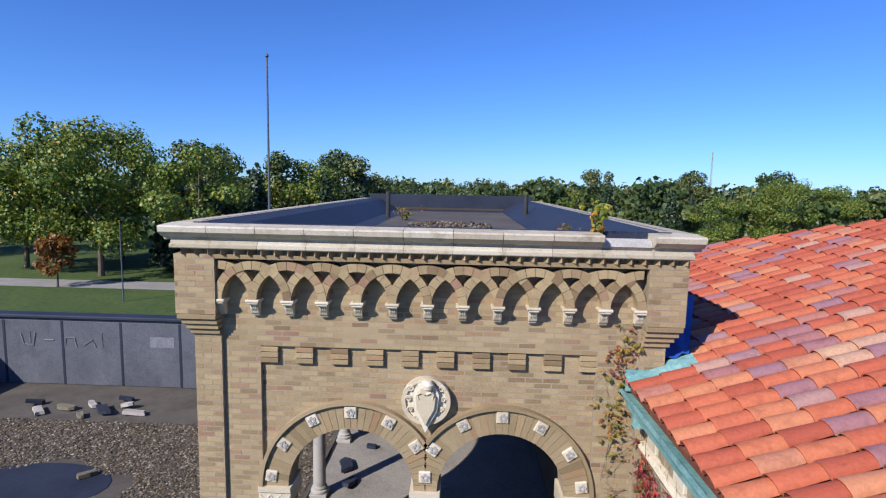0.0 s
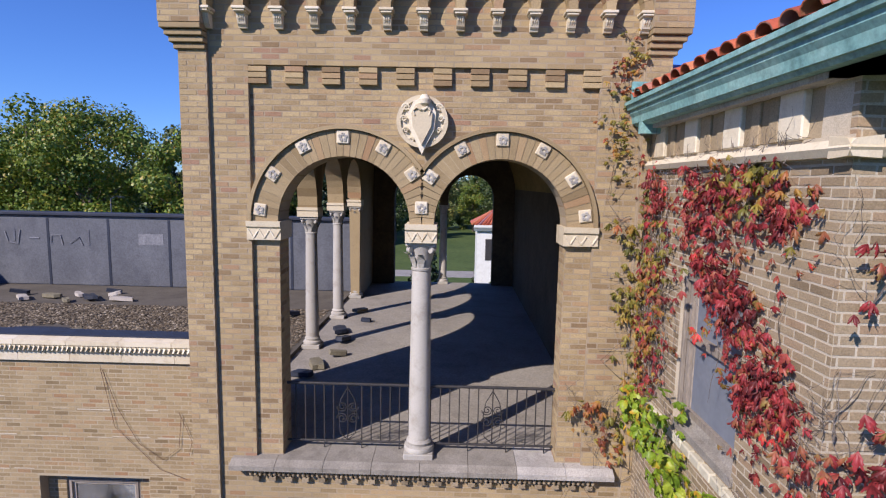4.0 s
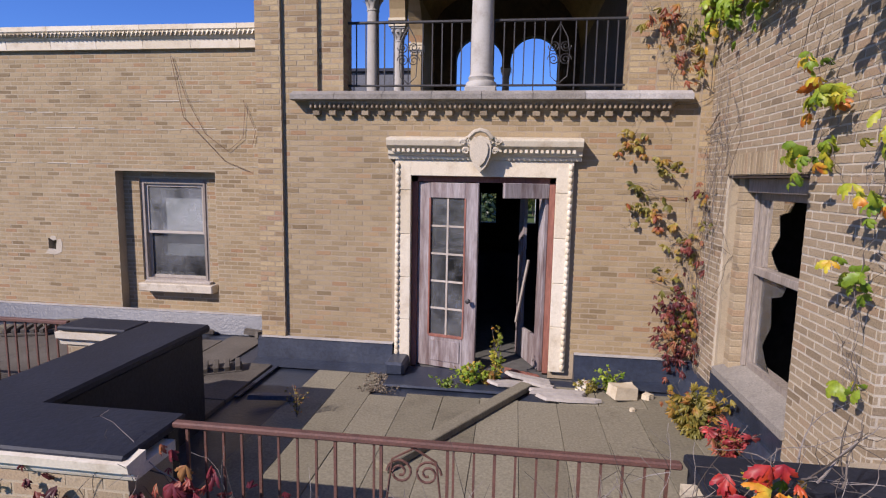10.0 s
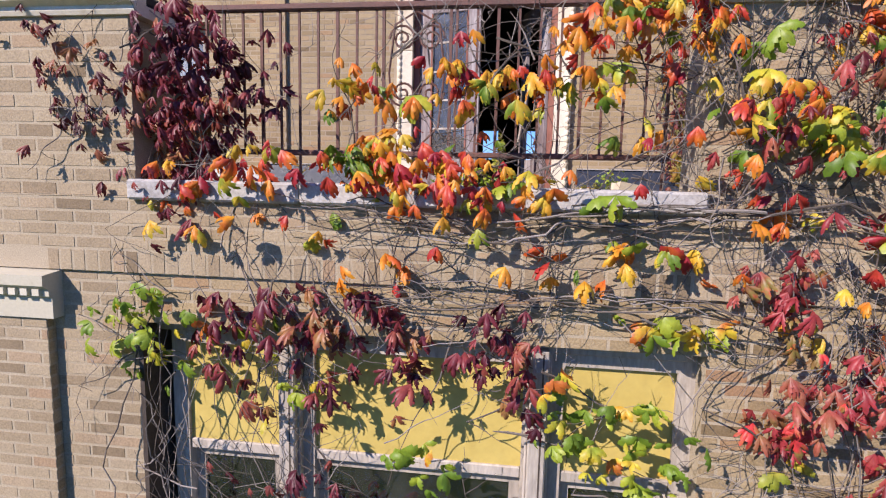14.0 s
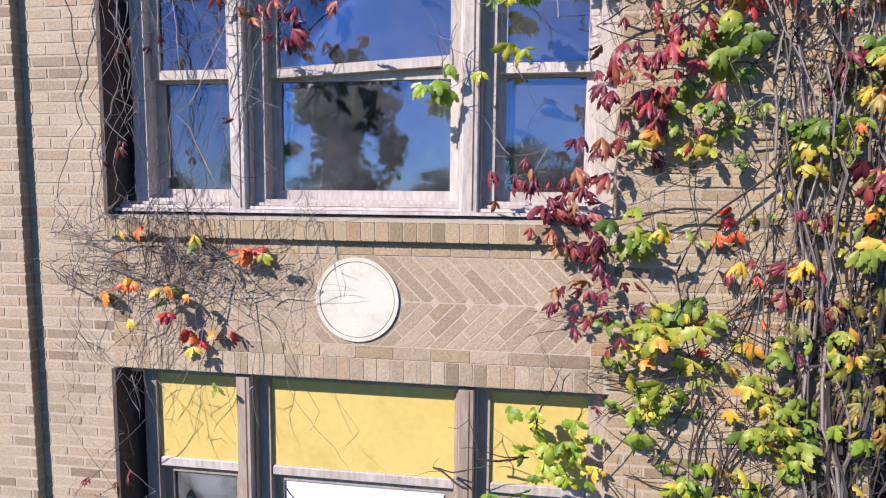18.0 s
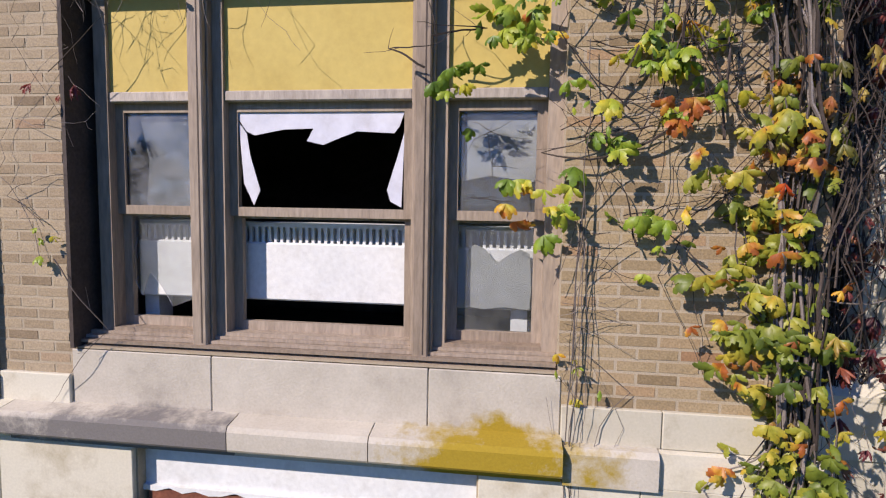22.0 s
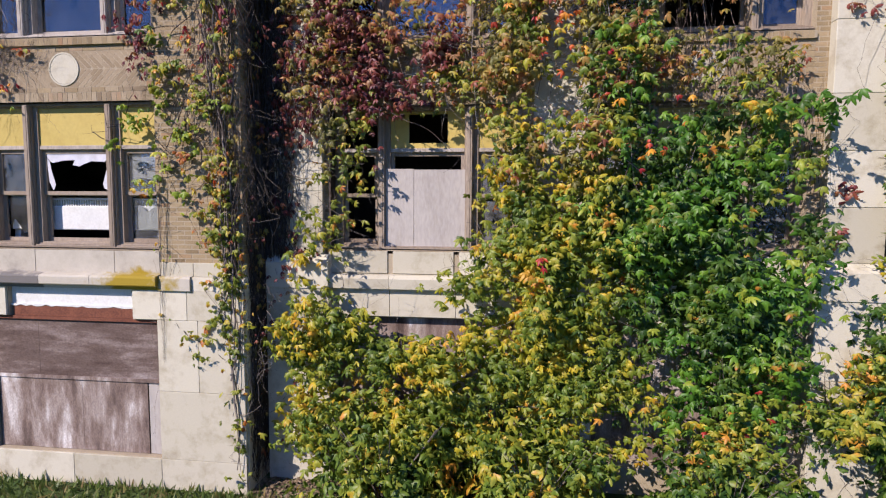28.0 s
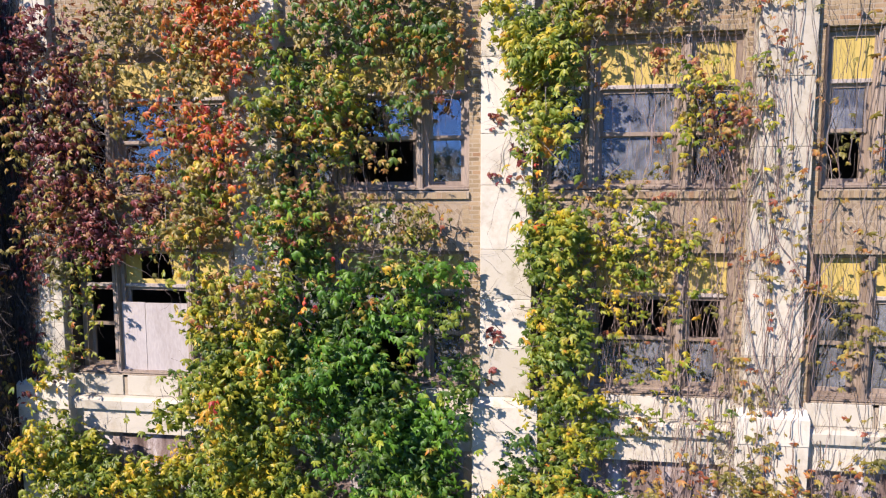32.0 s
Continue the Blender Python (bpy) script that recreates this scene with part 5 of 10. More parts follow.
for x in (-2.2, 1.35):
    part("vent_pipe", Geo().lathe([(0.06, 19.34), (0.06, 20.0)], x, 12.0, 10), BLACK_IRON, roof, "black vent pipe")

# sill slab under the arches with its dentils
sill = thing("sill_ledge", "weathered grey stone ledge with dentils under the arches", "ledge", kind="structure")
xs = (-3.02, -2.45, -1.85, -1.25, -0.65, -0.05, 0.55, 1.15, 1.74)
for a, b in zip(xs, xs[1:]):
    part("ledge_stone", Geo().sweep([(-TY - 0.40, 13.29), (-TY + 0.14, 13.28), (-TY + 0.17, 13.29), (-TY + 0.17, 13.35), (-TY + 0.07, 13.40), (-TY - 0.40, 13.42)], a + 0.003, b - 0.003), SILL_GREY if a < 0 else GREYSTONE, sill)
part("bed_mould", Geo().sweep([(-TY, 13.17), (-TY + 0.04, 13.17), (-TY + 0.06, 13.22), (-TY + 0.10, 13.25), (-TY + 0.115, 13.285), (-TY, 13.285)], -2.80, 1.55), LEDGE_TAN, sill)
for i in range(21):
    part("dentil", Geo().soft_box(-2.76 + i * 0.209, -2.67 + i * 0.209, TY - 0.07, TY, 13.105, 13.165, 0.006), LEDGE_TAN, sill)
for i in range(72):
    part("egg", Geo().soft_box(-2.79 + i * 0.0602, -2.752 + i * 0.0602, TY - 0.105, TY - 0.05, 13.185, 13.255, 0.012), LEDGE_TAN, sill)


def scroll(geo, cx, cz, y, r, turn, flip=1):
    pts = []
    for i in range(26):
        t = i / 25
        a = turn + flip * t * 3.6 * math.pi
        q = r * (1 - 0.8 * t)
        pts.append((cx + q * math.cos(a), y, cz + q * math.sin(a)))
    return geo.tube(pts, 0.007, 4)


# iron railing in the arches
def gallery_rail(x0, x1):
    r = thing("iron_railing", "black wrought iron railing with a scrolled centre panel", "railing", "gallery railings", at=((x0 + x1) / 2, TY + 0.25, LOG))
    y = TY + 0.25
    part("top_rail", Geo().soft_box(x0, x1, y - 0.02, y + 0.02, 14.27, 14.30, 0.006), BLACK_IRON, r)
    part("bottom_rail", Geo().soft_box(x0, x1, y - 0.015, y + 0.015, 13.50, 13.525, 0.005), BLACK_IRON, r)
    n = int((x1 - x0) / 0.115)
    mid = (x0 + x1) / 2
    for i in range(n + 1):
        x = x0 + (x1 - x0) * i / n
        if abs(x - mid) > 0.15:
            part("baluster", Geo().box(x - 0.007, x + 0.007, y - 0.007, y + 0.007, 13.42 if i % 4 == 0 else 13.525, 14.27), BLACK_IRON, r)
    s = Geo()
    for fx in (-1, 1):
        scroll(s, mid + fx * 0.07, 13.82, y, 0.075, 0 if fx > 0 else math.pi, fx)
        scroll(s, mid + fx * 0.07, 13.98, y, 0.07, 0 if fx > 0 else math.pi, -fx)
        s.tube([(mid, y, 13.53), (mid + fx * 0.10, y, 13.62), (mid + fx * 0.12, y, 13.9), (mid + fx * 0.09, y, 14.08), (mid, y, 14.24)], 0.007, 4)
    s.tube([(mid, y, 13.53), (mid, y, 14.27)], 0.008, 4)
    part("scroll_panel", s, BLACK_IRON, r)
    return r


gallery_rail(ARCH[0] - 0.80, TCX - 0.14)
gallery_rail(TCX + 0.14, ARCH[1] + 0.80)

# door with its cream surround
surr = thing("door_surround", "cream terracotta door surround with twisted rope moulding and a crest", "door surround", kind="structure", at=(TCX, TY, FLOOR))
for s, a in ((-1, DOOR[0]), (1, DOOR[1])):
    x0, x1 = (a - 0.20, a) if s < 0 else (a, a + 0.20)
    for z0, z1 in ((FLOOR + 0.10, 10.55), (10.55, 11.1), (11.1, 11.65), (11.65, 12.2), (12.2, 12.56)):
        part("jamb_block", Geo().soft_box(x0, x1, TY - 0.07, TY + 0.1, z0 + 0.002, z1 - 0.002, 0.006), TERRA, surr)
    xo = x0 + 0.035 if s < 0 else x1 - 0.035
    beads = []
    for k in range(33):
        z = FLOOR + 0.13 + k * 0.077
        beads += [(0.014, z), (0.024, z + 0.016), (0.028, z + 0.038), (0.024, z + 0.060), (0.015, z + 0.073)]
    part("rope_moulding", Geo().lathe(beads, xo, TY - 0.072, 10), TERRA, surr, smooth=True)
part("lintel", Geo().soft_box(DOOR[0] - 0.2, DOOR[1] + 0.2, TY - 0.068, TY + 0.1, 12.38, 12.58, 0.006), TERRA, surr)
part("entablature", Geo().sweep([(-TY, 12.58), (-TY + 0.09, 12.58), (-TY + 0.10, 12.62), (-TY + 0.13, 12.64), (-TY + 0.14, 12.69), (-TY + 0.22, 12.74), (-TY + 0.24, 12.80), (-TY + 0.24, 12.825), (-TY, 12.86)], DOOR[0] - 0.28, DOOR[1] + 0.28), TERRA, surr)
for i in range(36):
    part("dentil", Geo().box(DOOR[0] - 0.22 + i * 0.0615, DOOR[0] - 0.185 + i * 0.0615, TY - 0.185, TY - 0.1, 12.665, 12.705), TERRA, surr)
CX = TCX + 0.04
shield = [(-0.10, 0.12), (-0.13, 0.04), (-0.12, -0.08), (-0.07, -0.20), (0.0, -0.27), (0.07, -0.20), (0.12, -0.08), (0.13, 0.04), (0.10, 0.12), (0.0, 0.16)]
cr = part("crest", Geo().prism([(CX + a, 12.70 + b) for a, b in shield], TY - 0.27, TY - 0.10).prism([(CX + a * 0.72, 12.695 + b * 0.72) for a, b in shield], TY - 0.295, TY - 0.26), CORNICE, surr, "weathered carved crest")
for s in (-1, 1):
    for dx, dz_, r in ((0.13, 0.10, 0.055), (0.17, -0.02, 0.04), (0.21, 0.08, 0.035)):
        curl = [(CX + s * (dx + r * (1 - q / 15) * math.cos(q * 0.8)), TY - 0.24, 12.70 + dz_ + r * (1 - q / 15) * math.sin(q * 0.8)) for q in range(12)]
        part("crest_scroll", Geo().tube(curl, 0.018, 6, 0.009), CORNICE, cr, smooth=True)
part("crest_crown", Geo().tube([(CX - 0.14, TY - 0.25, 12.83), (CX - 0.07, TY - 0.27, 12.90), (CX, TY - 0.28, 12.92), (CX + 0.07, TY - 0.27, 12.90), (CX + 0.14, TY - 0.25, 12.83)], 0.028, 8), CORNICE, cr, smooth=True)

door = thing("door_terrace", "peeling grey French door standing ajar, with small leaded panes and bare red wood", "door", kind="structure", at=(TCX, TY + 0.12, FLOOR))
part("door_frame", Geo().box(DOOR[0], DOOR[0] + 0.07, TY + 0.02, TY + 0.2, FLOOR + 0.03, 12.38).box(DOOR[1] - 0.07, DOOR[1], TY + 0.02, TY + 0.2, FLOOR + 0.03, 12.38).box(DOOR[0], DOOR[1], TY + 0.02, TY + 0.2, 12.31, 12.38), RED_WOOD, door)


def leaf_door(x_hinge, width, angle, glazed):
    m = Matrix.Translation((x_hinge, TY + 0.06, 0)) @ Matrix.Rotation(angle, 4, "Z")
    z0, z1 = FLOOR + 0.06, 12.30
    lf = Geo().soft_box(0, 0.17, 0, 0.05, z0, z1, 0.006).soft_box(width - 0.17, width, 0, 0.05, z0, z1, 0.006).soft_box(0.17, width - 0.17, 0, 0.05, z1 - 0.19, z1, 0.006).soft_box(0.17, width - 0.17, 0, 0.05, z0, z0 + 0.42, 0.006)
    ob = part("door_leaf", lf.moved(m), OLD_WOOD, door, "peeling grey door leaf")
    if glazed:
        lead = Geo()
        for k in range(1, 5):
            z = z0 + 0.42 + (z1 - z0 - 0.61) * k / 5
            lead.box(0.17, width - 0.17, 0.015, 0.035, z - 0.012, z + 0.012)
        lead.box(width / 2 - 0.012, width / 2 + 0.012, 0.014, 0.036, z0 + 0.42, z1 - 0.19)
        part("glazing_bars", lead.moved(m), FRAME_PALE, ob)
        part("bead", Geo().box(0.155, 0.175, -0.008, 0.03, z0 + 0.42, z1 - 0.19).box(width - 0.175, width - 0.155, -0.008, 0.03, z0 + 0.42, z1 - 0.19).box(0.17, width - 0.17, -0.008, 0.03, z0 + 0.40, z0 + 0.43).moved(m), RED_WOOD, ob)
        pane = part("pane", Geo().box(0.17, width - 0.17, 0.023, 0.027, z0 + 0.42, z1 - 0.19).moved(m), GLASS_DARK, ob)
        pane.visible_shadow = False
        part("lower_panel", Geo().soft_box(0.20, width - 0.20, -0.012, 0.0, z0 + 0.08, z0 + 0.36, 0.008).moved(m), OLD_WOOD, ob)
        part("door_knob", Geo().lathe([(0.01, 0), (0.03, 0.01), (0.03, 0.04), (0.01, 0.05)], 0, 0, 10).moved(m @ Matrix.Translation((width - 0.08, -0.05, z0 + 0.92)) @ Matrix.Rotation(math.pi / 2, 4, "X")), BLACK_IRON, ob)
    return ob


leaf_door(DOOR[0] + 0.07, 0.80, radians(-14), True)
leaf_door(DOOR[1] - 0.07, 0.80, radians(112), False)
part("broken_rail", Geo().soft_box(-0.62, 0.0, -0.02, 0.03, 12.13, 12.31, 0.006).moved(Matrix.Translation((0.19, TY + 0.04, 0)) @ Matrix.Rotation(radians(30), 4, "Z")), OLD_WOOD, door, "hanging top rail of the broken leaf")
FAR_LIGHTS = [(-1.40, -0.86, 10.85, 11.87), (-0.02, 0.52, 10.85, 11.87)]
# door room: the darkness inside is put into its plaster colour
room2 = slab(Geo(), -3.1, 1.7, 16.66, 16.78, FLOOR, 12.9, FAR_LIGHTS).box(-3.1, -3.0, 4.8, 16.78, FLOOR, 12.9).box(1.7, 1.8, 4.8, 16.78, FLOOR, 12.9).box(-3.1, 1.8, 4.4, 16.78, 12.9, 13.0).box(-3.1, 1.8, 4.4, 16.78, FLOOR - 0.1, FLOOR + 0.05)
solid("wall_inner_room", room2, ROOM_SHADE, "empty room behind the open door, room shade in its colour", "wall", "structure")

# ---- left wall with a sash window, roof behind it ----
LY = 5.5
wall_left = thing("wall_left", "tan brick wall with patched mortar and a cream rope-moulded coping", "wall", kind="structure")
LW = (-6.47, -4.79, 10.14, 12.38)
HOLE = (-7.73, -7.585, 11.07, 11.27)
part("backing", slab(Geo(), -16, TX0, LY, LY + 0.4, FLOOR, 14.2, [LW, HOLE]), MORTAR, wall_left)
brick_wall(wall_left, BRICK, "x", LY, -1, -12, TX0, FLOOR + 0.28, 14.2, holes=[LW, HOLE], keep=(-6.9, -4.2, 11.0, 12.6, 120), lift=0.0022)
for i in range(11):
    a = -12 + i * 0.77
    b = min(a + 0.77, TX0)
    part("coping_stone", Geo().sweep([(-LY - 0.02, 14.20), (-LY + 0.06, 14.20), (-LY + 0.07, 14.33), (-LY + 0.10, 14.37), (-LY + 0.11, 14.44), (-LY + 0.13, 14.46), (-LY + 0.13, 14.53), (-LY - 0.02, 14.55)], a + 0.003, b - 0.003), TERRA, wall_left, "cream coping stone")
rope = Geo()
for k in range(120):
    x = -12 + k * 0.0705
    rope.add([(x, LY - 0.105, 14.37), (x + 0.05, LY - 0.145, 14.375), (x + 0.08, LY - 0.145, 14.44), (x + 0.03, LY - 0.105, 14.45)], [(0, 1, 2, 3)])
part("rope_moulding", rope, TERRA, wall_left)

line_rng = random.Random(4)
for x_a, x_b, z_c in ((-9.2, -3.9, 13.02), (-8.6, -6.5, 12.48), (-4.85, -3.9, 12.46), (-7.4, -6.9, 13.6), (-9.4, -6.6, 13.27), (-6.2, -4.6, 13.44)):
    smear = Geo()
    x = x_a
    while x < x_b:
        ln = line_rng.uniform(0.15, 0.6)
        zz = z_c + line_rng.uniform(-0.012, 0.012)
        smear.soft_box(x, min(x + ln, x_b), LY - 0.008, LY - 0.002, zz, zz + line_rng.uniform(0.008, 0.018), 0.002)
        x += ln * line_rng.uniform(0.9, 1.9)
    part("mortar_smear", smear, MORTAR_PALE, wall_left, "pale smeared mortar")
lw = thing("window_left", "grey double-hung sash window deep in a brick reveal, misted panes", "window", kind="structure", at=(-5.5, LY, 10.6))
part("reveal", slab(Geo(), -6.47, -4.79, LY + 0.17, LY + 0.38, 10.1, 12.38, [(-6.19, -5.03, 10.60, 12.27)]), MORTAR, lw)
brick_wall(lw, BRICK, "x", LY + 0.17, -1, -6.47, -4.79, 10.16, 12.38, holes=[(-6.19, -5.03, 10.60, 12.27)], lift=0.0022)
part("window_frame", slab(Geo(), -6.19, -5.03, LY + 0.20, LY + 0.34, 10.60, 12.27, [(-6.12, -5.12, 10.66, 12.18)]), FRAME_GREY, lw)
part("storm_frame", slab(Geo(), -6.16, -5.08, LY + 0.185, LY + 0.21, 10.63, 12.23, [(-6.125, -5.115, 10.66, 12.185)]), FRAME_GREY, lw, "thin brown storm frame")
for z0, z1, yy in ((11.39, 12.18, LY + 0.22), (10.66, 11.43, LY + 0.26)):
    sa = part("sash", slab(Geo(), -6.12, -5.12, yy, yy + 0.04, z0, z1, [(-6.085, -5.155, z0 + 0.04, z1 - 0.04)]), FRAME_PALE, lw)
    pn = part("pane", Geo().box(-6.085, -5.155, yy + 0.018, yy + 0.022, z0 + 0.04, z1 - 0.04), GLASS_DULL if z0 > 11 else GLASS_DARK, sa)
    pn.visible_shadow = False
part("window_sill", Geo().soft_box(-6.16, -4.90, LY - 0.02, LY + 0.3, 10.47, 10.60, 0.01), CORNICE, lw)
part("sill_step", Geo().soft_box(-6.10, -4.97, LY + 0.06, LY + 0.3, 10.60, 10.64, 0.008), FRAME_PALE, lw)
part("blind", Geo().box(-6.0, -5.1, LY + 0.42, LY + 0.43, 11.0, 12.1), WHITE, lw, "pale blind")
solid("wall_left_room", Geo().box(-7, -4, 8, 8.1, 9.8, 13).box(-7.1, -7, 5.9, 8.1, 9.8, 13).box(-4, -3.9, 5.9, 8.1, 9.8, 13), ROOM_SHADE, "room behind the sash window, room shade in its colour", "wall", "structure")

rl = thing("roof_left", "flat roof of loose gravel with bare felt patches behind the coping", "roof", kind="structure")
part("deck", Geo().box(-22, TX0, LY + 0.4, 14.8, 13.1, 13.40), ROOF_DARK, rl)
part("edge", Geo().sweep([(-LY - 0.02, 14.0), (-LY - 0.02, 14.57), (-LY - 0.3, 14.58), (-LY - 0.8, 13.7), (-LY - 1.1, 13.40), (-LY - 0.41, 13.40), (-LY - 0.41, 14.0)], -22, TX0), MEMBRANE, rl, "black felt upstand")
bw = thing("wall_far_parapet", "tall parapet wall clad in weathered black felt sheets with faded paint scrawls", "wall", kind="structure")
part("backing", Geo().box(-22, TX0, 14.8, 15.1, 13.1, 15.62), MEMBRANE_OLD, bw)
part("cap", Geo().soft_box(-22, TX0, 14.7, 15.2, 15.62, 15.74, 0.03), MEMBRANE, bw)
for i in range(9):
    a = -21 + i * 1.95
    part("felt_sheet", Geo().soft_box(a, a + 1.94, 14.775, 14.80, 13.42, 15.55, 0.006), MEMBRANE_OLD, bw)
    part("seam", Geo().box(a + 1.90, a + 1.98, 14.765, 14.775, 13.42, 15.55), MEMBRANE, bw)

# ---- main building: left flank, recessed front, tiled roof ----
MX, MY = 1.98, 0.68
UY = 1.12
flank = thing("wall_flank", "tan brick flank wall with broken windows, hung with red creeper", "wall", kind="structure")
FW = [(2.10, 3.70, 10.26, 12.44), (2.08, 3.26, 14.58, 16.16)]
part("backing", slab_x(Geo(), MX, MX + 0.35, UY, TY + 0.1, 9.4, 17.2, FW), MORTAR_PALE, flank)
part("backing", Geo().box(TX1, TX1 + 0.3, TY, 13, 9.4, 17.4), BRICK, flank)
brick_wall(flank, BRICK_FLANK, "y", MX, -1, UY, TY, 10.1, 17.06, holes=FW, keep=(1.15, 2.1, 10.5, 13.0, 120), lift=0.003)
brick_wall(flank, BRICK_FLANK, "x", UY, -1, MX, 4.5, 10.1, 17.5, lift=0.0022)
part("backing", Geo().box(MX + 0.004, 18.2, UY + 0.003, UY + 0.3, 10.3, 17.6), MORTAR_PALE, flank)
part("frieze", Geo().box(MX + 0.02, MX + 0.35, UY + 0.02, TY, 17.2, 17.65), BRICK_PALE, flank, "tan brick frieze")
part("frieze_band", Geo().sweep([(-MX - 0.1, 17.06), (-MX + 0.06, 17.07), (-MX + 0.09, 17.12), (-MX + 0.05, 17.17), (-MX - 0.1, 17.19)], UY - 0.08, TY, "y"), TERRA, flank, "cream string moulding")
part("frieze_band", Geo().sweep([(-UY - 0.1, 17.06), (-UY + 0.06, 17.07), (-UY + 0.09, 17.12), (-UY + 0.05, 17.17), (-UY - 0.1, 17.19)], MX - 0.08, 4.5), TERRA, flank, "cream string moulding")
for i in range(4):
    y = UY + 0.45 + i * 0.78
    part("frieze_panel", Geo().soft_box(MX - 0.03, MX + 0.03, y, y + 0.27, 17.20, 17.56, 0.01), TERRA, flank, "cream carved frieze panel")
    for k in range(4):
        part("frieze_brick", Geo().soft_box(MX - 0.02 + 0.015 * (k % 2), MX + 0.03, y + 0.29 + k * 0.118, y + 0.40 + k * 0.118, 17.20, 17.56, 0.006), BRICK_PALE, flank)
for i in range(16):
    part("ledge_stone", Geo().soft_box(MX - 0.06, MX + 0.1, UY + i * 0.2, UY + i * 0.2 + 0.19, 14.38, 14.47, 0.012), STONE, flank, "white stone string course")


def flank_window(y0, y1, z0, z1, broken, label, deep=0.24):
    """A sash window set back behind a stepped brick jamb, a white head and a sloping sill."""
    w = thing("window_flank", label, "window", "flank windows", "structure", at=(MX, (y0 + y1) / 2, z0))
    x = MX + deep
    paint = FRAME_GREY
    jamb = 0.20 if broken else 0.0
    if broken:
        part("reveal", Geo().box(MX + 0.09, x + 0.1, y1 - 0.20, y1, z0, z1).box(MX + 0.02, MX + 0.1, y1 - 0.07, y1, z0, z1), MORTAR, w, "brick jamb")
        k = 0
        while z0 + 0.08 * k + 0.07 < z1 - 0.1:
            za = z0 + 0.08 * k
            part("brick", Geo().soft_box(MX + 0.085, x + 0.05, y1 - 0.205, y1 - 0.01, za + 0.006, za + 0.074, 0.003), BRICK_PALE, w)
            k += 1
    b1 = y1 - jamb
    zs = z0 + (0.22 if broken else 0.08)
    part("window_frame", slab_x(Geo(), x, x + 0.12, y0, b1, zs - 0.06, z1 - 0.04, [(y0 + 0.09, b1 - 0.10, zs + 0.06, z1 - 0.24)]), paint, w)
    part("frame_bead", Geo().soft_box(x - 0.04, x, b1 - 0.05, b1, zs, z1 - 0.16, 0.006), paint, w)
    zm = (zs + z1) / 2 + 0.03
    part("meeting_rail", Geo().soft_box(x - 0.02, x + 0.08, y0 + 0.05, b1 - 0.06, zm - 0.04, zm + 0.04, 0.006), paint, w)
    part("window_sill", Geo().sweep([(-x - 0.1, zs), (-x, zs), (-MX - 0.03, zs - 0.06), (-MX + 0.03, zs - 0.08), (-MX + 0.03, zs - 0.15), (-x - 0.1, zs - 0.15)], y0 - 0.03, y1 - 0.08, "y"), SILL_GREY, w, "grey stone sill")
    if broken:
        part("sill_apron", Geo().box(MX - 0.012, x + 0.1, y0, y1, z0 - 0.14, zs - 0.15), FELT_BLUE, w, "blue black felt dressed under the sill")
    part("head_panel", Geo().soft_box(MX + (0.13 if broken else 0.02), MX + (0.17 if broken else 0.06), y0, y1 - 0.05, z1 - 0.17, z1 - 0.03, 0.006), paint, w, "pale painted head board")
    part("lintel", Geo().box(MX + 0.01, x + 0.1, y0, y1, z1 - 0.03, z1), DARK_TIMBER_SHADE if broken else RUST, w)
    if broken:
        k = 0
        while y0 - 0.06 + 0.066 * k < y1:
            ya = y0 - 0.06 + 0.066 * k
            part("brick", Geo().soft_box(MX - 0.010, MX + 0.03, ya + 0.004, ya + 0.062, z1 + 0.004, z1 + 0.205, 0.003), BRICK_PALE, w)
            k += 1
        part("head_frieze", Geo().box(MX + 0.17, x + 0.02, y0, b1, z1 - 0.16, z1 - 0.035), DARK_TIMBER_SHADE, w, "dark stained head board")
    for c, d in ((zs + 0.06, zm - 0.04), (zm + 0.04, z1 - 0.24)):
        a, b = y0 + 0.09, b1 - 0.10
        part("sash_stile", Geo().soft_box(x + 0.03, x + 0.07, b - 0.05, b, c, d, 0.005), paint, w)
        f = lambda pts: Geo().add([(x + e, a + u * (b - a), c + v * (d - c)) for e in (0.04, 0.045) for u, v in pts], [tuple(range(len(pts))), tuple(range(len(pts), 2 * len(pts)))[::-1]])
        if broken:
            pns = [f([(0, 0), (0.25, 0.0), (0.12, 0.3), (0.22, 0.55), (0.30, 0.75), (0.2, 1), (0, 1)]), f([(1, 0), (1, 1), (0.55, 1), (0.62, 0.86), (0.78, 0.8), (0.74, 0.5), (0.86, 0.25), (0.78, 0.1), (0.7, 0.0)])]
        else:
            pns = [f([(0, 0), (1, 0), (1, 1), (0, 1)])]
        for q in pns:
            pn = part("pane", q, GLASS_DARK if broken else GLASS_MATTE, w, "jagged broken pane" if broken else "")
            pn.visible_shadow = False
    return w


flank_window(*FW[0], True, "sash window with smashed panes in the flank wall")
flank_window(*FW[1], False, "sash window with dull panes behind creeper", deep=0.07)
solid("wall_flank_room", Geo().box(5.5, 5.6, 0.9, 4.6, 9.6, 16.5).box(2.3, 5.6, 4.5, 4.6, 9.6, 16.5).box(2.3, 5.6, 1.15, 1.2, 9.6, 16.5), ROOM_SHADE, "rooms behind the flank windows, room shade in their colour", "wall", "structure")

# recessed front with bays and pale stone piers
front = thing("wall_recessed_front", "recessed brick and limestone front under a thick coat of creeper", "wall", kind="structure")
BAYS = (4.53, 8.40, 12.27, 16.14)
wins = [(c - 1.43, c + 1.43, z, z + (2.14 if z < 5 else 2.22)) for c in BAYS for z in (3.97, 7.02)]
low = [(c - 1.35, c + 1.35, 0.9, 2.95) for c in BAYS]
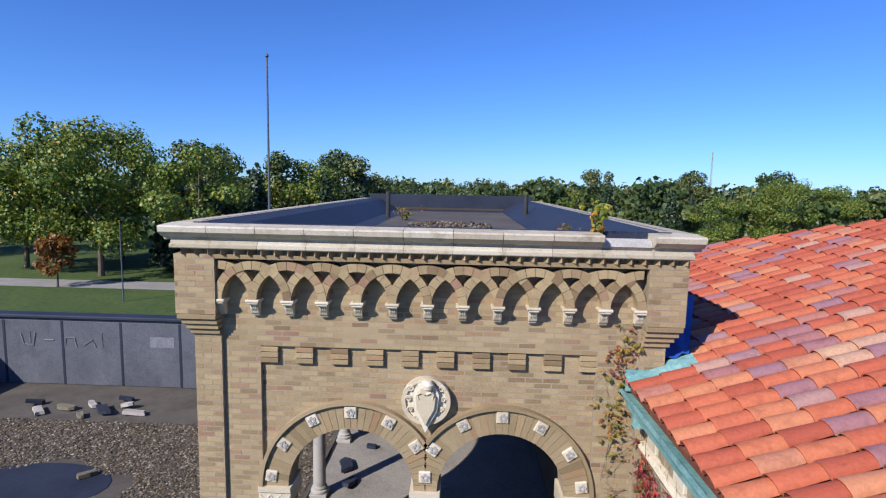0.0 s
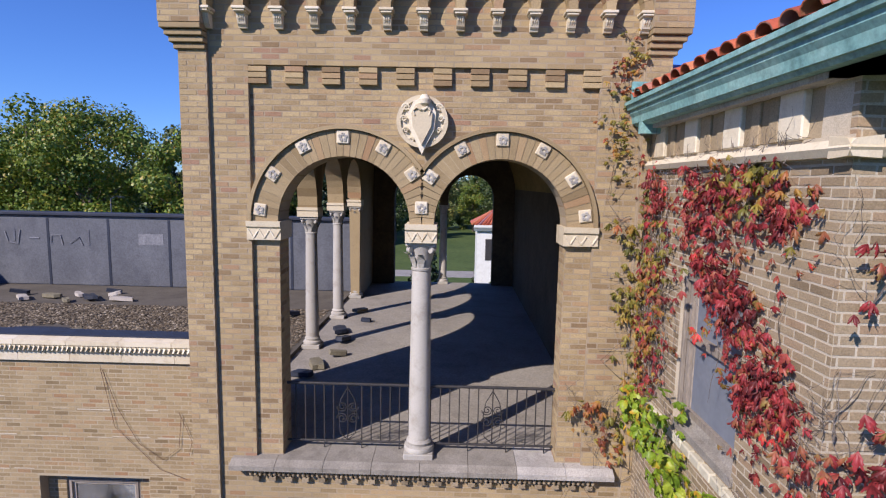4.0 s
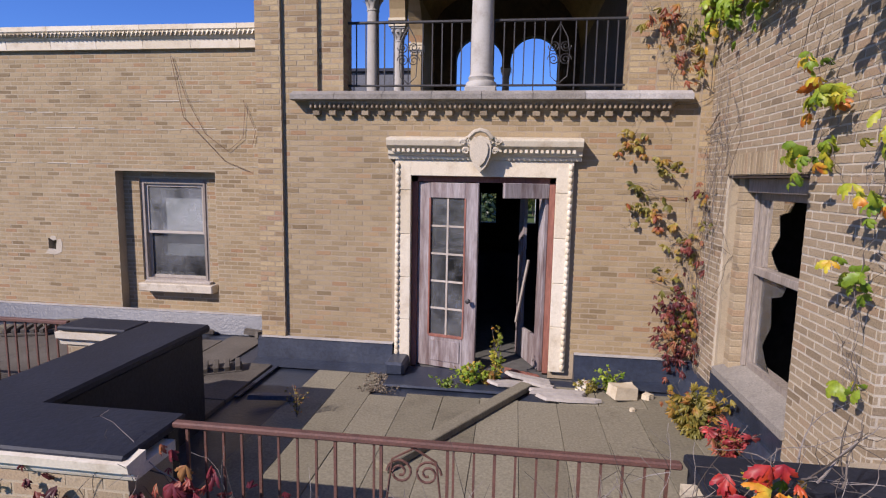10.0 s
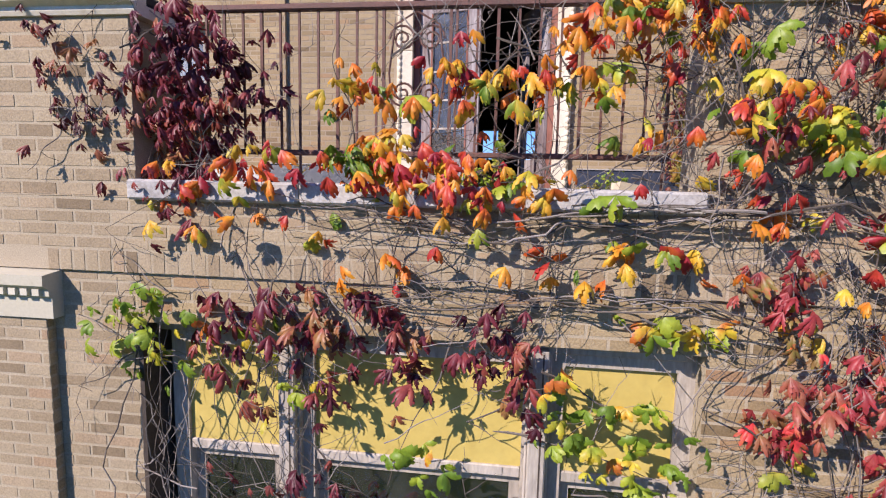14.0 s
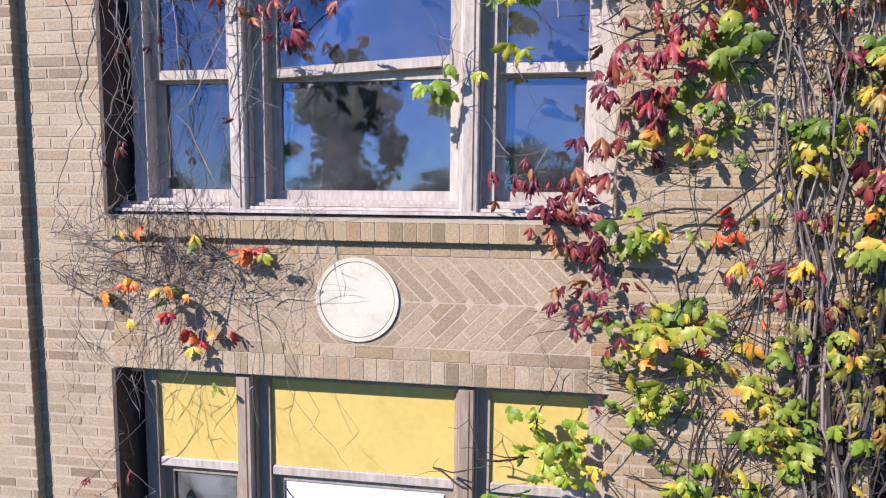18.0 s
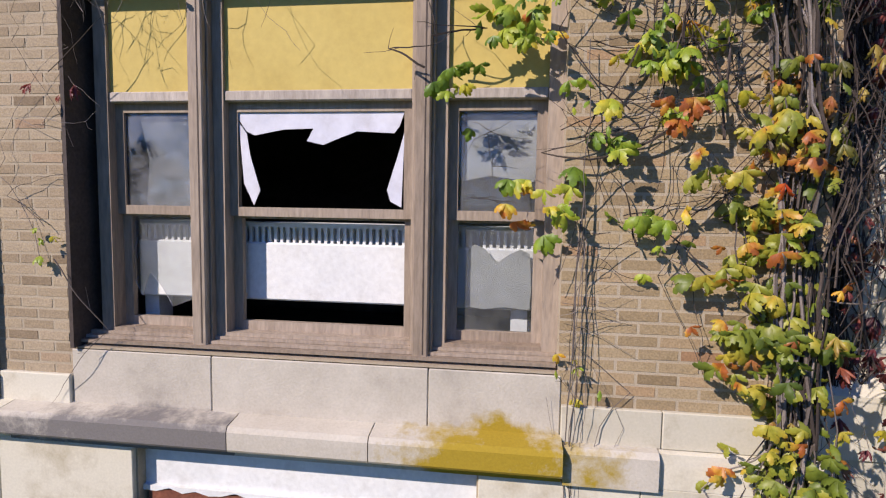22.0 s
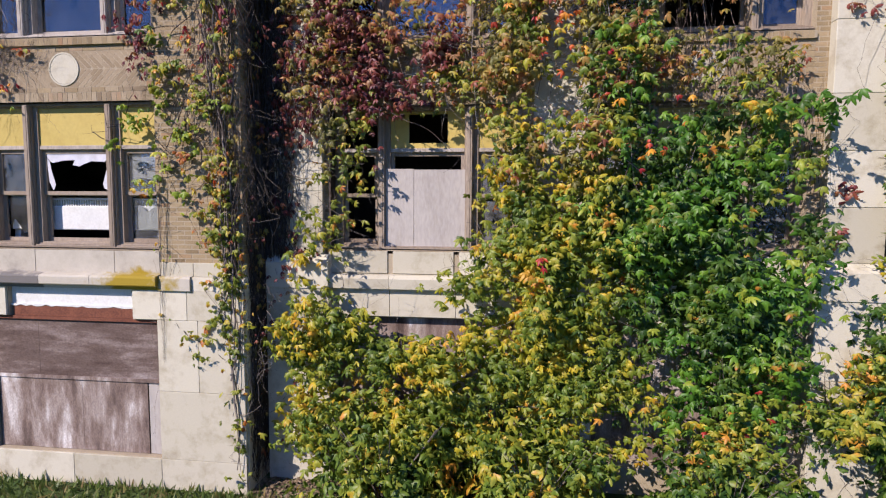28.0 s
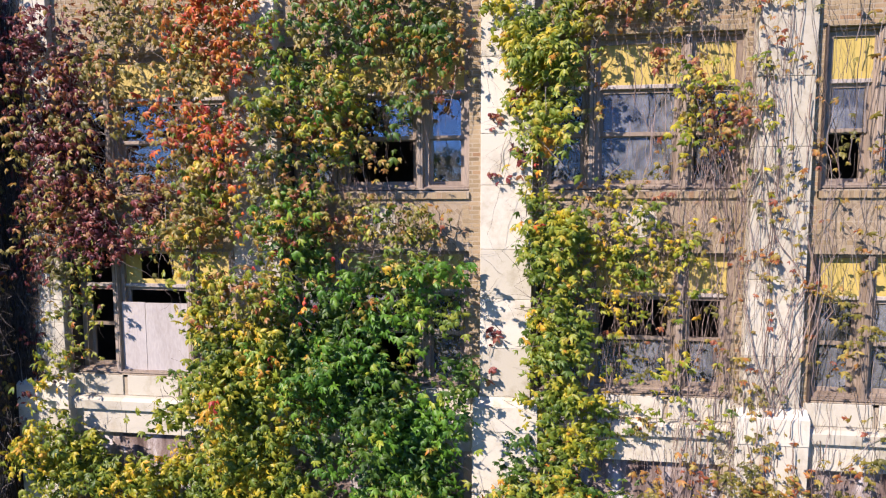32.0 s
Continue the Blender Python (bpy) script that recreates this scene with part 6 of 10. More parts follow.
part("backing", slab(Geo(), 2.24, 18.2, MY, MY + 0.35, GROUND - 0.4, 10.4, wins + low).box(2.0, 2.30, MY + 0.6, MY + 0.7, GROUND - 0.4, 10.2), MORTAR, front)
PIERS = (2.64, 6.50, 10.39, 14.17, 18.0)
for i, p in enumerate(PIERS):
    pd = 0.10 if i == 0 else 0.15
    prev = BAYS[i - 1] + 1.43 if i else 2.26
    nxt = BAYS[i] - 1.43 if i < 4 else 18.2
    brick_wall(front, BRICK, "x", MY, -1, prev, p - 0.38, 3.8, 10.1, keep=(9.8, 10.1, 4.0, 6.5, 60) if i == 2 else None, lift=0.0022)
    brick_wall(front, BRICK, "x", MY, -1, p + 0.38, nxt, 3.8, 10.1, lift=0.0022)
    rngp = random.Random(i)
    z = 3.9
    while z < 10.2:
        h = rngp.choice((0.75, 0.95, 1.1))
        part("pier_stone", Geo().soft_box(p - 0.38, p + 0.38, MY - pd, MY + 0.05, z + 0.002, z + h - 0.002, 0.006), STONE, front, "pale limestone pier block")
        z += h
    part("pier_base", Geo().sweep([(-MY, 3.40), (-MY + pd + 0.11, 3.40), (-MY + pd + 0.11, 3.78), (-MY + pd + 0.05, 3.84), (-MY + pd, 3.90), (-MY, 3.90)], p - 0.48, p + 0.48), STONE, front, "moulded pier base")
    for z0, z1 in ((0.0, 1.2), (1.2, 2.3), (2.3, 3.4)):
        part("pier_stone", Geo().soft_box(p - 0.49, p + 0.49, MY - pd - 0.09, MY + 0.05, z0 + 0.002, z1 - 0.002, 0.006), STONE, front, "pale limestone pier block")
for i, c in enumerate(BAYS):
    for k in range(3):
        a = c - 1.50 + k
        part("ledge_stone", Geo().sweep([(-MY - 0.1, 3.40), (-MY + 0.14, 3.40), (-MY + 0.15, 3.55), (-MY + 0.10, 3.60), (-MY - 0.1, 3.62)], a + 0.003, a + 0.997), STONE, front, "pale limestone ledge")
        part("band_stone", Geo().soft_box(a + 0.003, a + 0.997, MY - 0.05, MY + 0.1, 2.97, 3.40, 0.006), STONE, front, "pale limestone band")
        part("sill_stone", Geo().soft_box(a + 0.04, a + 0.96, MY - 0.02, MY + 0.1, 3.62, 3.955, 0.006), STONE, front, "pale limestone sill block")
    spandrel(c, MY)
    clear, dull, none, board = "clear", "dull", "none", "board"
    lo = [((none, none), (board, none), (dull, dull)), ((dull, dull), (dull, none), (dull, dull)), ((dull, dull), (none, dull), (none, dull)), ((dull, dull), (dull, dull), (none, dull))][i]
    hi = [((clear, clear), (clear, clear), (clear, clear)), ((clear, dull), (clear, none), (clear, clear)), ((dull, dull), (dull, dull), (dull, dull)), ((dull, none), (dull, dull), (dull, dull))][i]
    window_unit(c, MY, 3.97, dict(label=("triple timber window with grey boarding and a hole in its yellow panel" if i == 0 else "triple timber window with yellow panels, half hidden by creeper"),
                                  panels=(0, "hole", 1) if i == 0 else (1, 1, 1), glass=lo), name="window_bay", tall=2.14)
    window_unit(c, MY, 7.02, dict(label="triple timber window of the upper storey behind creeper", panels=(1, 1, 1), glass=hi), name="window_bay")
    brick_wall(front, BRICK, "x", MY, -1, c - 1.43, c + 1.43, 9.25, 10.6, lift=0.0022)
    part("boarding", Geo().box(c - 1.35, c + 1.35, MY + 0.1, MY + 0.14, 0.9, 2.95), PLY, front, "plywood boarding")
# plain rooms whose dimness is put into their wall colour
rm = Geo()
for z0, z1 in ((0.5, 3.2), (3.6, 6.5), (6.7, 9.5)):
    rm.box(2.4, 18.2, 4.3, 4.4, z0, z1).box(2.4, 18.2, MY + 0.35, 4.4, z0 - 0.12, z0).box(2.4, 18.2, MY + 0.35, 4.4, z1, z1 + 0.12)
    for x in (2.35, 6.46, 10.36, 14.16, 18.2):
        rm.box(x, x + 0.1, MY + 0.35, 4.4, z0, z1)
solid("wall_front_rooms", rm, ROOM_SHADE, "empty rooms behind the recessed front, room shade in their colour", "wall", "structure")

# hipped clay tile roof
EX, EY0, EZ, SL = 1.76, 0.36, 17.86, 0.345
troof = thing("roof_tiles", "hipped roof of weathered red and purple clay barrel tiles", "roof", kind="structure")
DEPTH = 12.5
half = DEPTH / 2
rg = Geo().add([(EX, EY0, EZ), (EX, EY0 + DEPTH, EZ), (EX + half, EY0 + half, EZ + half * SL), (18.5, EY0 + half, EZ + half * SL), (18.5, EY0, EZ), (18.5, EY0 + DEPTH, EZ),
                (EX, EY0, EZ - 0.06), (EX, EY0 + DEPTH, EZ - 0.06), (18.5, EY0 + DEPTH, EZ - 0.06), (18.5, EY0, EZ - 0.06)],
               [(0, 2, 1), (0, 4, 3, 2), (1, 2, 3, 5), (6, 7, 8, 9), (0, 1, 7, 6), (0, 6, 9, 4), (1, 5, 8, 7), (4, 9, 8, 5, 3)])
part("roof_deck", rg, RUST, troof, "dark clay under-tiles")


def tile_mesh(up):
    """A barrel tile, lying along x (up the slope) with its axis level."""
    q = Geo()
    n = 6
    for e, (s0, r) in enumerate(((0.0, 0.112), (0.44, 0.092))):
        for th in (0.0, 0.014):
            for k in range(n + 1):
                a = math.pi * k / n
                q.v.append((s0, (r - th) * math.cos(a), (r - th) * math.sin(a) * 0.72 + 0.012 * (1 - e)))
    m = n + 1
    for k in range(n):
        q.f += [(k, k + 1, 2 * m + k + 1, 2 * m + k), (m + k, 3 * m + k, 3 * m + k + 1, m + k + 1), (k, m + k, m + k + 1, k + 1)]
    return q


lean = math.atan(SL)
rng = random.Random(11)
shared_tile = tile_mesh(0).mesh("tile", TILE, smooth=True)
made = 0
joined = Geo()
for face in (0, 1):
    for row in range(18):
        s0 = row * 0.345
        col = 0
        while True:
            along = s0 + 0.10 + col * 0.245 - (s0 % 0.245)
            col += 1
            if along < s0 + 0.03:
                continue
            if along > min(DEPTH - s0, 9.5 if face == 0 else 6.0) - 0.05:
                break
            if face == 0:
                m = pose(EX + s0 - 0.03, EY0 + along, EZ + s0 * SL + 0.012) @ Matrix.Rotation(-lean, 4, "Y")
            else:
                m = pose(EX + along, EY0 + s0 - 0.03, EZ + s0 * SL + 0.012) @ Matrix.Rotation(math.pi / 2, 4, "Z") @ Matrix.Rotation(-lean, 4, "Y")
            m = m @ Matrix.Translation((rng.uniform(-0.015, 0.015), rng.uniform(-0.006, 0.006), rng.uniform(0, 0.008))) @ Matrix.Rotation(rng.uniform(-0.03, 0.03), 4, "Z")
            if face == 0 and along < 4.2 and made < 290:
                ob = under(new("tile", shared_tile), troof)
                ob.matrix_basis = m
                made += 1
            else:
                q = tile_mesh(0).moved(m)
                joined.add(q.v, q.f)
part("tiles", joined, TILE, troof, smooth=True, fix=False, kind="stuff")
for k in range(18):
    t = k * 0.36
    m = pose(EX + t, EY0 + t, EZ + t * SL + 0.05) @ Matrix.Rotation(math.pi / 4, 4, "Z") @ Matrix.Rotation(-math.atan(SL / math.sqrt(2)), 4, "Y") @ Matrix.Diagonal((1.25, 1.25, 1.3, 1))
    ob = under(new("hip_tile", shared_tile), troof)
    ob.matrix_basis = m
gut = thing("gutter", "green copper box gutter along the tiled eaves", "gutter", kind="structure")
pr = [(-EX - 0.10, EZ - 0.30), (-EX - 0.02, EZ - 0.30), (-EX, EZ - 0.27), (-EX + 0.02, EZ - 0.27), (-EX + 0.03, EZ - 0.20), (-EX + 0.055, EZ - 0.16), (-EX + 0.055, EZ - 0.13), (-EX + 0.085, EZ - 0.12), (-EX + 0.10, EZ - 0.075), (-EX + 0.12, EZ - 0.07), (-EX + 0.12, EZ - 0.03), (-EX + 0.095, EZ - 0.03), (-EX + 0.07, EZ - 0.09), (-EX - 0.10, EZ - 0.12)]
part("trough", Geo().sweep(pr, EY0 - 0.12, TY - 0.02, "y"), COPPER, gut)
part("trough", Geo().sweep([(d + EX - EY0, z) for d, z in pr], EX - 0.12, 18.0), COPPER, gut)
part("soffit", Geo().box(EX + 0.1, MX + 0.1, EY0, TY, EZ - 0.34, EZ - 0.30).box(EX + 0.1, 18, EY0 + 0.1, UY + 0.1, EZ - 0.34, EZ - 0.30), GREYSTONE, gut)
part("strap", Geo().box(EX - 0.02, EX + 0.3, TY - 0.35, TY - 0.25, EZ - 0.4, EZ - 0.2), COPPER, gut)
fl = thing("roof_flashing", "pale turquoise copper flashing where the tiles meet the tower", "flashing", kind="structure")
part("sheet", Geo().add([(1.70, TY - 0.30, 17.92), (2.5, TY - 0.25, 18.18), (2.5, TY + 0.05, 18.25), (1.70, TY + 0.02, 18.0)], [(0, 1, 2, 3)]), COPPER, fl)
part("upstand", Geo().box(1.70, 2.16, TY - 0.075, TY - 0.05, 17.80, 18.06), COPPER, fl)
tarp = Geo()
for k in range(81):
    u, w_ = k % 9 / 8, k // 9 / 8
    tarp.v.append((TX1 + 0.012 + u * (0.30 + 0.75 * w_), TY + 0.03 + w_ * 1.7 + 0.02 * math.sin(u * 9), 18.16 + 0.10 * u + 0.42 * w_ - 0.03 * u * w_ + 0.018 * math.sin(u * 11 + w_ * 7)))
for k in range(64):
    q = k // 8 * 9 + k % 8
    tarp.f.append((q, q + 1, q + 10, q + 9))
part("valley", tarp, BLUE_SHEET, fl, "bright blue waterproof sheet in the roof valley", smooth=True)

# ---- site ----
solid("ground", Geo().add([(-2500, -2500, GROUND), (2500, -2500, GROUND), (2500, 4000, GROUND), (-2500, 4000, GROUND)], [(0, 1, 2, 3)]), GRASS, "wide mown lawn under trees", "ground", "structure")
solid("road", Geo().box(-160, 40, 92, 99, GROUND, GROUND + 0.03), ASPHALT, "pale asphalt road across the lawn", "road", "structure")


def arrays_mesh(name, verts, tris, mat):
    """A mesh of triangles from arrays."""
    me = bpy.data.meshes.new(name)
    me.vertices.add(len(verts))
    me.vertices.foreach_set("co", np.asarray(verts, np.float32).ravel())
    me.loops.add(3 * len(tris))
    me.loops.foreach_set("vertex_index", np.asarray(tris, np.int32).ravel())
    me.polygons.add(len(tris))
    me.polygons.foreach_set("loop_start", np.arange(0, 3 * len(tris), 3, dtype=np.int32))
    me.materials.append(mat)
    me.update(calc_edges=True)
    return me


def scatter(tv, tt, pos, nrm, tip, size):
    """Copies of a small template (across, along, out) laid at places, as arrays of vertices and triangles."""
    n = nrm / np.linalg.norm(nrm, axis=1)[:, None]
    t = tip - (tip * n).sum(1)[:, None] * n
    t /= np.linalg.norm(t, axis=1)[:, None] + 1e-9
    b = np.cross(t, n)
    v = pos[:, None] + size[:, None, None] * (tv[None, :, :1] * b[:, None] + tv[None, :, 1:2] * t[:, None] + tv[None, :, 2:] * n[:, None])
    f = tt[None] + (np.arange(len(pos)) * len(tv))[:, None, None]
    return v.reshape(-1, 3), f.reshape(-1, 3)


CLUMP_V = np.array([(0, -0.5, 0), (0.5, -0.1, 0.12), (0.3, 0.5, -0.05), (-0.32, 0.45, 0.1), (-0.5, -0.15, -0.1)], float)
CLUMP_T = np.array([(0, 1, 2), (0, 2, 3), (0, 3, 4)])
GREEN_TREE = leaf_mat("tree_leaves", [(0.0, (0.055, 0.11, 0.018)), (0.4, (0.12, 0.20, 0.028)), (0.75, (0.21, 0.27, 0.038)), (0.93, (0.34, 0.33, 0.05)), (1.0, (0.44, 0.26, 0.05))], 0.25)
DARK_TREE = leaf_mat("conifer_needles", [(0.0, (0.014, 0.032, 0.012)), (0.6, (0.03, 0.058, 0.02)), (1.0, (0.05, 0.075, 0.025))], 0.1)
WOODS_LEAF = leaf_mat("far_woods_leaves", [(0.0, (0.030, 0.062, 0.020)), (0.45, (0.065, 0.105, 0.030)), (0.8, (0.115, 0.15, 0.040)), (1.0, (0.22, 0.20, 0.05))], 0.2, spot=0.06)
ORANGE_TREE = leaf_mat("autumn_leaves", [(0.0, (0.16, 0.07, 0.012)), (0.5, (0.30, 0.10, 0.015)), (1.0, (0.14, 0.12, 0.025))], 0.25)


def crown_arrays(rs, h, r, n, size, conifer=False, low=0.25):
    """Leaf clumps over the lobes of a crown."""
    lobes = []
    if conifer:
        for k in range(14):
            z = h * (0.1 + 0.9 * k / 14)
            lobes.append((rs.uniform(-0.2, 0.2), rs.uniform(-0.2, 0.2), z, r * (1 - k / 14.5) * rs.uniform(0.8, 1.1), h * 0.06))
    else:
        for k in range(26):
            a, q = rs.uniform(0, 6.28), r * math.sqrt(rs.uniform(0, 1)) * 0.78
            zz = rs.uniform(low, 0.9)
            q *= 1.15 - 0.75 * abs(zz - 0.5)
            lobes.append((q * math.cos(a), q * math.sin(a), h * zz, r * rs.uniform(0.22, 0.42), h * rs.uniform(0.06, 0.13)))
        lobes.append((0, 0, h * 0.9, r * 0.3, h * 0.1))
    lob = np.array(lobes)
    pick = rs.choice(len(lob), n, p=lob[:, 3] ** 2 / (lob[:, 3] ** 2).sum())
    d = rs.normal(size=(n, 3))
    d /= np.linalg.norm(d, axis=1)[:, None]
    rad = rs.uniform(0.55, 1.08, n)[:, None]
    pos = lob[pick, :3] + d * rad * np.stack([lob[pick, 3], lob[pick, 3], lob[pick, 4]], 1)
    nrm = d + rs.normal(size=(n, 3)) * 0.5 + np.array([0, 0, 0.3])
    return scatter(CLUMP_V, CLUMP_T, pos, nrm, rs.normal(size=(n, 3)) + np.array([0, 0, -0.6]), size * rs.uniform(0.6, 1.3, n))


def tree(name, x, y, h, r, mat, seed, label, n=3000, size=0.75, conifer=False, low=0.25):
    rs = np.random.RandomState(seed)
    t = thing(name, label, "tree", "trees on the lawn", at=(x, y, GROUND))
    tr = Geo().tube([(0, 0, 0), (0.1, 0.05, h * 0.2), (0.0, 0.2, h * 0.45), (0.2, 0.1, h * 0.8)], 0.02 * h, 8, 0.004 * h)
    for k in range(0 if conifer else 7):
        a = k * 0.9 + rs.uniform(0, 0.5)
        z = h * rs.uniform(0.22, 0.5)
        tr.tube([(0, 0, z), (0.3 * r * math.cos(a), 0.3 * r * math.sin(a), z + 0.1 * h), (0.7 * r * math.cos(a), 0.7 * r * math.sin(a), z + 0.22 * h)], 0.008 * h, 5, 0.002 * h)
    tk = part("trunk", tr, BARK, t)
    tk.matrix_parent_inverse = Matrix.Identity(4)
    v, f = crown_arrays(rs, h, r, n, size, conifer, low)
    cr_ = new("crown", arrays_mesh("crown", v, f, mat))
    cr_.parent = t
    return t


LT = "broad green tree with a few yellowing leaves on the lawn"
ta = tree("tree", -73, 104, 32, 13, GREEN_TREE, 1, LT, n=11000, size=0.5)
tb = tree("tree", -52, 103, 27, 10, GREEN_TREE, 2, LT, n=9500, size=0.5)
tc = tree("tree", -95, 112, 28, 12, GREEN_TREE, 3, LT, n=10500, size=0.5)
for src, x, y, turn, sc in ((ta, -118, 128, 2.0, 1.0), (tb, -62, 135, 1.1, 1.08), (tc, -38, 132, 4.0, 0.9), (tb, -84, 128, 3.0, 1.15), (tb, -88, 108, 5.0, 1.22), (ta, -22, 170, 0.7, 0.6), (tc, 6, 185, 2.2, 0.6), (tb, 34, 190, 5.0, 0.8), (ta, 95, 165, 4.4, 0.75), (tc, 120, 175, 1.7, 0.8), (tb, 70, 150, 2.7, 0.7), (tb, 140, 150, 0.2, 0.8), (ta, 175, 190, 0.9, 0.85), (tc, -140, 118, 0.4, 1.1)):
    copy_thing(src, Matrix.Translation((x, y, GROUND)) @ Matrix.Rotation(turn, 4, "Z") @ Matrix.Scale(sc, 4))
LD = "tall dark green tree at the back of the lawn"
td = tree("tree", -44, 128, 27, 8, WOODS_LEAF, 31, LD, n=6500, size=0.6, low=0.12)
for x, y, turn, sc in ((-30, 138, 1.2, 1.0), (-57, 124, 2.4, 0.98), (-17, 150, 3.3, 0.72), (-36, 152, 0.4, 1.08), (-4, 168, 4.1, 0.70), (-70, 140, 5.2, 1.12), (12, 178, 2.0, 0.72), (28, 200, 0.9, 0.85), (-26, 160, 5.0, 0.85), (50, 205, 3.6, 1.0), (108, 190, 1.4, 1.0), (84, 200, 2.9, 1.0)):
    copy_thing(td, Matrix.Translation((x, y, GROUND)) @ Matrix.Rotation(turn, 4, "Z") @ Matrix.Scale(sc, 4))
LC = "tall dark conifer at the edge of the lawn"
ca = tree("conifer_tree", -46, 118, 25, 6, DARK_TREE, 7, LC, n=4200, size=0.8, conifer=True)
for x, y, sc in ((-62, 113, 1.0), (-32, 124, 0.95), (-27, 140, 1.05), (3.5, 62, 0.42), (-3.2, 55, 0.5), (43, 160, 0.9), (58, 150, 0.8)):
    copy_thing(ca, Matrix.Translation((x, y, GROUND)) @ Matrix.Rotation(x, 4, "Z") @ Matrix.Scale(sc, 4))
tree("autumn_tree", -73, 92, 10, 3.6, ORANGE_TREE, 9, "small orange autumn tree beside the road", n=1500, size=0.5)
tree("tree", 3.4, 36, 9.5, 2.6, GREEN_TREE, 12, "leafy green tree seen through the far arches", n=1600, size=0.45)

# trees behind the camera, mirrored in the upper windows
tree("tree", -13, -40, 19, 4.6, GREEN_TREE, 21, "broad green tree facing the front", n=3200, size=0.6)
copy_thing(tb, Matrix.Translation((14, -60, GROUND)) @ Matrix.Scale(0.42, 4))
copy_thing(ta, Matrix.Translation((34, -70, GROUND)) @ Matrix.Scale(0.45, 4))
# row added out of view to screen low sky light; mirrored too
for k, x in enumerate(range(-76, 80, 13)):
    copy_thing((ta, tb, tc)[k % 3], Matrix.Translation((x, -66 - 9 * (k % 2), GROUND)) @ Matrix.Rotation(k * 1.3, 4, "Z") @ Matrix.Scale(0.36 + 0.05 * (k % 4), 4))

# woods to the horizon
rs = np.random.RandomState(5)
vv, ff, k0 = [], [], 0
for i in range(520):
    d = 190 + 1300 * rs.uniform() ** 1.6
    a = rs.uniform(-0.95, 0.95)
    x, y = d * math.sin(a), d * math.cos(a)
    h = rs.uniform(16, 25) * (1 + 0.15 * (d > 600))
    v, f = crown_arrays(rs, h, h * 0.42, 330 if d < 500 else 120, 1.7 if d < 500 else 3.2, low=0.1)
    vv.append(v + np.array([x, y, GROUND]))
    ff.append(f + k0)
    k0 += len(v)
woods = new("woods", arrays_mesh("woods", np.concatenate(vv), np.concatenate(ff), WOODS_LEAF))
tagged(woods, "far green woods reaching to the horizon", "woods", kind="stuff")

fp = thing("flagpole", "tall bare grey metal flagpole with a ball on top", "flagpole", at=(-13.9, 36, GROUND))
part("pole", Geo().lathe([(0.12, GROUND), (0.11, 12), (0.06, 28.6)], -13.9, 36, 10), MEMBRANE_OLD, fp)
part("ball", Geo().lathe([(0.02, 28.6), (0.12, 28.7), (0.12, 28.82), (0.02, 28.9)], -13.9, 36, 10), MEMBRANE_OLD, fp)
sl = thing("street_lamp", "slim grey street lamp pole beside the road", "street lamp", at=(-54.5, 82, GROUND))
part("pole", Geo().tube([(-54.5, 82, GROUND), (-54.5, 82, 13.5)], 0.12, 8, 0.08), MEMBRANE_OLD, sl)
part("arm", Geo().tube([(-54.5, 82, 13.4), (-54.5, 83.2, 13.8), (-54.5, 84.4, 13.7)], 0.06, 6), MEMBRANE_OLD, sl)
part("lamp_head", Geo().soft_box(-54.7, -54.3, 84.2, 85.0, 13.55, 13.75, 0.05), MEMBRANE_OLD, sl)
mast = Geo()
for k in range(3):
    a = 2.1 * k
    mast.tube([(405 + 2 * math.cos(a), 900 + 2 * math.sin(a), GROUND), (405 + 0.6 * math.cos(a), 900 + 0.6 * math.sin(a), 82)], 0.28, 4)
for k in range(26):
    z = 4 + k * 3
    w = 2 - 1.4 * z / 82
    for j in range(3):
        mast.tube([(405 + w * math.cos(2.1 * j), 900 + w * math.sin(2.1 * j), z), (405 + w * math.cos(2.1 * j + 2.1), 900 + w * math.sin(2.1 * j + 2.1), z + 3)], 0.14, 3)
solid("radio_mast", mast, GREYSTONE, "distant grey lattice radio mast above the woods", "mast")

# pavilion seen through the far arches
pv = thing("pavilion", "white stucco pavilion with a red tiled hip roof", "building", at=(3.4, 44, GROUND))
part("wall", Geo().box(1.6, 5.6, 43, 47, GROUND, 13.3), WHITE, pv)
part("cornice", Geo().sweep([(-42.9, 13.0), (-42.75, 13.0), (-42.5, 13.3), (-42.5, 13.5), (-42.9, 13.5)], 1.3, 5.9), WHITE, pv)
part("window", Geo().box(2.3, 3.0, 42.96, 43.0, 10.5, 12.3), BLACK_IRON, pv)
part("roof", Geo().add([(1.1, 42.5, 13.5), (6.1, 42.5, 13.5), (6.1, 47.5, 13.5), (1.1, 47.5, 13.5), (3.6, 45, 15.0)], [(0, 1, 4), (1, 2, 4), (2, 3, 4), (3, 0, 4), (3, 2, 1, 0)]), TILE, pv)
for k in range(17):
    part("tile_row", Geo().tube([(1.15 + k * 0.3, 42.48, 13.56), (3.6 + (1.15 + k * 0.3 - 3.6) * 0.35, 44.1, 14.55)], 0.1, 6), TILE, pv)
# tiled block beyond the left roof
lb = thing("roof_block", "dark brick block with a red tiled roof beyond the gravel roof", "building", at=(-20, 12.5, 13.4))
part("wall", Geo().box(-24, -16.9, 10.4, 14.6, 13.1, 15.5), BRICK, lb)
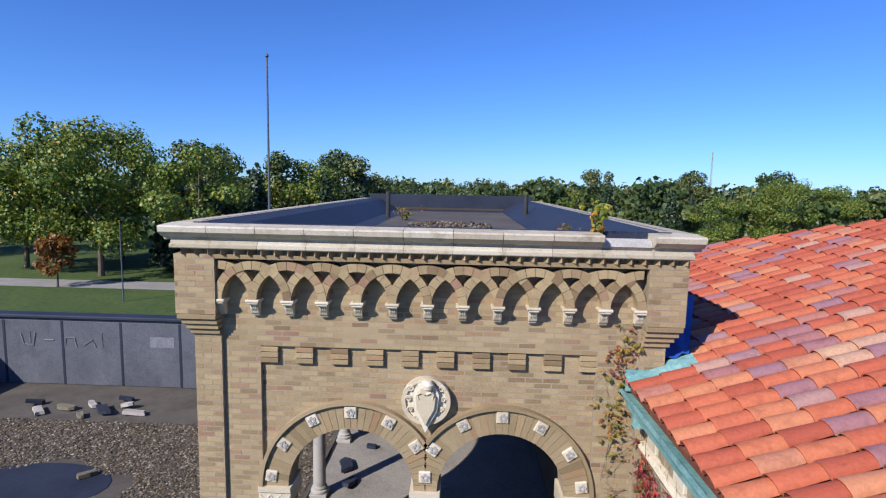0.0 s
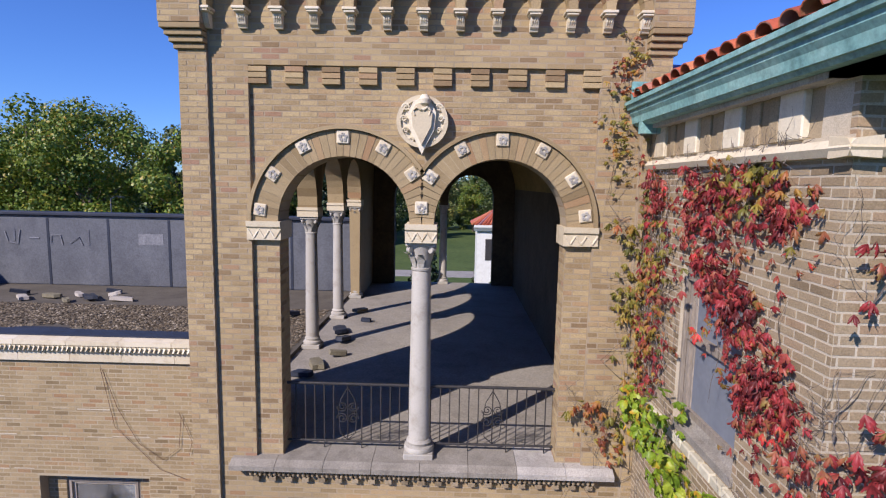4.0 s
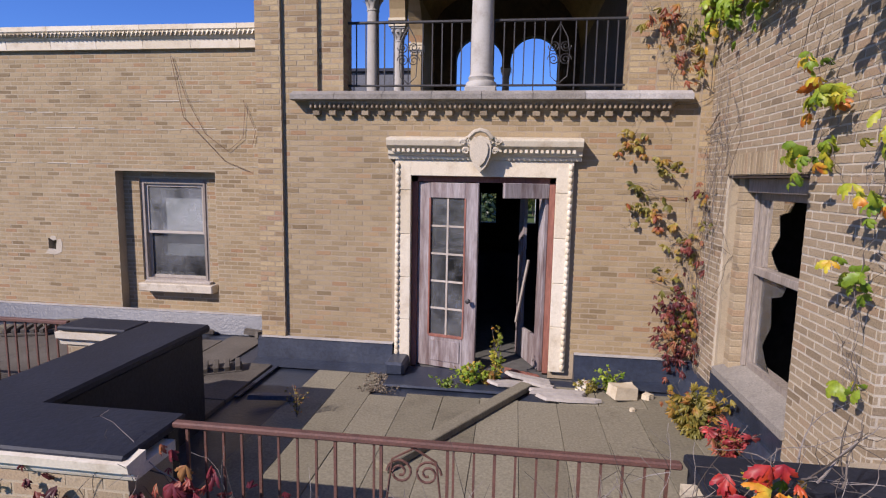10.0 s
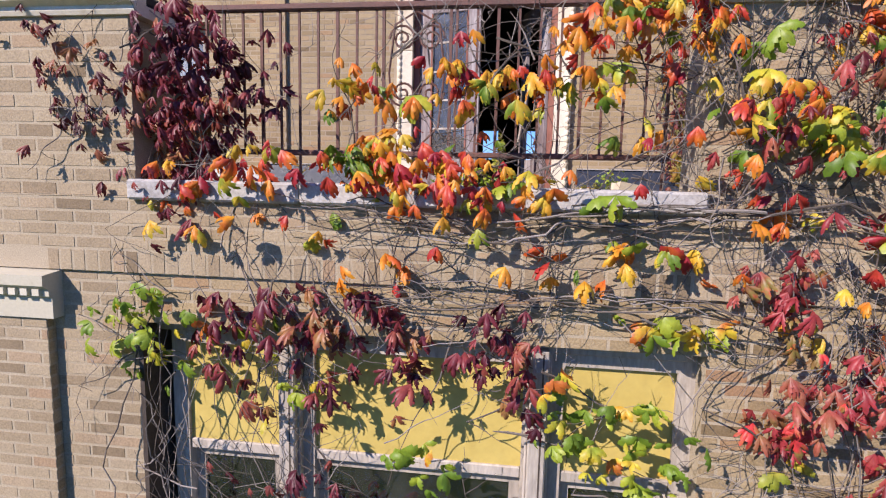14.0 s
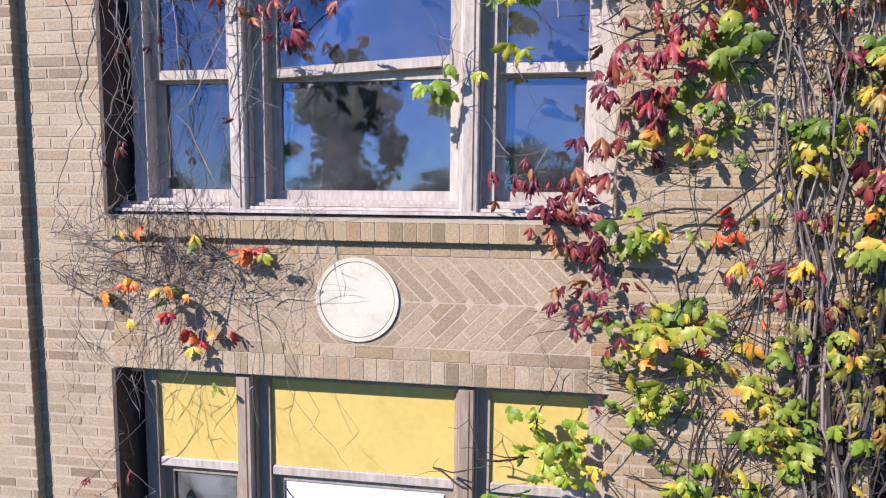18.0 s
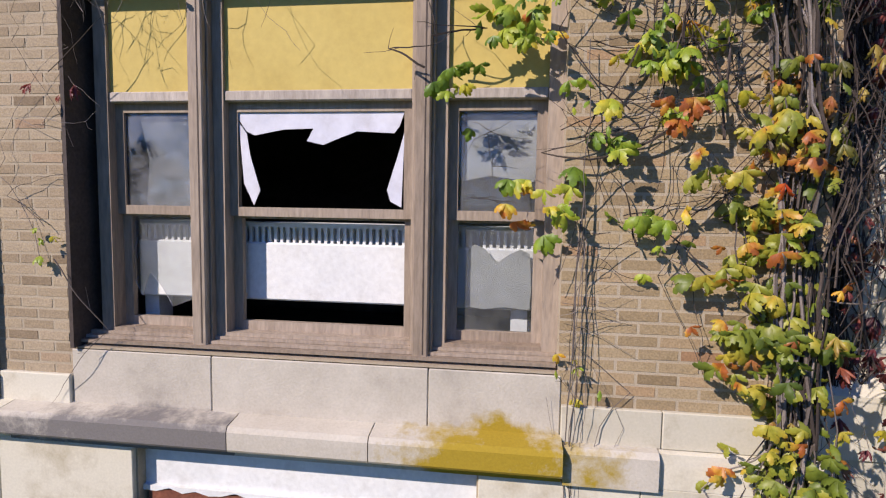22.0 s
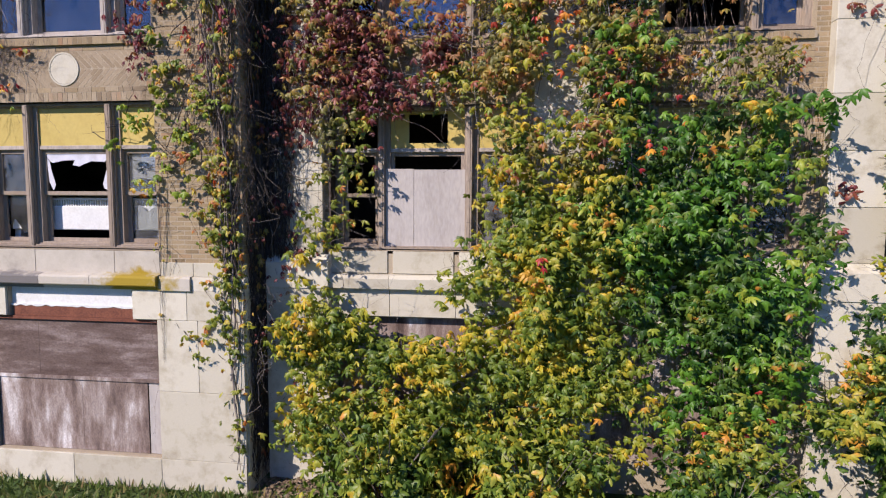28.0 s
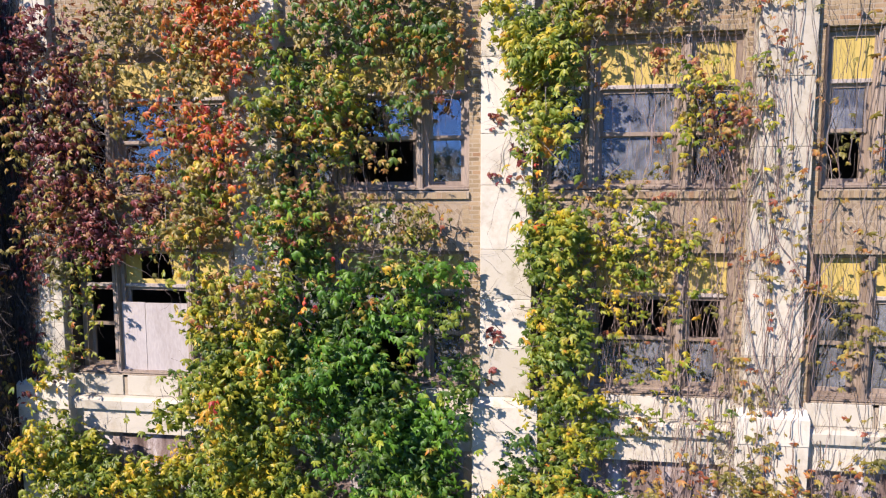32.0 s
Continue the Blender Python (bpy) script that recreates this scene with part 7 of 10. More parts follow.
part("roof", Geo().add([(-24, 10.0, 15.5), (-16.5, 10.0, 15.5), (-16.5, 15, 15.5), (-24, 15, 15.5), (-18.5, 12.5, 16.4), (-24, 12.5, 16.4)], [(0, 1, 4, 5), (1, 2, 4), (2, 3, 5, 4), (3, 2, 1, 0), (0, 5, 3)]), TILE, lb)
for k in range(24):
    part("tile_row", Geo().tube([(-16.6 - k * 0.3, 9.98, 15.56), (-18.5 - k * 0.24, 12.3, 16.38)], 0.1, 6), TILE, lb)

# ---- creeper ----
LEAFLET_V = [(0, 0, 0), (0, 0.30, 0.06), (0, 0.62, 0.04), (0, 1.0, -0.22)]
for s_ in (-1, 1):
    LEAFLET_V += [(s_ * 0.60, 0.20, -0.03), (s_ * 0.98, 0.40, -0.08), (s_ * 0.74, 0.47, -0.02), (s_ * 0.96, 0.66, -0.12), (s_ * 0.54, 0.72, -0.04), (s_ * 0.52, 0.88, -0.16)]
LEAFLET_T = []
for k_, turn in ((4, 1), (10, -1)):
    LEAFLET_T += [t_[::turn] for t_ in ((0, 1, k_), (k_, 1, k_ + 1), (k_ + 1, 1, k_ + 2), (1, 2, k_ + 2), (k_ + 2, 2, k_ + 3), (k_ + 3, 2, k_ + 4), (k_ + 4, 2, k_ + 5), (k_ + 5, 2, 3))]
SMALL_V = [(0, 0, 0), (-0.85, 0.40, -0.05), (0, 0.50, 0.06), (0.85, 0.40, -0.05), (-0.5, 0.78, -0.12), (0.5, 0.78, -0.12), (0, 1.0, -0.2)]
SMALL_T = [(0, 2, 1), (0, 3, 2), (1, 2, 4), (2, 3, 5), (4, 2, 6), (2, 5, 6)]


def leaf_set(counts, width, fan, seed, small=False, n=6):
    """Hanging leaves, each of a few separate oval leaflets fanned from one stalk."""
    rs = np.random.RandomState(seed)
    lv, lt = (SMALL_V, SMALL_T) if small else (LEAFLET_V, LEAFLET_T)
    sets = []
    for i in range(n):
        v, t = [(0.0, 0.0, 0.0)], []
        c = counts[i % len(counts)]
        for k in range(c):
            mid = k - (c - 1) / 2
            a = mid * fan / max(1, (c - 1) / 2) + rs.normal() * 0.12
            ln = (1.0 - 0.10 * abs(mid)) * rs.uniform(0.8, 1.1)
            w = width * rs.uniform(0.8, 1.15)
            lean, roll = rs.uniform(-0.5, 0.25) - 0.12 * abs(mid), rs.normal() * 0.45
            k0 = len(v)
            for x, y, z in lv[1:]:
                x, y, z = x * w * ln, y * ln, z * ln
                x, z = x * math.cos(roll) - z * math.sin(roll), x * math.sin(roll) + z * math.cos(roll)
                y, z = y * math.cos(lean) - z * math.sin(lean), y * math.sin(lean) + z * math.cos(lean)
                y += 0.07
                v.append((x * math.cos(a) + y * math.sin(a), y * math.cos(a) - x * math.sin(a), z + 0.03 * rs.uniform(-1, 1)))
            t += [tuple(k0 + q - 1 if q else 0 for q in f) for f in lt]
        sets.append((np.array(v, float), np.array(t)))
    return sets


CREEPER5 = leaf_set((5, 4, 5, 5, 5, 4), 0.15, 0.62, 11)
BROAD5 = leaf_set((5, 4, 5, 3, 5, 3), 0.185, 0.62, 15) + leaf_set((3, 3, 4), 0.22, 0.55, 16, n=3)
LOBED = leaf_set((3, 3, 5, 3, 1, 3, 5), 0.29, 0.95, 17, n=7)
FAR5 = leaf_set((5, 4, 5, 3, 4, 5), 0.24, 1.2, 13, small=True)
BUSH5 = leaf_set((3, 4, 3, 5, 3, 4), 0.30, 1.2, 14, small=True)


def sprinkle(sets, rs, pos, nrm, tip, size):
    """Lays leaves of a set at places, each place with one of its shapes."""
    pick = rs.randint(len(sets), size=len(pos))
    vs, fs, base = [], [], 0
    for i, (tv, tt) in enumerate(sets):
        m = pick == i
        if m.any():
            v, f = scatter(tv, tt, pos[m], nrm[m], tip[m], size[m])
            vs.append(v)
            fs.append(f + base)
            base += len(v)
    return np.concatenate(vs), np.concatenate(fs)


RED = leaf_mat("crimson_creeper", [(0.0, (0.12, 0.02, 0.022)), (0.25, (0.26, 0.035, 0.04)), (0.5, (0.44, 0.055, 0.065)), (0.68, (0.42, 0.10, 0.075)), (0.82, (0.34, 0.15, 0.07)), (0.93, (0.28, 0.22, 0.06)), (1.0, (0.66, 0.06, 0.06))])
MAROON = leaf_mat("maroon_creeper", [(0.0, (0.06, 0.014, 0.017)), (0.4, (0.15, 0.032, 0.034)), (0.7, (0.26, 0.065, 0.055)), (0.88, (0.34, 0.13, 0.07)), (1.0, (0.38, 0.20, 0.08))])
WINE = leaf_mat("wine_creeper", [(0.0, (0.07, 0.012, 0.022)), (0.4, (0.15, 0.025, 0.040)), (0.7, (0.27, 0.045, 0.055)), (0.88, (0.36, 0.09, 0.06)), (1.0, (0.38, 0.19, 0.07))])
ORANGE = leaf_mat("orange_creeper", [(0.0, (0.36, 0.025, 0.04)), (0.2, (0.56, 0.06, 0.03)), (0.4, (0.70, 0.18, 0.025)), (0.6, (0.74, 0.34, 0.03)), (0.75, (0.70, 0.50, 0.05)), (0.87, (0.34, 0.38, 0.04)), (1.0, (0.12, 0.22, 0.025))])
YELLOW_LEAF = leaf_mat("yellow_green_creeper", [(0.0, (0.11, 0.20, 0.02)), (0.35, (0.22, 0.33, 0.03)), (0.62, (0.37, 0.43, 0.04)), (0.82, (0.60, 0.50, 0.045)), (0.94, (0.66, 0.36, 0.035)), (1.0, (0.52, 0.15, 0.03))])
YELLOW_GREEN = leaf_mat("bright_green_creeper", [(0.0, (0.12, 0.22, 0.02)), (0.5, (0.24, 0.36, 0.03)), (0.85, (0.40, 0.46, 0.05)), (1.0, (0.62, 0.36, 0.04))])
GREEN_LEAF = leaf_mat("green_creeper", [(0.0, (0.07, 0.14, 0.02)), (0.4, (0.17, 0.25, 0.03)), (0.7, (0.32, 0.35, 0.04)), (0.9, (0.54, 0.42, 0.05)), (1.0, (0.60, 0.26, 0.03))], clump=0.66, spot=1.6)
DEEP_LEAF = leaf_mat("deep_green_creeper", [(0.0, (0.025, 0.070, 0.012)), (0.4, (0.057, 0.135, 0.016)), (0.75, (0.123, 0.205, 0.025)), (0.94, (0.295, 0.295, 0.034)), (1.0, (0.52, 0.20, 0.03))], clump=0.72, spot=1.5)
OLIVE = leaf_mat("olive_brown_creeper", [(0.0, (0.114, 0.114, 0.026)), (0.3, (0.220, 0.202, 0.044)), (0.55, (0.352, 0.273, 0.053)), (0.76, (0.422, 0.194, 0.053)), (0.9, (0.352, 0.097, 0.044)), (1.0, (0.22, 0.07, 0.04))], clump=0.68, spot=1.7)


# darker copy of the vine bark: brown stems with deep shade in the colour
DARK_SHADED_STEM = surface("dark_shaded_vine_bark", [(0.0, (0.03, 0.022, 0.018)), (1.0, (0.085, 0.066, 0.055))], grain=90, stain=6, rough=0.95)


PINK_STEM = surface("pinkish_vine_bark", [(0.0, (0.11, 0.075, 0.06)), (0.5, (0.23, 0.165, 0.135)), (1.0, (0.36, 0.28, 0.235))], grain=90, stain=6, rough=0.95)
ROPE_LEAF = leaf_mat("olive_green_creeper", [(0.0, (0.085, 0.13, 0.02)), (0.35, (0.18, 0.23, 0.028)), (0.65, (0.32, 0.33, 0.038)), (0.85, (0.50, 0.40, 0.045)), (0.95, (0.56, 0.27, 0.035)), (1.0, (0.40, 0.12, 0.03))])


LUSH_LEAF = leaf_mat("lush_green_creeper", [(0.0, (0.035, 0.115, 0.012)), (0.45, (0.08, 0.215, 0.018)), (0.85, (0.16, 0.32, 0.028)), (1.0, (0.34, 0.40, 0.04))], clump=0.6, spot=1.6)
FLAME_LEAF = leaf_mat("flame_creeper", [(0.0, (0.30, 0.03, 0.03)), (0.4, (0.52, 0.08, 0.03)), (0.75, (0.62, 0.20, 0.03)), (1.0, (0.60, 0.36, 0.05))])
AMBER_LEAF = leaf_mat("amber_creeper", [(0.0, (0.065, 0.125, 0.015)), (0.35, (0.16, 0.225, 0.022)), (0.62, (0.33, 0.34, 0.028)), (0.88, (0.60, 0.46, 0.03)), (1.0, (0.62, 0.34, 0.03))], clump=0.7, spot=1.9)


LEAF_MESH = {}


def lay_leaves(vine, sets, mat, rs, pos, nrm, tip, size):
    """Leaves as parts of their vine, alike ones on one mesh; past three hundred the rest is joined."""
    few = min(len(pos), 300)
    pick = rs.randint(len(sets), size=few)
    z = nrm / np.linalg.norm(nrm, axis=1)[:, None]
    y = tip - (tip * z).sum(1)[:, None] * z
    y /= np.linalg.norm(y, axis=1)[:, None] + 1e-9
    x = np.cross(y, z)
    for i in range(few):
        key = (mat.name, id(sets), int(pick[i]))
        if key not in LEAF_MESH:
            LEAF_MESH[key] = arrays_mesh("leaf", *sets[pick[i]], mat)
        lf = new("leaf", LEAF_MESH[key])
        under(lf, vine)
        m = Matrix(np.stack((x[i], y[i], z[i]), axis=1).tolist()) * float(size[i])
        lf.matrix_basis = Matrix.Translation(pos[i].tolist()) @ m.to_4x4()
    if len(pos) > few:
        v, f = sprinkle(sets, rs, pos[few:], nrm[few:], tip[few:], size[few:])
        lv = under(new("foliage", arrays_mesh("foliage", v, f, mat)), vine)
        lv["kind"] = "stuff"


def creeper(label, plane, at, out, blobs, mat, size, depth, seed, leaf=CREEPER5, stems=0, stem_r=0.006, gap=0.15, freq=1.6, run=1.6, name="creeper", hang=1.0, most=0.5, bark=STEM, loose=1.0, upright=False):
    """Climbing creeper on a wall: sprigs of leaves in soft patches (along, height, half width, half height, count) and wandering stems."""
    rs = np.random.RandomState(seed)
    along0 = blobs[0][0]
    org = (along0, at, blobs[0][1]) if plane == "x" else (at, along0, blobs[0][1])
    vn = thing(name, label, "vine", at=org)
    far = leaf is FAR5
    share, per, reach = (0.84, 4.5, 0.13) if far else (most * (0.9 if leaf is CREEPER5 else 0.62), 3.8, 0.085 * loose)
    pos = []
    for cu, cz, ru, rz, cnt in blobs:
        k = tries = 0
        while k < cnt * share and tries < cnt * 8:
            tries += 1
            a, q = rs.uniform(0, 2 * math.pi), math.sqrt(rs.uniform()) * rs.choice((1.0, 1.05, 1.22))
            u, z = cu + ru * q * math.cos(a), cz + rz * q * math.sin(a)
            if noise.noise(Vector((u * freq + seed, z * freq, seed * 0.7))) < gap - 0.25 + 0.3 * (q > 0.8) - (0.0 if tries < cnt * 5 else 0.15):
                continue
            bulge = 0.45 + noise.noise(Vector((u * 1.7, z * 1.7, 3.0))) * 1.7 if far else 0.5 + noise.noise(Vector((u * 2.1, z * 2.1, seed))) * 0.9
            if far and bulge < 0.12 and rs.uniform() < 0.6:
                continue
            d0 = depth * rs.uniform(0.05, 1.0) ** 1.4 * (0.35 + max(bulge, 0))
            for j in range(1 + rs.poisson(per - 1)):
                uu, zz = u + rs.normal() * reach, z - abs(rs.normal()) * reach * (0.5 + 0.4 * j)
                d = max(0.02, d0 + rs.normal() * 0.035)
                pos.append((uu, at + out * d, zz) if plane == "x" else (at + out * d, uu, zz))
                k += 1
    pos = np.array(pos)
    n = len(pos)
    on = np.array((-0.25, out, 0.35)) if plane == "x" else np.array((out, -0.25, 0.30))
    nrm = on + rs.normal(size=(n, 3)) * 0.48
    tip = np.array((0, 0, -hang)) + rs.normal(size=(n, 3)) * (0.42 if far else 0.28)
    big = size * (0.87 if far else 1.05 if leaf is CREEPER5 else 1.1) * rs.uniform(0.55, 1.2, n)
    single = plane == "x" and at < 0.3 and not far
    if single:
        lay_leaves(vn, leaf, mat, rs, pos, nrm, tip, big)
    else:
        v, f = sprinkle(leaf, rs, pos, nrm, tip, big)
        lv = under(new("foliage", arrays_mesh("foliage", v, f, mat)), vn)
        lv["kind"] = "stuff"
    if stems:
        g = Geo()
        for k in range(int(stems * (1.0 if far or upright else 0.68))):
            cu, cz, ru, rz, cnt = blobs[rs.randint(len(blobs))]
            u, z = cu + ru * rs.uniform(-1.1, 1.1), cz - rz * rs.uniform(-0.6, 1.1)
            pts, head = [], rs.choice((math.pi / 2, math.pi / 2, 0.2, math.pi - 0.2, -math.pi / 2)) + rs.normal() * 0.5
            if upright:
                head = rs.choice((math.pi / 2, -math.pi / 2)) + rs.normal() * 0.12
            want = head
            step = min(run, 1.2 * rz + 0.6) / 16 * rs.uniform(0.5, 1.3)
            lift = rs.uniform(0.006, 0.006 + 0.35 * depth)
            wild = rs.uniform(0.06, 0.2) if upright else rs.uniform(0.07, 0.26)
            for i in range(17):
                dd = lift + 0.014 * math.sin(i * 0.9 + k)
                pts.append((u, at + out * dd, z) if plane == "x" else (at + out * dd, u, z))
                head += rs.normal() * wild + (want - head) * 0.12
                u += step * math.cos(head)
                if abs(u - cu) > 1.25 * ru + 0.12:
                    head = want = math.pi - head
                z += step * math.sin(head)
                if z > cz + 1.25 * rz + 0.12 or z < 0.45:
                    break
            if len(pts) > 3:
                g.tube(pts, stem_r * 0.62 * rs.choice((0.45, 0.6, 0.8, 1.0, 1.6)), 4, stem_r * 0.2)
                for j in range(0 if far else rs.poisson(2.2)):
                    q = np.array(pts[rs.randint(1, len(pts) - 1)])
                    way = rs.normal(size=3) * np.array((1, 0.35, 1) if plane == "x" else (0.35, 1, 1))
                    way /= np.linalg.norm(way)
                    ln, bend = rs.uniform(0.05, 0.2), rs.normal(size=3) * 0.25
                    g.tube([q, q + way * ln * 0.5, q + (way + bend) * ln], 0.0022, 3, 0.001)
        part("stem_tangle", g, bark, vn, "grey woody stems", fix=False, kind="stuff")
    return vn


def vine_trunk(label, route, strands, r0, r1, spread, seed, y=-0.05, thick=0.08, wild=1.0):
    """Old woody vine stems twisting together along a route (x, z) on the front wall."""
    rs = np.random.RandomState(seed)
    vn = thing("vine_trunk", label, "vine", at=(route[0][0], y, route[0][1]))
    legs = np.array(route, float)
    for k in range(strands):
        ox, ph = rs.normal() * spread, rs.uniform(0, 6.28)
        s0, s1 = rs.uniform(0, 0.35), rs.uniform(0.6, 1.0)
        pts, dx, dz = [], 0.0, 0.0
        for i in range(26):
            q = (s0 + (s1 - s0) * i / 25) * (len(legs) - 1)
            j = min(int(q), len(legs) - 2)
            c = legs[j] + (legs[j + 1] - legs[j]) * (q - j)
            dx = 0.93 * dx + rs.normal() * 0.032 * wild
            dz = 0.93 * dz + rs.normal() * 0.015 * wild
            pts.append((c[0] + ox * (0.5 + 1.1 * i / 25) + dx, y - thick * (0.5 + 0.5 * math.sin(ph + i * 0.5)), c[1] + dz))
        r = rs.uniform(r0, r1)
        part("stem", Geo().tube(pts, r, 6, r * 0.45), STEM, vn, fix=False, smooth=True)


FY = -0.03
RY0 = 0.57
# terrace railing and pier
creeper("dark maroon creeper hanging over the terrace railing beside the pier", "x", 0.18, -1, [(-1.88, 10.62, 0.24, 0.32, 362), (-1.90, 10.22, 0.22, 0.28, 275), (-1.55, 10.5, 0.2, 0.28, 88), (-1.95, 10.02, 0.12, 0.16, 75), (-1.75, 10.4, 0.25, 0.4, 200)], WINE, 0.092, 0.28, 31, stems=30, gap=0.0)
creeper("maroon creeper trailing across the pale brick pier", "x", FY, -1, [(-2.30, 10.66, 0.20, 0.10, 40), (-2.42, 10.45, 0.10, 0.14, 30), (-2.2, 10.35, 0.10, 0.12, 16), (-2.75, 10.85, 0.25, 0.05, 30)], MAROON, 0.076, 0.06, 32, stems=12, gap=0.06, freq=4.2)
creeper("bright orange and yellow creeper over the railing foot", "x", 0.0, -1, [(-1.42, 10.22, 0.22, 0.12, 40), (-0.88, 10.36, 0.16, 0.26, 90), (-0.75, 10.18, 0.26, 0.16, 110), (-0.50, 10.14, 0.20, 0.16, 55), (-0.10, 10.12, 0.18, 0.12, 24), (-1.75, 10.08, 0.16, 0.08, 25), (-1.95, 9.92, 0.1, 0.10, 8), (-1.1, 9.78, 0.4, 0.1, 5), (0.1, 9.9, 0.2, 0.2, 8)], ORANGE, 0.092, 0.22, 33, leaf=BROAD5, stems=60, gap=0.06, freq=4.2, most=0.95, stem_r=0.005)
creeper("orange and red creeper climbing over the railing end", "x", 0.05, -1, [(-0.40, 10.62, 0.20, 0.14, 32), (-0.12, 10.52, 0.18, 0.15, 38), (0.25, 10.78, 0.24, 0.14, 75), (0.62, 10.92, 0.26, 0.18, 90), (0.95, 11.10, 0.25, 0.16, 60), (1.25, 10.82, 0.28, 0.2, 60), (0.55, 10.45, 0.2, 0.2, 8), (1.65, 10.95, 0.3, 0.2, 80), (1.6, 10.5, 0.3, 0.3, 60), (1.0, 10.5, 0.3, 0.22, 26)], ORANGE, 0.092, 0.34, 34, leaf=BROAD5, stems=190, gap=0.04, stem_r=0.006, freq=4.2, most=1.1)
creeper("yellow green creeper tangled with orange leaves on the brick pier", "x", FY, -1, [(0.42, 10.62, 0.3, 0.2, 8), (0.9, 10.35, 0.3, 0.2, 10), (1.35, 10.3, 0.3, 0.3, 16), (1.7, 10.05, 0.3, 0.3, 12), (0.3, 10.05, 0.2, 0.2, 3), (-0.62, 10.5, 0.12, 0.2, 4), (-0.15, 10.06, 0.14, 0.1, 3)], YELLOW_LEAF, 0.111, 0.16, 35, leaf=LOBED, stems=44, gap=0.06, stem_r=0.008, freq=4.2, most=1.0)
creeper("twig tangle with few wine red leaves at the railing end", "x", FY - 0.03, -1, [(1.15, 10.5, 0.4, 0.3, 60), (1.65, 10.55, 0.3, 0.35, 60), (0.8, 10.4, 0.2, 0.25, 14)], RED, 0.088, 0.30, 108, stems=55, gap=-0.1, stem_r=0.007, run=1.4)
creeper("scattered drooping red and yellow creeper leaves below the slab", "x", FY, -1, [(-1.3, 9.75, 0.6, 0.2, 10), (-0.4, 9.72, 0.6, 0.22, 12), (0.5, 9.75, 0.5, 0.25, 24), (1.3, 9.75, 0.6, 0.3, 60), (1.6, 10.35, 0.4, 0.35, 60), (0.9, 10.2, 0.3, 0.2, 30), (1.7, 9.3, 0.3, 0.3, 40)], ORANGE, 0.103, 0.26, 64, leaf=BROAD5, stems=150, gap=0.04, freq=5.0, stem_r=0.005)
# below the slab, round the upper window
creeper("yellow green creeper over the corner of the upper window", "x", FY, -1, [(-1.9, 9.42, 0.38, 0.13, 56), (-2.12, 9.12, 0.14, 0.22, 34), (-1.6, 9.30, 0.22, 0.14, 26), (-1.25, 9.1, 0.14, 0.16, 14)], YELLOW_LEAF, 0.088, 0.16, 36, leaf=LOBED, stems=24, gap=0.06, freq=4.2)
creeper("dry maroon creeper along the window head", "x", FY, -1, [(-1.05, 9.42, 0.30, 0.16, 108), (-0.62, 9.40, 0.28, 0.15, 94), (-0.25, 9.35, 0.25, 0.14, 49), (-1.48, 9.45, 0.2, 0.14, 46), (-1.15, 8.95, 0.08, 0.1, 14), (-1.08, 8.55, 0.06, 0.14, 16), (-1.02, 8.1, 0.10, 0.14, 32), (-1.5, 8.98, 0.08, 0.14, 16), (-0.1, 9.15, 0.08, 0.18, 22)], WINE, 0.102, 0.14, 37, stems=70, gap=0.06, run=1.9, freq=4.2)
creeper("yellow and orange creeper beside the upper window", "x", FY, -1, [(0.42, 9.12, 0.22, 0.20, 46), (0.18, 8.85, 0.18, 0.2, 32), (0.55, 8.75, 0.2, 0.25, 34), (0.55, 8.4, 0.2, 0.22, 34), (0.3, 8.2, 0.25, 0.16, 20), (0.1, 7.95, 0.1, 0.12, 8), (-0.1, 9.25, 0.25, 0.12, 22), (0.5, 9.45, 0.25, 0.1, 26), (-0.55, 8.75, 0.2, 0.08, 18), (-0.15, 7.78, 0.07, 0.1, 14)], YELLOW_LEAF, 0.090, 0.14, 38, leaf=LOBED, stems=40, gap=0.06, freq=4.2)
creeper("red and orange creeper on the brick beside the upper window", "x", FY, -1, [(1.2, 9.5, 0.3, 0.3, 78), (1.65, 9.25, 0.3, 0.4, 117), (1.15, 9.0, 0.2, 0.25, 52), (1.7, 8.55, 0.3, 0.35, 117), (1.25, 8.35, 0.2, 0.3, 65), (1.7, 9.9, 0.3, 0.3, 78), (0.95, 8.0, 0.2, 0.3, 52)], RED, 0.098, 0.26, 39, stems=120, gap=0.06, stem_r=0.006, run=2.2, freq=4.2, most=0.7, bark=STEM)
creeper("maroon creeper hanging beside the window jamb", "x", FY, -1, [(0.72, 7.75, 0.16, 0.3, 46), (0.55, 7.28, 0.18, 0.22, 44), (0.42, 7.05, 0.16, 0.14, 26), (0.72, 6.92, 0.14, 0.2, 36), (0.62, 6.65, 0.16, 0.18, 36), (0.9, 7.4, 0.12, 0.3, 22), (0.3, 7.3, 0.1, 0.15, 10), (1.6, 7.0, 0.3, 0.4, 34), (1.75, 7.6, 0.25, 0.4, 44)], WINE, 0.102, 0.13, 40, stems=36, gap=0.06, freq=4.2)
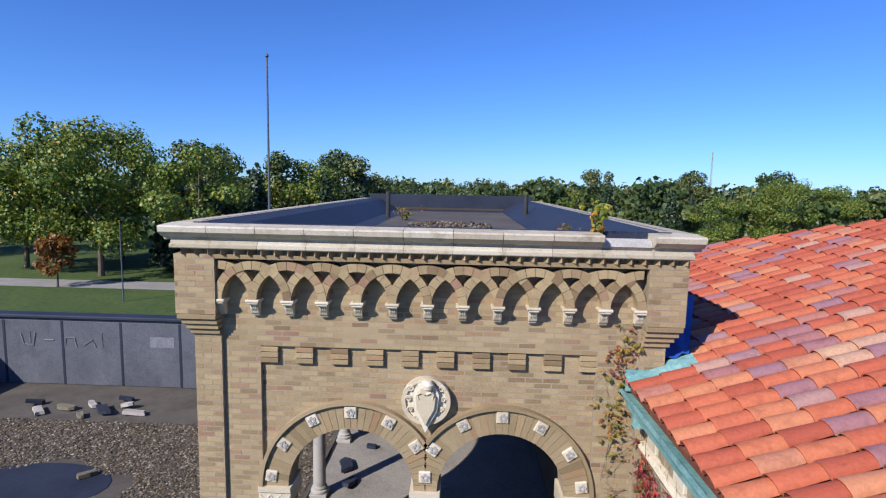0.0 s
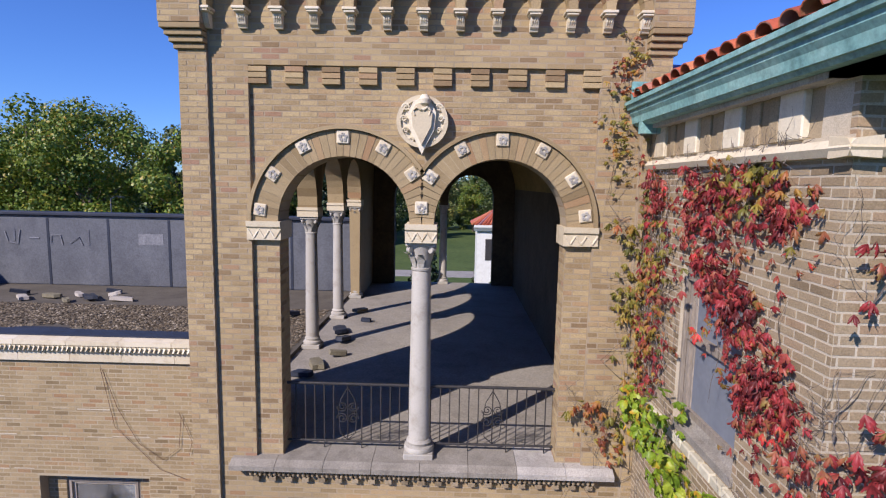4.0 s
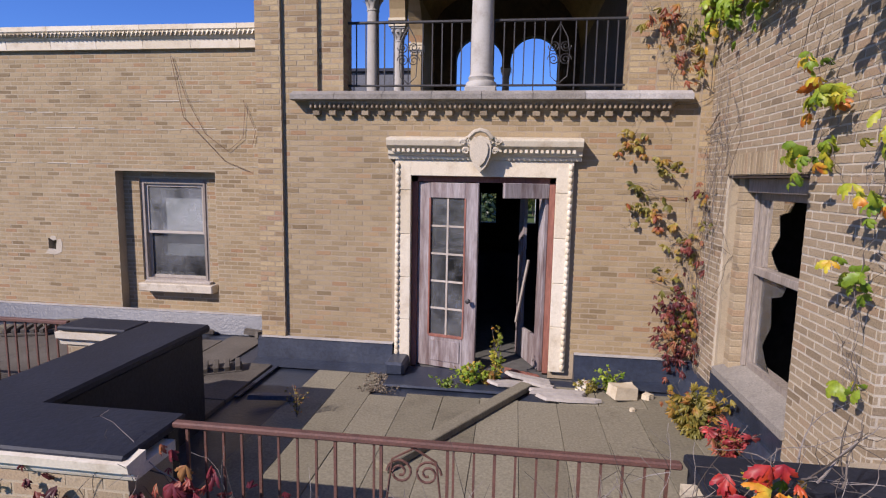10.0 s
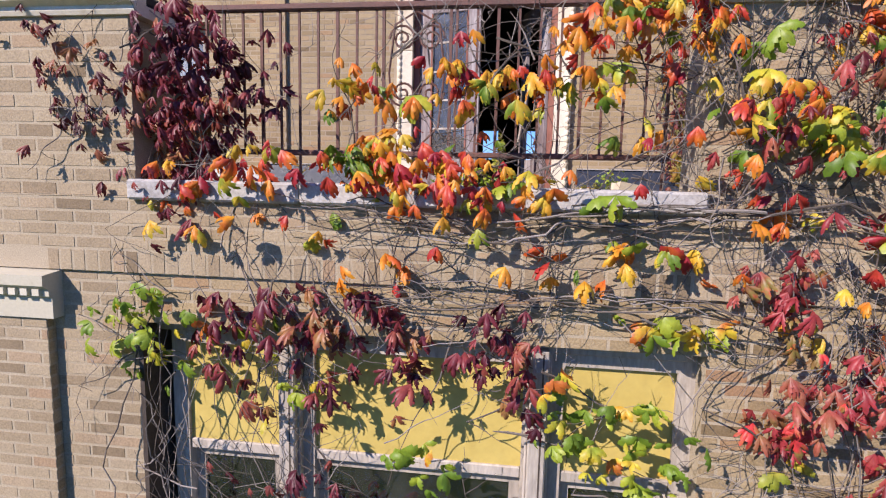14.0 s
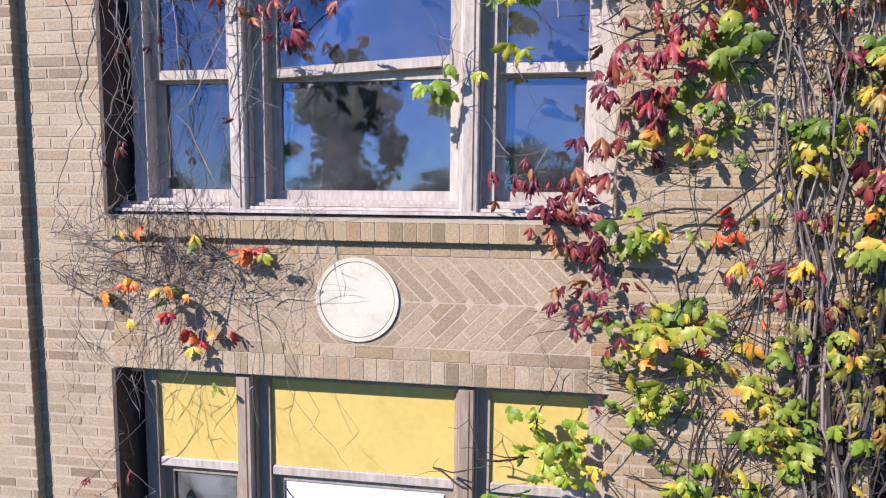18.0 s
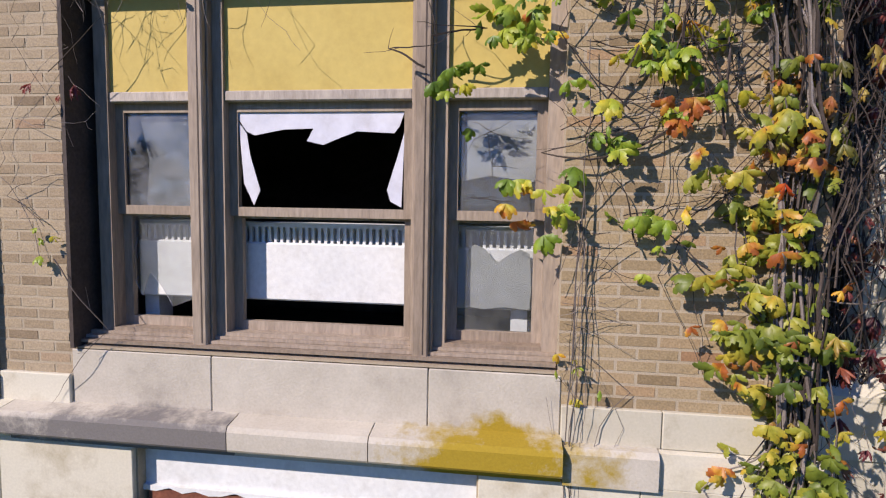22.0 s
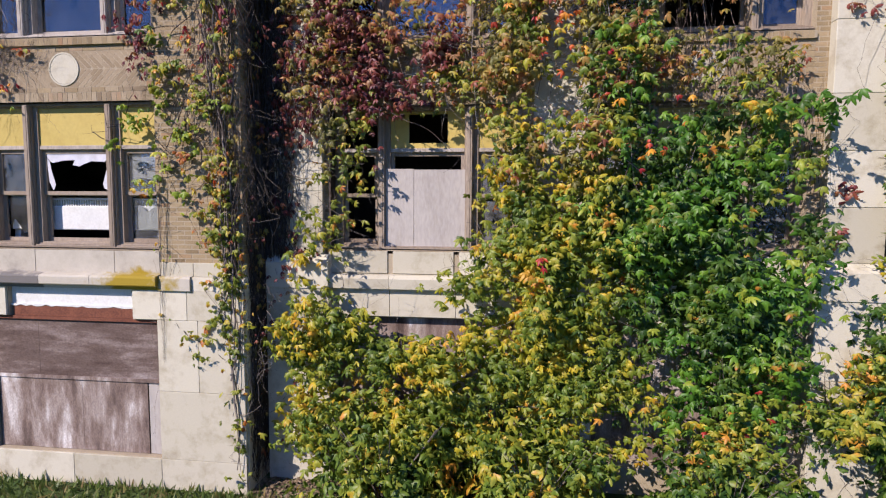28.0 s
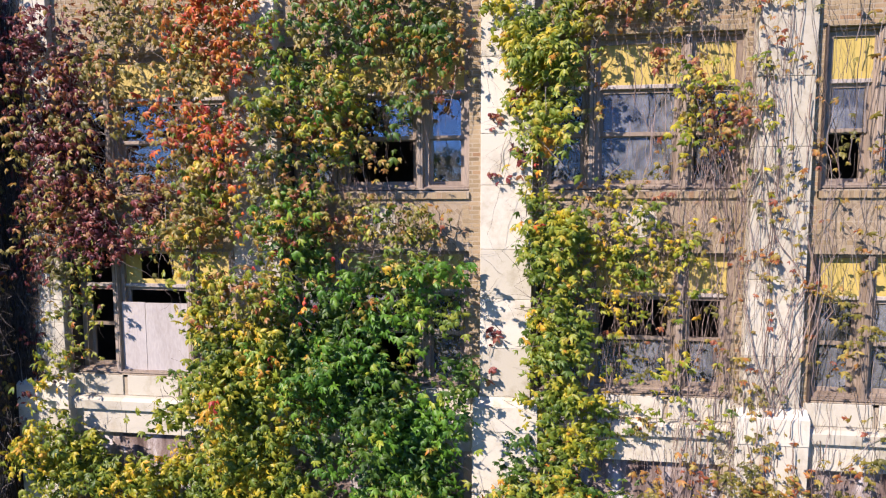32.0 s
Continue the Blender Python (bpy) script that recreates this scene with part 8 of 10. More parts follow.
creeper("green creeper patches on sunlit brick", "x", FY, -1, [(1.15, 7.72, 0.24, 0.25, 50), (1.5, 7.5, 0.25, 0.14, 36), (0.95, 7.05, 0.16, 0.16, 28), (1.15, 6.58, 0.3, 0.14, 46), (0.92, 6.45, 0.14, 0.16, 25), (1.45, 6.3, 0.25, 0.25, 36), (1.8, 6.6, 0.2, 0.3, 25), (1.35, 8.0, 0.2, 0.2, 20), (1.3, 8.6, 0.3, 0.3, 9), (1.0, 8.2, 0.2, 0.3, 10), (1.7, 7.9, 0.25, 0.3, 15), (1.75, 7.2, 0.25, 0.4, 22)], GREEN_LEAF, 0.092, 0.24, 41, leaf=LOBED, most=0.85, stems=40, gap=0.02, stem_r=0.0065, run=2.4, freq=4.2, bark=DARK_SHADED_STEM)
creeper("yellow green creeper spreading over the lower window", "x", FY, -1, [(0.35, 5.98, 0.3, 0.14, 32), (0.62, 5.75, 0.3, 0.22, 45), (0.10, 5.62, 0.10, 0.22, 21), (0.85, 5.45, 0.2, 0.25, 32), (0.42, 5.05, 0.22, 0.12, 21), (0.65, 5.0, 0.2, 0.14, 18), (1.05, 5.85, 0.25, 0.25, 40), (1.35, 5.55, 0.3, 0.3, 48), (1.15, 4.78, 0.2, 0.14, 21), (0.95, 5.1, 0.14, 0.14, 11), (1.7, 5.9, 0.25, 0.35, 40), (1.0, 6.15, 0.2, 0.1, 16)], YELLOW_LEAF, 0.092, 0.13, 42, leaf=LOBED, stems=44, gap=0.06, stem_r=0.007, freq=4.2, bark=DARK_SHADED_STEM)
creeper("thick rope of yellow green creeper hanging down the corner", "x", FY, -1, [(1.76, 5.1, 0.20, 0.35, 200), (1.70, 4.6, 0.22, 0.35, 230), (1.82, 4.1, 0.20, 0.35, 235), (1.88, 3.6, 0.18, 0.35, 215), (1.76, 3.2, 0.25, 0.2, 105), (1.97, 2.8, 0.11, 0.5, 120), (2.0, 1.9, 0.09, 0.5, 75), (2.02, 1.1, 0.08, 0.4, 35), (1.5, 2.55, 0.2, 0.06, 24), (1.35, 2.85, 0.25, 0.08, 34)], ROPE_LEAF, 0.088, 0.20, 43, leaf=LOBED, stems=16, gap=-0.2, stem_r=0.010, run=2.6)
creeper("bare tangled stems and scattered autumn leaves on the corner brick", "x", FY, -1, [(1.85, 8.6, 0.25, 1.1, 97), (1.8, 6.9, 0.28, 0.6, 38), (1.3, 7.2, 0.4, 0.9, 32), (1.9, 5.4, 0.2, 0.8, 9)], ORANGE, 0.086, 0.25, 44, leaf=BROAD5, most=0.8, stems=70, gap=0.06, stem_r=0.007, run=2.8, freq=4.2, bark=DARK_SHADED_STEM)
creeper("dark old stems crowding the building corner", "x", FY, -1, [(1.86, 8.4, 0.18, 1.0, 60), (1.86, 6.8, 0.19, 1.0, 120), (1.90, 5.7, 0.14, 0.6, 90), (1.95, 4.4, 0.08, 0.8, 20)], OLIVE, 0.08, 0.30, 107, stems=80, gap=-0.1, stem_r=0.011, run=2.4, bark=DARK_SHADED_STEM, upright=True)
creeper("brown stems and small olive leaves crossing the corner brick", "x", FY, -1, [(1.35, 6.3, 0.45, 0.6, 42), (1.75, 6.2, 0.28, 0.7, 49), (1.2, 5.6, 0.3, 0.4, 28)], ROPE_LEAF, 0.085, 0.24, 87, leaf=LOBED, stems=60, gap=0.0, stem_r=0.008, run=2.0, freq=4.0, bark=DARK_SHADED_STEM)
creeper("bare grey twigs with a few red leaves over the herringbone panel", "x", FY, -1, [(-1.85, 6.66, 0.2, 0.10, 12), (-1.95, 6.92, 0.25, 0.12, 2), (-1.55, 6.85, 0.3, 0.16, 2), (-2.2, 6.62, 0.1, 0.08, 5), (-1.75, 6.8, 0.2, 0.12, 2), (-1.45, 6.7, 0.4, 0.25, 2), (-1.15, 6.8, 0.35, 0.25, 1)], ORANGE, 0.085, 0.22, 45, leaf=LOBED, stems=190, gap=0.06, stem_r=0.0045, run=1.3, freq=4.2)
vine_trunk("dry grey stems dangling over the upper window", [(-1.9, 9.4), (-2.0, 8.6), (-1.85, 7.9), (-1.95, 7.2), (-1.8, 6.8)], 9, 0.002, 0.005, 0.14, 96, y=-0.02, thick=0.10)
vine_trunk("dry stems and leafless twigs down the window mullion", [(-1.25, 9.4), (-1.3, 8.5), (-1.2, 7.8), (-1.35, 7.05)], 6, 0.002, 0.004, 0.06, 97, y=0.0, thick=0.06)
vine_trunk("pale paired stems hanging down beside the window", [(0.84, 6.1), (0.86, 4.8), (0.83, 3.7), (0.86, 2.6), (0.82, 1.4)], 5, 0.002, 0.0045, 0.015, 98, y=-0.06, thick=0.03, wild=0.2)
creeper("bare vine stems trailing down the window jamb", "x", FY, -1, [(-1.85, 8.1, 0.12, 0.8, 10), (-1.35, 8.1, 0.1, 0.8, 12), (-2.1, 5.3, 0.1, 0.8, 2), (-1.75, 7.2, 0.25, 0.3, 6)], MAROON, 0.076, 0.10, 46, stems=44, gap=0.06, stem_r=0.0045, run=1.8, freq=4.2)
creeper("thin bare creeper stem on the brick pilaster", "x", FY, -1, [(-2.28, 5.2, 0.05, 0.9, 2), (0.92, 4.2, 0.03, 0.8, 2), (0.84, 2.9, 0.08, 0.7, 4)], YELLOW_LEAF, 0.051, 0.03, 47, leaf=LOBED, stems=16, gap=0.06, stem_r=0.004, run=2.0, freq=4.2)

vine_trunk("old grey vine trunk climbing the corner brick", [(2.0, 0.45), (1.99, 2.2), (1.92, 4.0), (1.82, 5.6), (1.64, 7.0), (1.50, 8.4), (1.25, 9.7)], 12, 0.004, 0.015, 0.055, 91, wild=1.1)
vine_trunk("grey vine stems branching over the corner brick", [(1.85, 5.4), (1.9, 6.8), (1.75, 8.0), (1.85, 9.2), (1.75, 10.6)], 6, 0.003, 0.012, 0.16, 92)
vine_trunk("rope of grey vine stems sagging under the terrace slab", [(1.75, 9.75), (1.1, 9.95), (0.4, 9.88), (-0.3, 9.80), (-0.9, 9.88), (-1.35, 9.95)], 9, 0.003, 0.008, 0.05, 93, y=-0.06, thick=0.10)
vine_trunk("grey vine stems strung along the window head", [(1.2, 9.35), (0.6, 9.52), (-0.2, 9.46), (-1.0, 9.52), (-1.6, 9.42)], 7, 0.002, 0.006, 0.05, 94, y=-0.05, thick=0.08)
vine_trunk("wiry stems looped over the railing end", [(1.9, 10.2), (1.3, 10.75), (0.7, 10.98), (0.1, 10.9), (-0.3, 10.6)], 7, 0.003, 0.007, 0.10, 95, y=0.0, thick=0.2)
# corner shade deepened by the darkened bark of these stems
creeper("tangled vine curtain in the shaded corner, shade in its bark colour", "y", 2.07, 1, [(0.38, 8.5, 0.14, 1.4, 120), (0.4, 6.0, 0.14, 1.6, 110), (0.38, 3.6, 0.14, 1.4, 90), (0.4, 2.0, 0.14, 1.2, 60)], OLIVE, 0.100, 0.12, 48, stems=330, gap=-0.1, stem_r=0.016, run=2.6, bark=DARK_SHADED_STEM, upright=True)

# massed stems carry the recess shadow in their bark colour
creeper("mat of hanging stems in the shaded recess, shade in its bark colour", "x", RY0, -1, [(2.30, 8.6, 0.13, 1.3, 40), (2.30, 6.4, 0.13, 1.3, 36), (2.30, 4.4, 0.13, 1.2, 24), (2.28, 2.4, 0.12, 1.3, 24)], MAROON, 0.100, 0.14, 78, stems=420, gap=-0.2, stem_r=0.014, run=2.8, bark=DARK_SHADED_STEM, upright=True)

# flank wall
crimson = [(4.2, 17.0, 0.2, 0.4, 130), (3.7, 16.95, 0.35, 0.22, 120), (3.1, 16.9, 0.35, 0.24, 120), (2.5, 16.95, 0.35, 0.2, 110), (1.95, 16.95, 0.3, 0.2, 90), (1.6, 16.8, 0.16, 0.16, 60), (4.1, 16.3, 0.28, 0.5, 170), (3.75, 15.9, 0.3, 0.5, 150), (4.15, 15.5, 0.25, 0.5, 120), (3.75, 15.2, 0.28, 0.4, 100), (3.85, 14.8, 0.22, 0.25, 60), (2.75, 16.45, 0.3, 0.25, 110), (2.4, 16.25, 0.25, 0.25, 110), (2.1, 15.95, 0.25, 0.25, 130), (1.75, 15.72, 0.3, 0.25, 160), (1.5, 15.45, 0.25, 0.22, 120), (1.95, 15.45, 0.25, 0.16, 80), (1.25, 15.15, 0.12, 0.2, 30)]
creeper("crimson creeper draped over the flank wall and its window", "y", MX - 0.02, -1, [(a_, b_, c_, d_, n_ * (0.7 if a_ > 3.6 else 1.3)) for a_, b_, c_, d_, n_ in crimson], RED, 0.084, 0.09, 51, stems=120, gap=-0.12, run=1.6, freq=3.6, most=0.72, loose=1.7)
creeper("faded rusty creeper mixed through the crimson on the flank wall", "y", MX - 0.03, -1, [(4.2, 16.6, 0.2, 0.8, 160), (3.8, 16.0, 0.35, 0.8, 150), (4.1, 15.2, 0.3, 0.6, 140), (2.4, 17.05, 0.4, 0.12, 60), (1.9, 17.0, 0.3, 0.14, 60)], OLIVE, 0.085, 0.12, 49, stems=120, gap=-0.1, run=2.0, freq=3.6, most=0.7, loose=1.7)
creeper("maroon creeper round the corner of the upper wall", "x", UY - 0.03, -1, [(2.1, 15.35, 0.14, 0.3, 40), (2.3, 15.1, 0.16, 0.25, 36), (2.15, 16.5, 0.12, 0.3, 14)], RED, 0.11, 0.14, 50, stems=26, gap=-0.2, most=0.7)
creeper("yellow green creeper below the flank window", "y", MX - 0.05, -1, [(4.0, 14.4, 0.3, 0.3, 135), (3.4, 14.2, 0.35, 0.3, 120), (3.1, 14.75, 0.2, 0.16, 54), (2.8, 14.2, 0.35, 0.2, 90), (2.3, 14.25, 0.35, 0.22, 120), (1.8, 14.3, 0.3, 0.2, 90), (1.4, 14.4, 0.3, 0.2, 90), (1.2, 14.55, 0.2, 0.16, 60)], YELLOW_GREEN, 0.108, 0.34, 52, leaf=LOBED, stems=60, gap=-0.05, run=1.4, freq=3.0, most=0.7)
creeper("orange and red creeper bulging from the building corner", "y", 1.62, -1, [(0.45, 14.28, 0.25, 0.16, 86), (0.75, 14.42, 0.22, 0.14, 62), (0.25, 14.15, 0.2, 0.2, 62), (0.62, 14.05, 0.2, 0.12, 29), (0.35, 14.62, 0.14, 0.1, 23)], ORANGE, 0.100, 0.42, 53, leaf=BROAD5, stems=24, gap=-0.2, most=0.8)
creeper("green creeper hanging from the building corner", "y", 1.72, -1, [(0.75, 13.95, 0.25, 0.2, 84), (0.45, 13.75, 0.25, 0.25, 98), (0.2, 13.9, 0.2, 0.25, 56), (0.9, 14.45, 0.25, 0.12, 48)], GREEN_LEAF, 0.108, 0.36, 61, leaf=LOBED, stems=30, gap=-0.2, most=0.8)
creeper("yellow green creeper on the upper front corner", "x", UY - 0.05, -1, [(2.2, 14.5, 0.3, 0.3, 78), (2.1, 13.9, 0.2, 0.3, 65), (2.5, 14.0, 0.3, 0.3, 65)], GREEN_LEAF, 0.10, 0.5, 63, leaf=LOBED, stems=40, gap=-0.2, run=2.0)
creeper("yellow green creeper with red tips over the broken flank window", "y", MX - 0.04, -1, [(2.05, 13.28, 0.14, 0.14, 13), (1.55, 13.12, 0.16, 0.12, 16), (1.8, 12.65, 0.16, 0.2, 29), (1.1, 12.85, 0.12, 0.12, 12), (1.05, 12.3, 0.12, 0.14, 13), (1.25, 11.9, 0.14, 0.12, 16), (1.5, 13.9, 0.3, 0.14, 17), (1.2, 11.2, 0.12, 0.1, 6)], YELLOW_LEAF, 0.108, 0.30, 54, leaf=LOBED, stems=40, gap=-0.1, most=0.8)
creeper("bare grey stems hanging down the flank corner", "y", MX - 0.02, -1, [(4.1, 14.5, 0.25, 1.4, 30), (3.9, 12.6, 0.3, 1.4, 14), (4.2, 11.6, 0.1, 1.2, 12)], OLIVE, 0.09, 0.10, 60, stems=90, gap=-0.2, run=3.0, stem_r=0.006)
creeper("dry rusty creeper in the corner by the terrace window", "x", TY - 0.06, -1, [(1.75, 11.0, 0.16, 0.3, 50), (1.85, 10.6, 0.14, 0.3, 40), (1.78, 11.7, 0.08, 0.3, 20)], OLIVE, 0.10, 0.12, 55, stems=30, gap=-0.3)
creeper("red creeper drooping in the terrace corner", "x", TY - 0.10, -1, [(1.72, 10.9, 0.15, 0.3, 110), (1.78, 10.45, 0.12, 0.25, 60), (1.85, 11.5, 0.08, 0.4, 30), (1.75, 12.35, 0.06, 0.12, 8)], MAROON, 0.09, 0.20, 56, stems=16, gap=-0.3, most=0.8)
creeper("olive and orange creeper strand on the tower brick", "x", TY - 0.02, -1, [(1.08, 12.95, 0.09, 0.14, 18), (1.22, 12.5, 0.10, 0.25, 26), (1.40, 12.1, 0.14, 0.14, 26), (1.5, 12.6, 0.08, 0.3, 22), (1.62, 11.85, 0.10, 0.14, 14), (1.68, 11.5, 0.06, 0.16, 12)], OLIVE, 0.088, 0.08, 57, leaf=LOBED, stems=20, gap=-0.4, stem_r=0.004, most=0.8)
creeper("olive creeper strand climbing the tower corner", "x", TY - 0.02, -1, [(1.72, 18.5, 0.08, 0.25, 60), (1.62, 18.05, 0.09, 0.3, 70), (1.56, 17.6, 0.09, 0.3, 70), (1.62, 17.2, 0.08, 0.2, 30)], OLIVE, 0.052, 0.07, 58, leaf=LOBED, stems=20, gap=-0.4, stem_r=0.004, most=0.8)
creeper("faded creeper in the corner between tower and flank", "x", TY - 0.04, -1, [(1.8, 16.3, 0.14, 0.7, 90), (1.82, 15.0, 0.12, 0.8, 70), (1.7, 13.9, 0.14, 0.4, 70), (1.4, 14.15, 0.16, 0.2, 44)], OLIVE, 0.10, 0.12, 59, leaf=CREEPER5, stems=50, gap=-0.2, run=2.2)

# recessed front
RY = MY - 0.10
creeper("maroon creeper sheet on the recessed front", "x", RY, -1, [(3.3, 7.6, 0.8, 1.2, 648), (3.9, 6.7, 0.8, 0.6, 439), (3.0, 9.0, 1.0, 1.0, 544), (4.6, 6.9, 0.5, 0.4, 167)], MAROON, 0.128, 0.39, 61, leaf=FAR5, stems=120, gap=-0.02, run=2.4, stem_r=0.009)
creeper("maroon creeper and bare stems on the pale corner pier", "x", RY, -1, [(2.5, 8.6, 0.5, 1.6, 300), (2.72, 6.2, 0.3, 1.0, 260), (2.6, 4.6, 0.3, 0.8, 60), (2.4, 3.0, 0.3, 1.2, 40)], MAROON, 0.105, 0.34, 62, leaf=CREEPER5, stems=60, gap=-0.05, run=3.0, stem_r=0.006, most=0.8)
creeper("orange tinged creeper column over the second pier", "x", RY - 0.35, -1, [(5.9, 8.4, 0.65, 1.4, 560), (5.95, 6.8, 0.42, 0.7, 200), (6.8, 6.8, 0.3, 0.7, 110), (5.5, 6.6, 0.4, 0.3, 110), (6.1, 9.6, 0.8, 0.8, 440), (5.9, 5.5, 0.3, 0.4, 130), (6.85, 5.4, 0.25, 0.6, 170), (7.2, 8.6, 0.7, 1.3, 300), (7.05, 7.2, 0.45, 0.6, 110)], OLIVE, 0.128, 0.42, 63, leaf=FAR5, stems=190, gap=-0.05, run=2.6)
creeper("orange creeper leaves among green on the second pier", "x", RY - 0.42, -1, [(5.7, 8.6, 0.6, 1.3, 52), (6.3, 6.8, 0.6, 0.9, 38), (7.5, 5.3, 1.2, 1.2, 21), (8.4, 2.2, 1.5, 0.8, 17), (6.2, 4.6, 0.3, 0.5, 7), (10.9, 6.5, 0.3, 1.5, 11)], ORANGE, 0.118, 0.46, 64, leaf=FAR5, gap=-0.05, stems=30)
creeper("dense deep green creeper mass over the second bay", "x", RY - 0.1, -1, [(7.85, 5.1, 0.75, 0.7, 620), (8.6, 3.7, 1.1, 0.75, 1000), (7.7, 4.4, 0.9, 0.9, 800), (8.6, 2.8, 1.1, 0.75, 850), (7.6, 6.2, 0.6, 0.4, 170), (9.1, 5.5, 0.16, 0.65, 120), (9.3, 6.0, 0.45, 0.12, 60), (8.3, 5.9, 0.5, 0.2, 90), (9.6, 4.4, 0.22, 0.4, 90), (7.2, 7.6, 0.5, 1.0, 130), (7.4, 9.3, 0.9, 1.0, 160), (8.6, 9.3, 0.9, 0.6, 281), (8.8, 8.6, 0.15, 0.6, 34)], DEEP_LEAF, 0.144, 0.58, 65, leaf=FAR5, stems=120, gap=0.02, run=2.4, freq=1.3)
creeper("bright green creeper leaves over the second bay", "x", RY - 0.3, -1, [(7.95, 5.1, 0.75, 0.8, 320), (9.1, 3.6, 0.75, 0.7, 520), (7.6, 4.6, 0.8, 1.0, 380), (8.5, 2.6, 1.1, 0.7, 430), (9.1, 5.4, 0.16, 0.6, 70), (9.3, 6.05, 0.45, 0.1, 50), (7.3, 6.6, 0.5, 0.7, 90), (7.4, 9.0, 0.8, 1.0, 90)], LUSH_LEAF, 0.144, 0.56, 66, leaf=FAR5, gap=0.02, stems=40)
creeper("yellow green creeper tumbling over the base of the first bay", "x", RY - 0.2, -1, [(3.3, 3.2, 0.6, 0.4, 200), (3.4, 2.6, 0.9, 0.5, 744), (4.6, 2.3, 1.2, 0.7, 1395), (6.0, 2.8, 1.0, 0.9, 1395), (6.3, 4.1, 0.8, 0.8, 950), (5.85, 5.2, 0.35, 0.6, 220), (6.75, 5.0, 0.25, 0.5, 120), (3.0, 4.1, 0.3, 0.5, 70), (3.3, 1.6, 0.8, 0.6, 527), (5.4, 1.4, 1.4, 0.7, 1085), (5.2, 3.75, 0.35, 0.1, 93)], AMBER_LEAF, 0.137, 0.63, 67, leaf=FAR5, stems=70, gap=0.0, run=1.8)
creeper("green creeper mixed through the first bay's foot", "x", RY - 0.25, -1, [(4.0, 1.6, 1.6, 0.7, 961), (6.6, 1.8, 1.2, 0.8, 961), (9.4, 1.7, 1.2, 0.6, 651), (6.6, 3.8, 0.7, 1.0, 511), (5.6, 4.0, 0.3, 0.4, 139)], GREEN_LEAF, 0.137, 0.69, 68, leaf=FAR5, gap=0.0, stems=50)
creeper("yellow green creeper column beside the pale pier", "x", RY - 0.1, -1, [(10.85, 8.8, 0.5, 1.2, 651), (11.08, 6.6, 0.36, 1.2, 600), (11.18, 5.0, 0.36, 1.0, 560), (11.2, 3.6, 0.55, 0.7, 520), (10.9, 2.5, 0.7, 0.7, 420), (11.6, 2.1, 0.9, 0.7, 280), (10.7, 9.9, 0.6, 0.4, 186)], AMBER_LEAF, 0.132, 0.40, 69, leaf=FAR5, stems=90, gap=-0.02, run=2.4)
creeper("green creeper leaves beside the pale pier", "x", RY - 0.3, -1, [(10.85, 8.6, 0.45, 1.0, 341), (11.12, 5.6, 0.36, 1.4, 341), (10.8, 2.3, 0.7, 0.8, 300), (11.8, 1.5, 1.0, 0.7, 240)], GREEN_LEAF, 0.132, 0.36, 70, leaf=FAR5, gap=-0.02, stems=30)
creeper("thin yellowing creeper and bare stems over the third bay", "x", RY, -1, [(12.3, 8.6, 1.2, 0.7, 220), (12.3, 7.0, 1.3, 0.5, 90), (12.3, 6.1, 1.3, 0.5, 130), (12.3, 5.1, 1.3, 0.7, 80), (12.6, 3.3, 1.4, 0.6, 174), (13.3, 7.8, 0.2, 0.8, 78), (12.5, 9.8, 1.4, 0.5, 139)], OLIVE, 0.111, 0.34, 71, leaf=FAR5, stems=260, gap=0.0, run=2.6, stem_r=0.008, upright=True, bark=PINK_STEM)
creeper("bare pinkish creeper stems over the far pier", "x", RY - 0.08, -1, [(14.1, 8.0, 0.5, 2.0, 120), (14.1, 5.2, 0.5, 1.8, 80), (13.6, 4.0, 0.6, 1.2, 90)], OLIVE, 0.094, 0.17, 72, leaf=FAR5, stems=150, gap=-0.2, run=3.2, stem_r=0.009, upright=True, bark=PINK_STEM)
creeper("thin creeper over the fourth bay", "x", RY, -1, [(15.9, 8.0, 1.2, 2.0, 409), (15.8, 5.0, 1.2, 1.6, 334), (15.6, 2.4, 1.6, 1.0, 483)], OLIVE, 0.111, 0.34, 73, leaf=FAR5, stems=200, gap=-0.1, run=3.0, stem_r=0.008, upright=True)
creeper("few creeper leaves with shadows on the pale pier", "x", MY - 0.17, -1, [(10.2, 7.1, 0.2, 0.2, 10), (10.5, 7.6, 0.2, 0.3, 26), (10.12, 4.9, 0.06, 0.9, 16), (10.4, 8.4, 0.3, 0.6, 50)], MAROON, 0.11, 0.06, 74, leaf=LOBED, stems=14, gap=-0.4, run=1.6)

creeper("red and orange creeper leaves high on the second pier", "x", RY - 0.5, -1, [(6.0, 9.2, 0.4, 0.9, 240), (6.3, 8.3, 0.35, 0.8, 130), (5.5, 8.2, 0.3, 0.5, 50), (6.4, 9.9, 0.5, 0.4, 100)], FLAME_LEAF, 0.12, 0.3, 79, leaf=FAR5, gap=0.02, stems=30)
creeper("grey olive creeper across the heads of the upper windows", "x", RY - 0.1, -1, [(8.2, 10.0, 1.3, 0.5, 520), (9.2, 9.6, 0.7, 0.5, 220), (12.2, 10.0, 1.5, 0.45, 420), (4.4, 10.0, 1.3, 0.4, 320)], OLIVE, 0.12, 0.3, 80, leaf=FAR5, gap=-0.02, stems=200, upright=True, bark=DARK_SHADED_STEM)
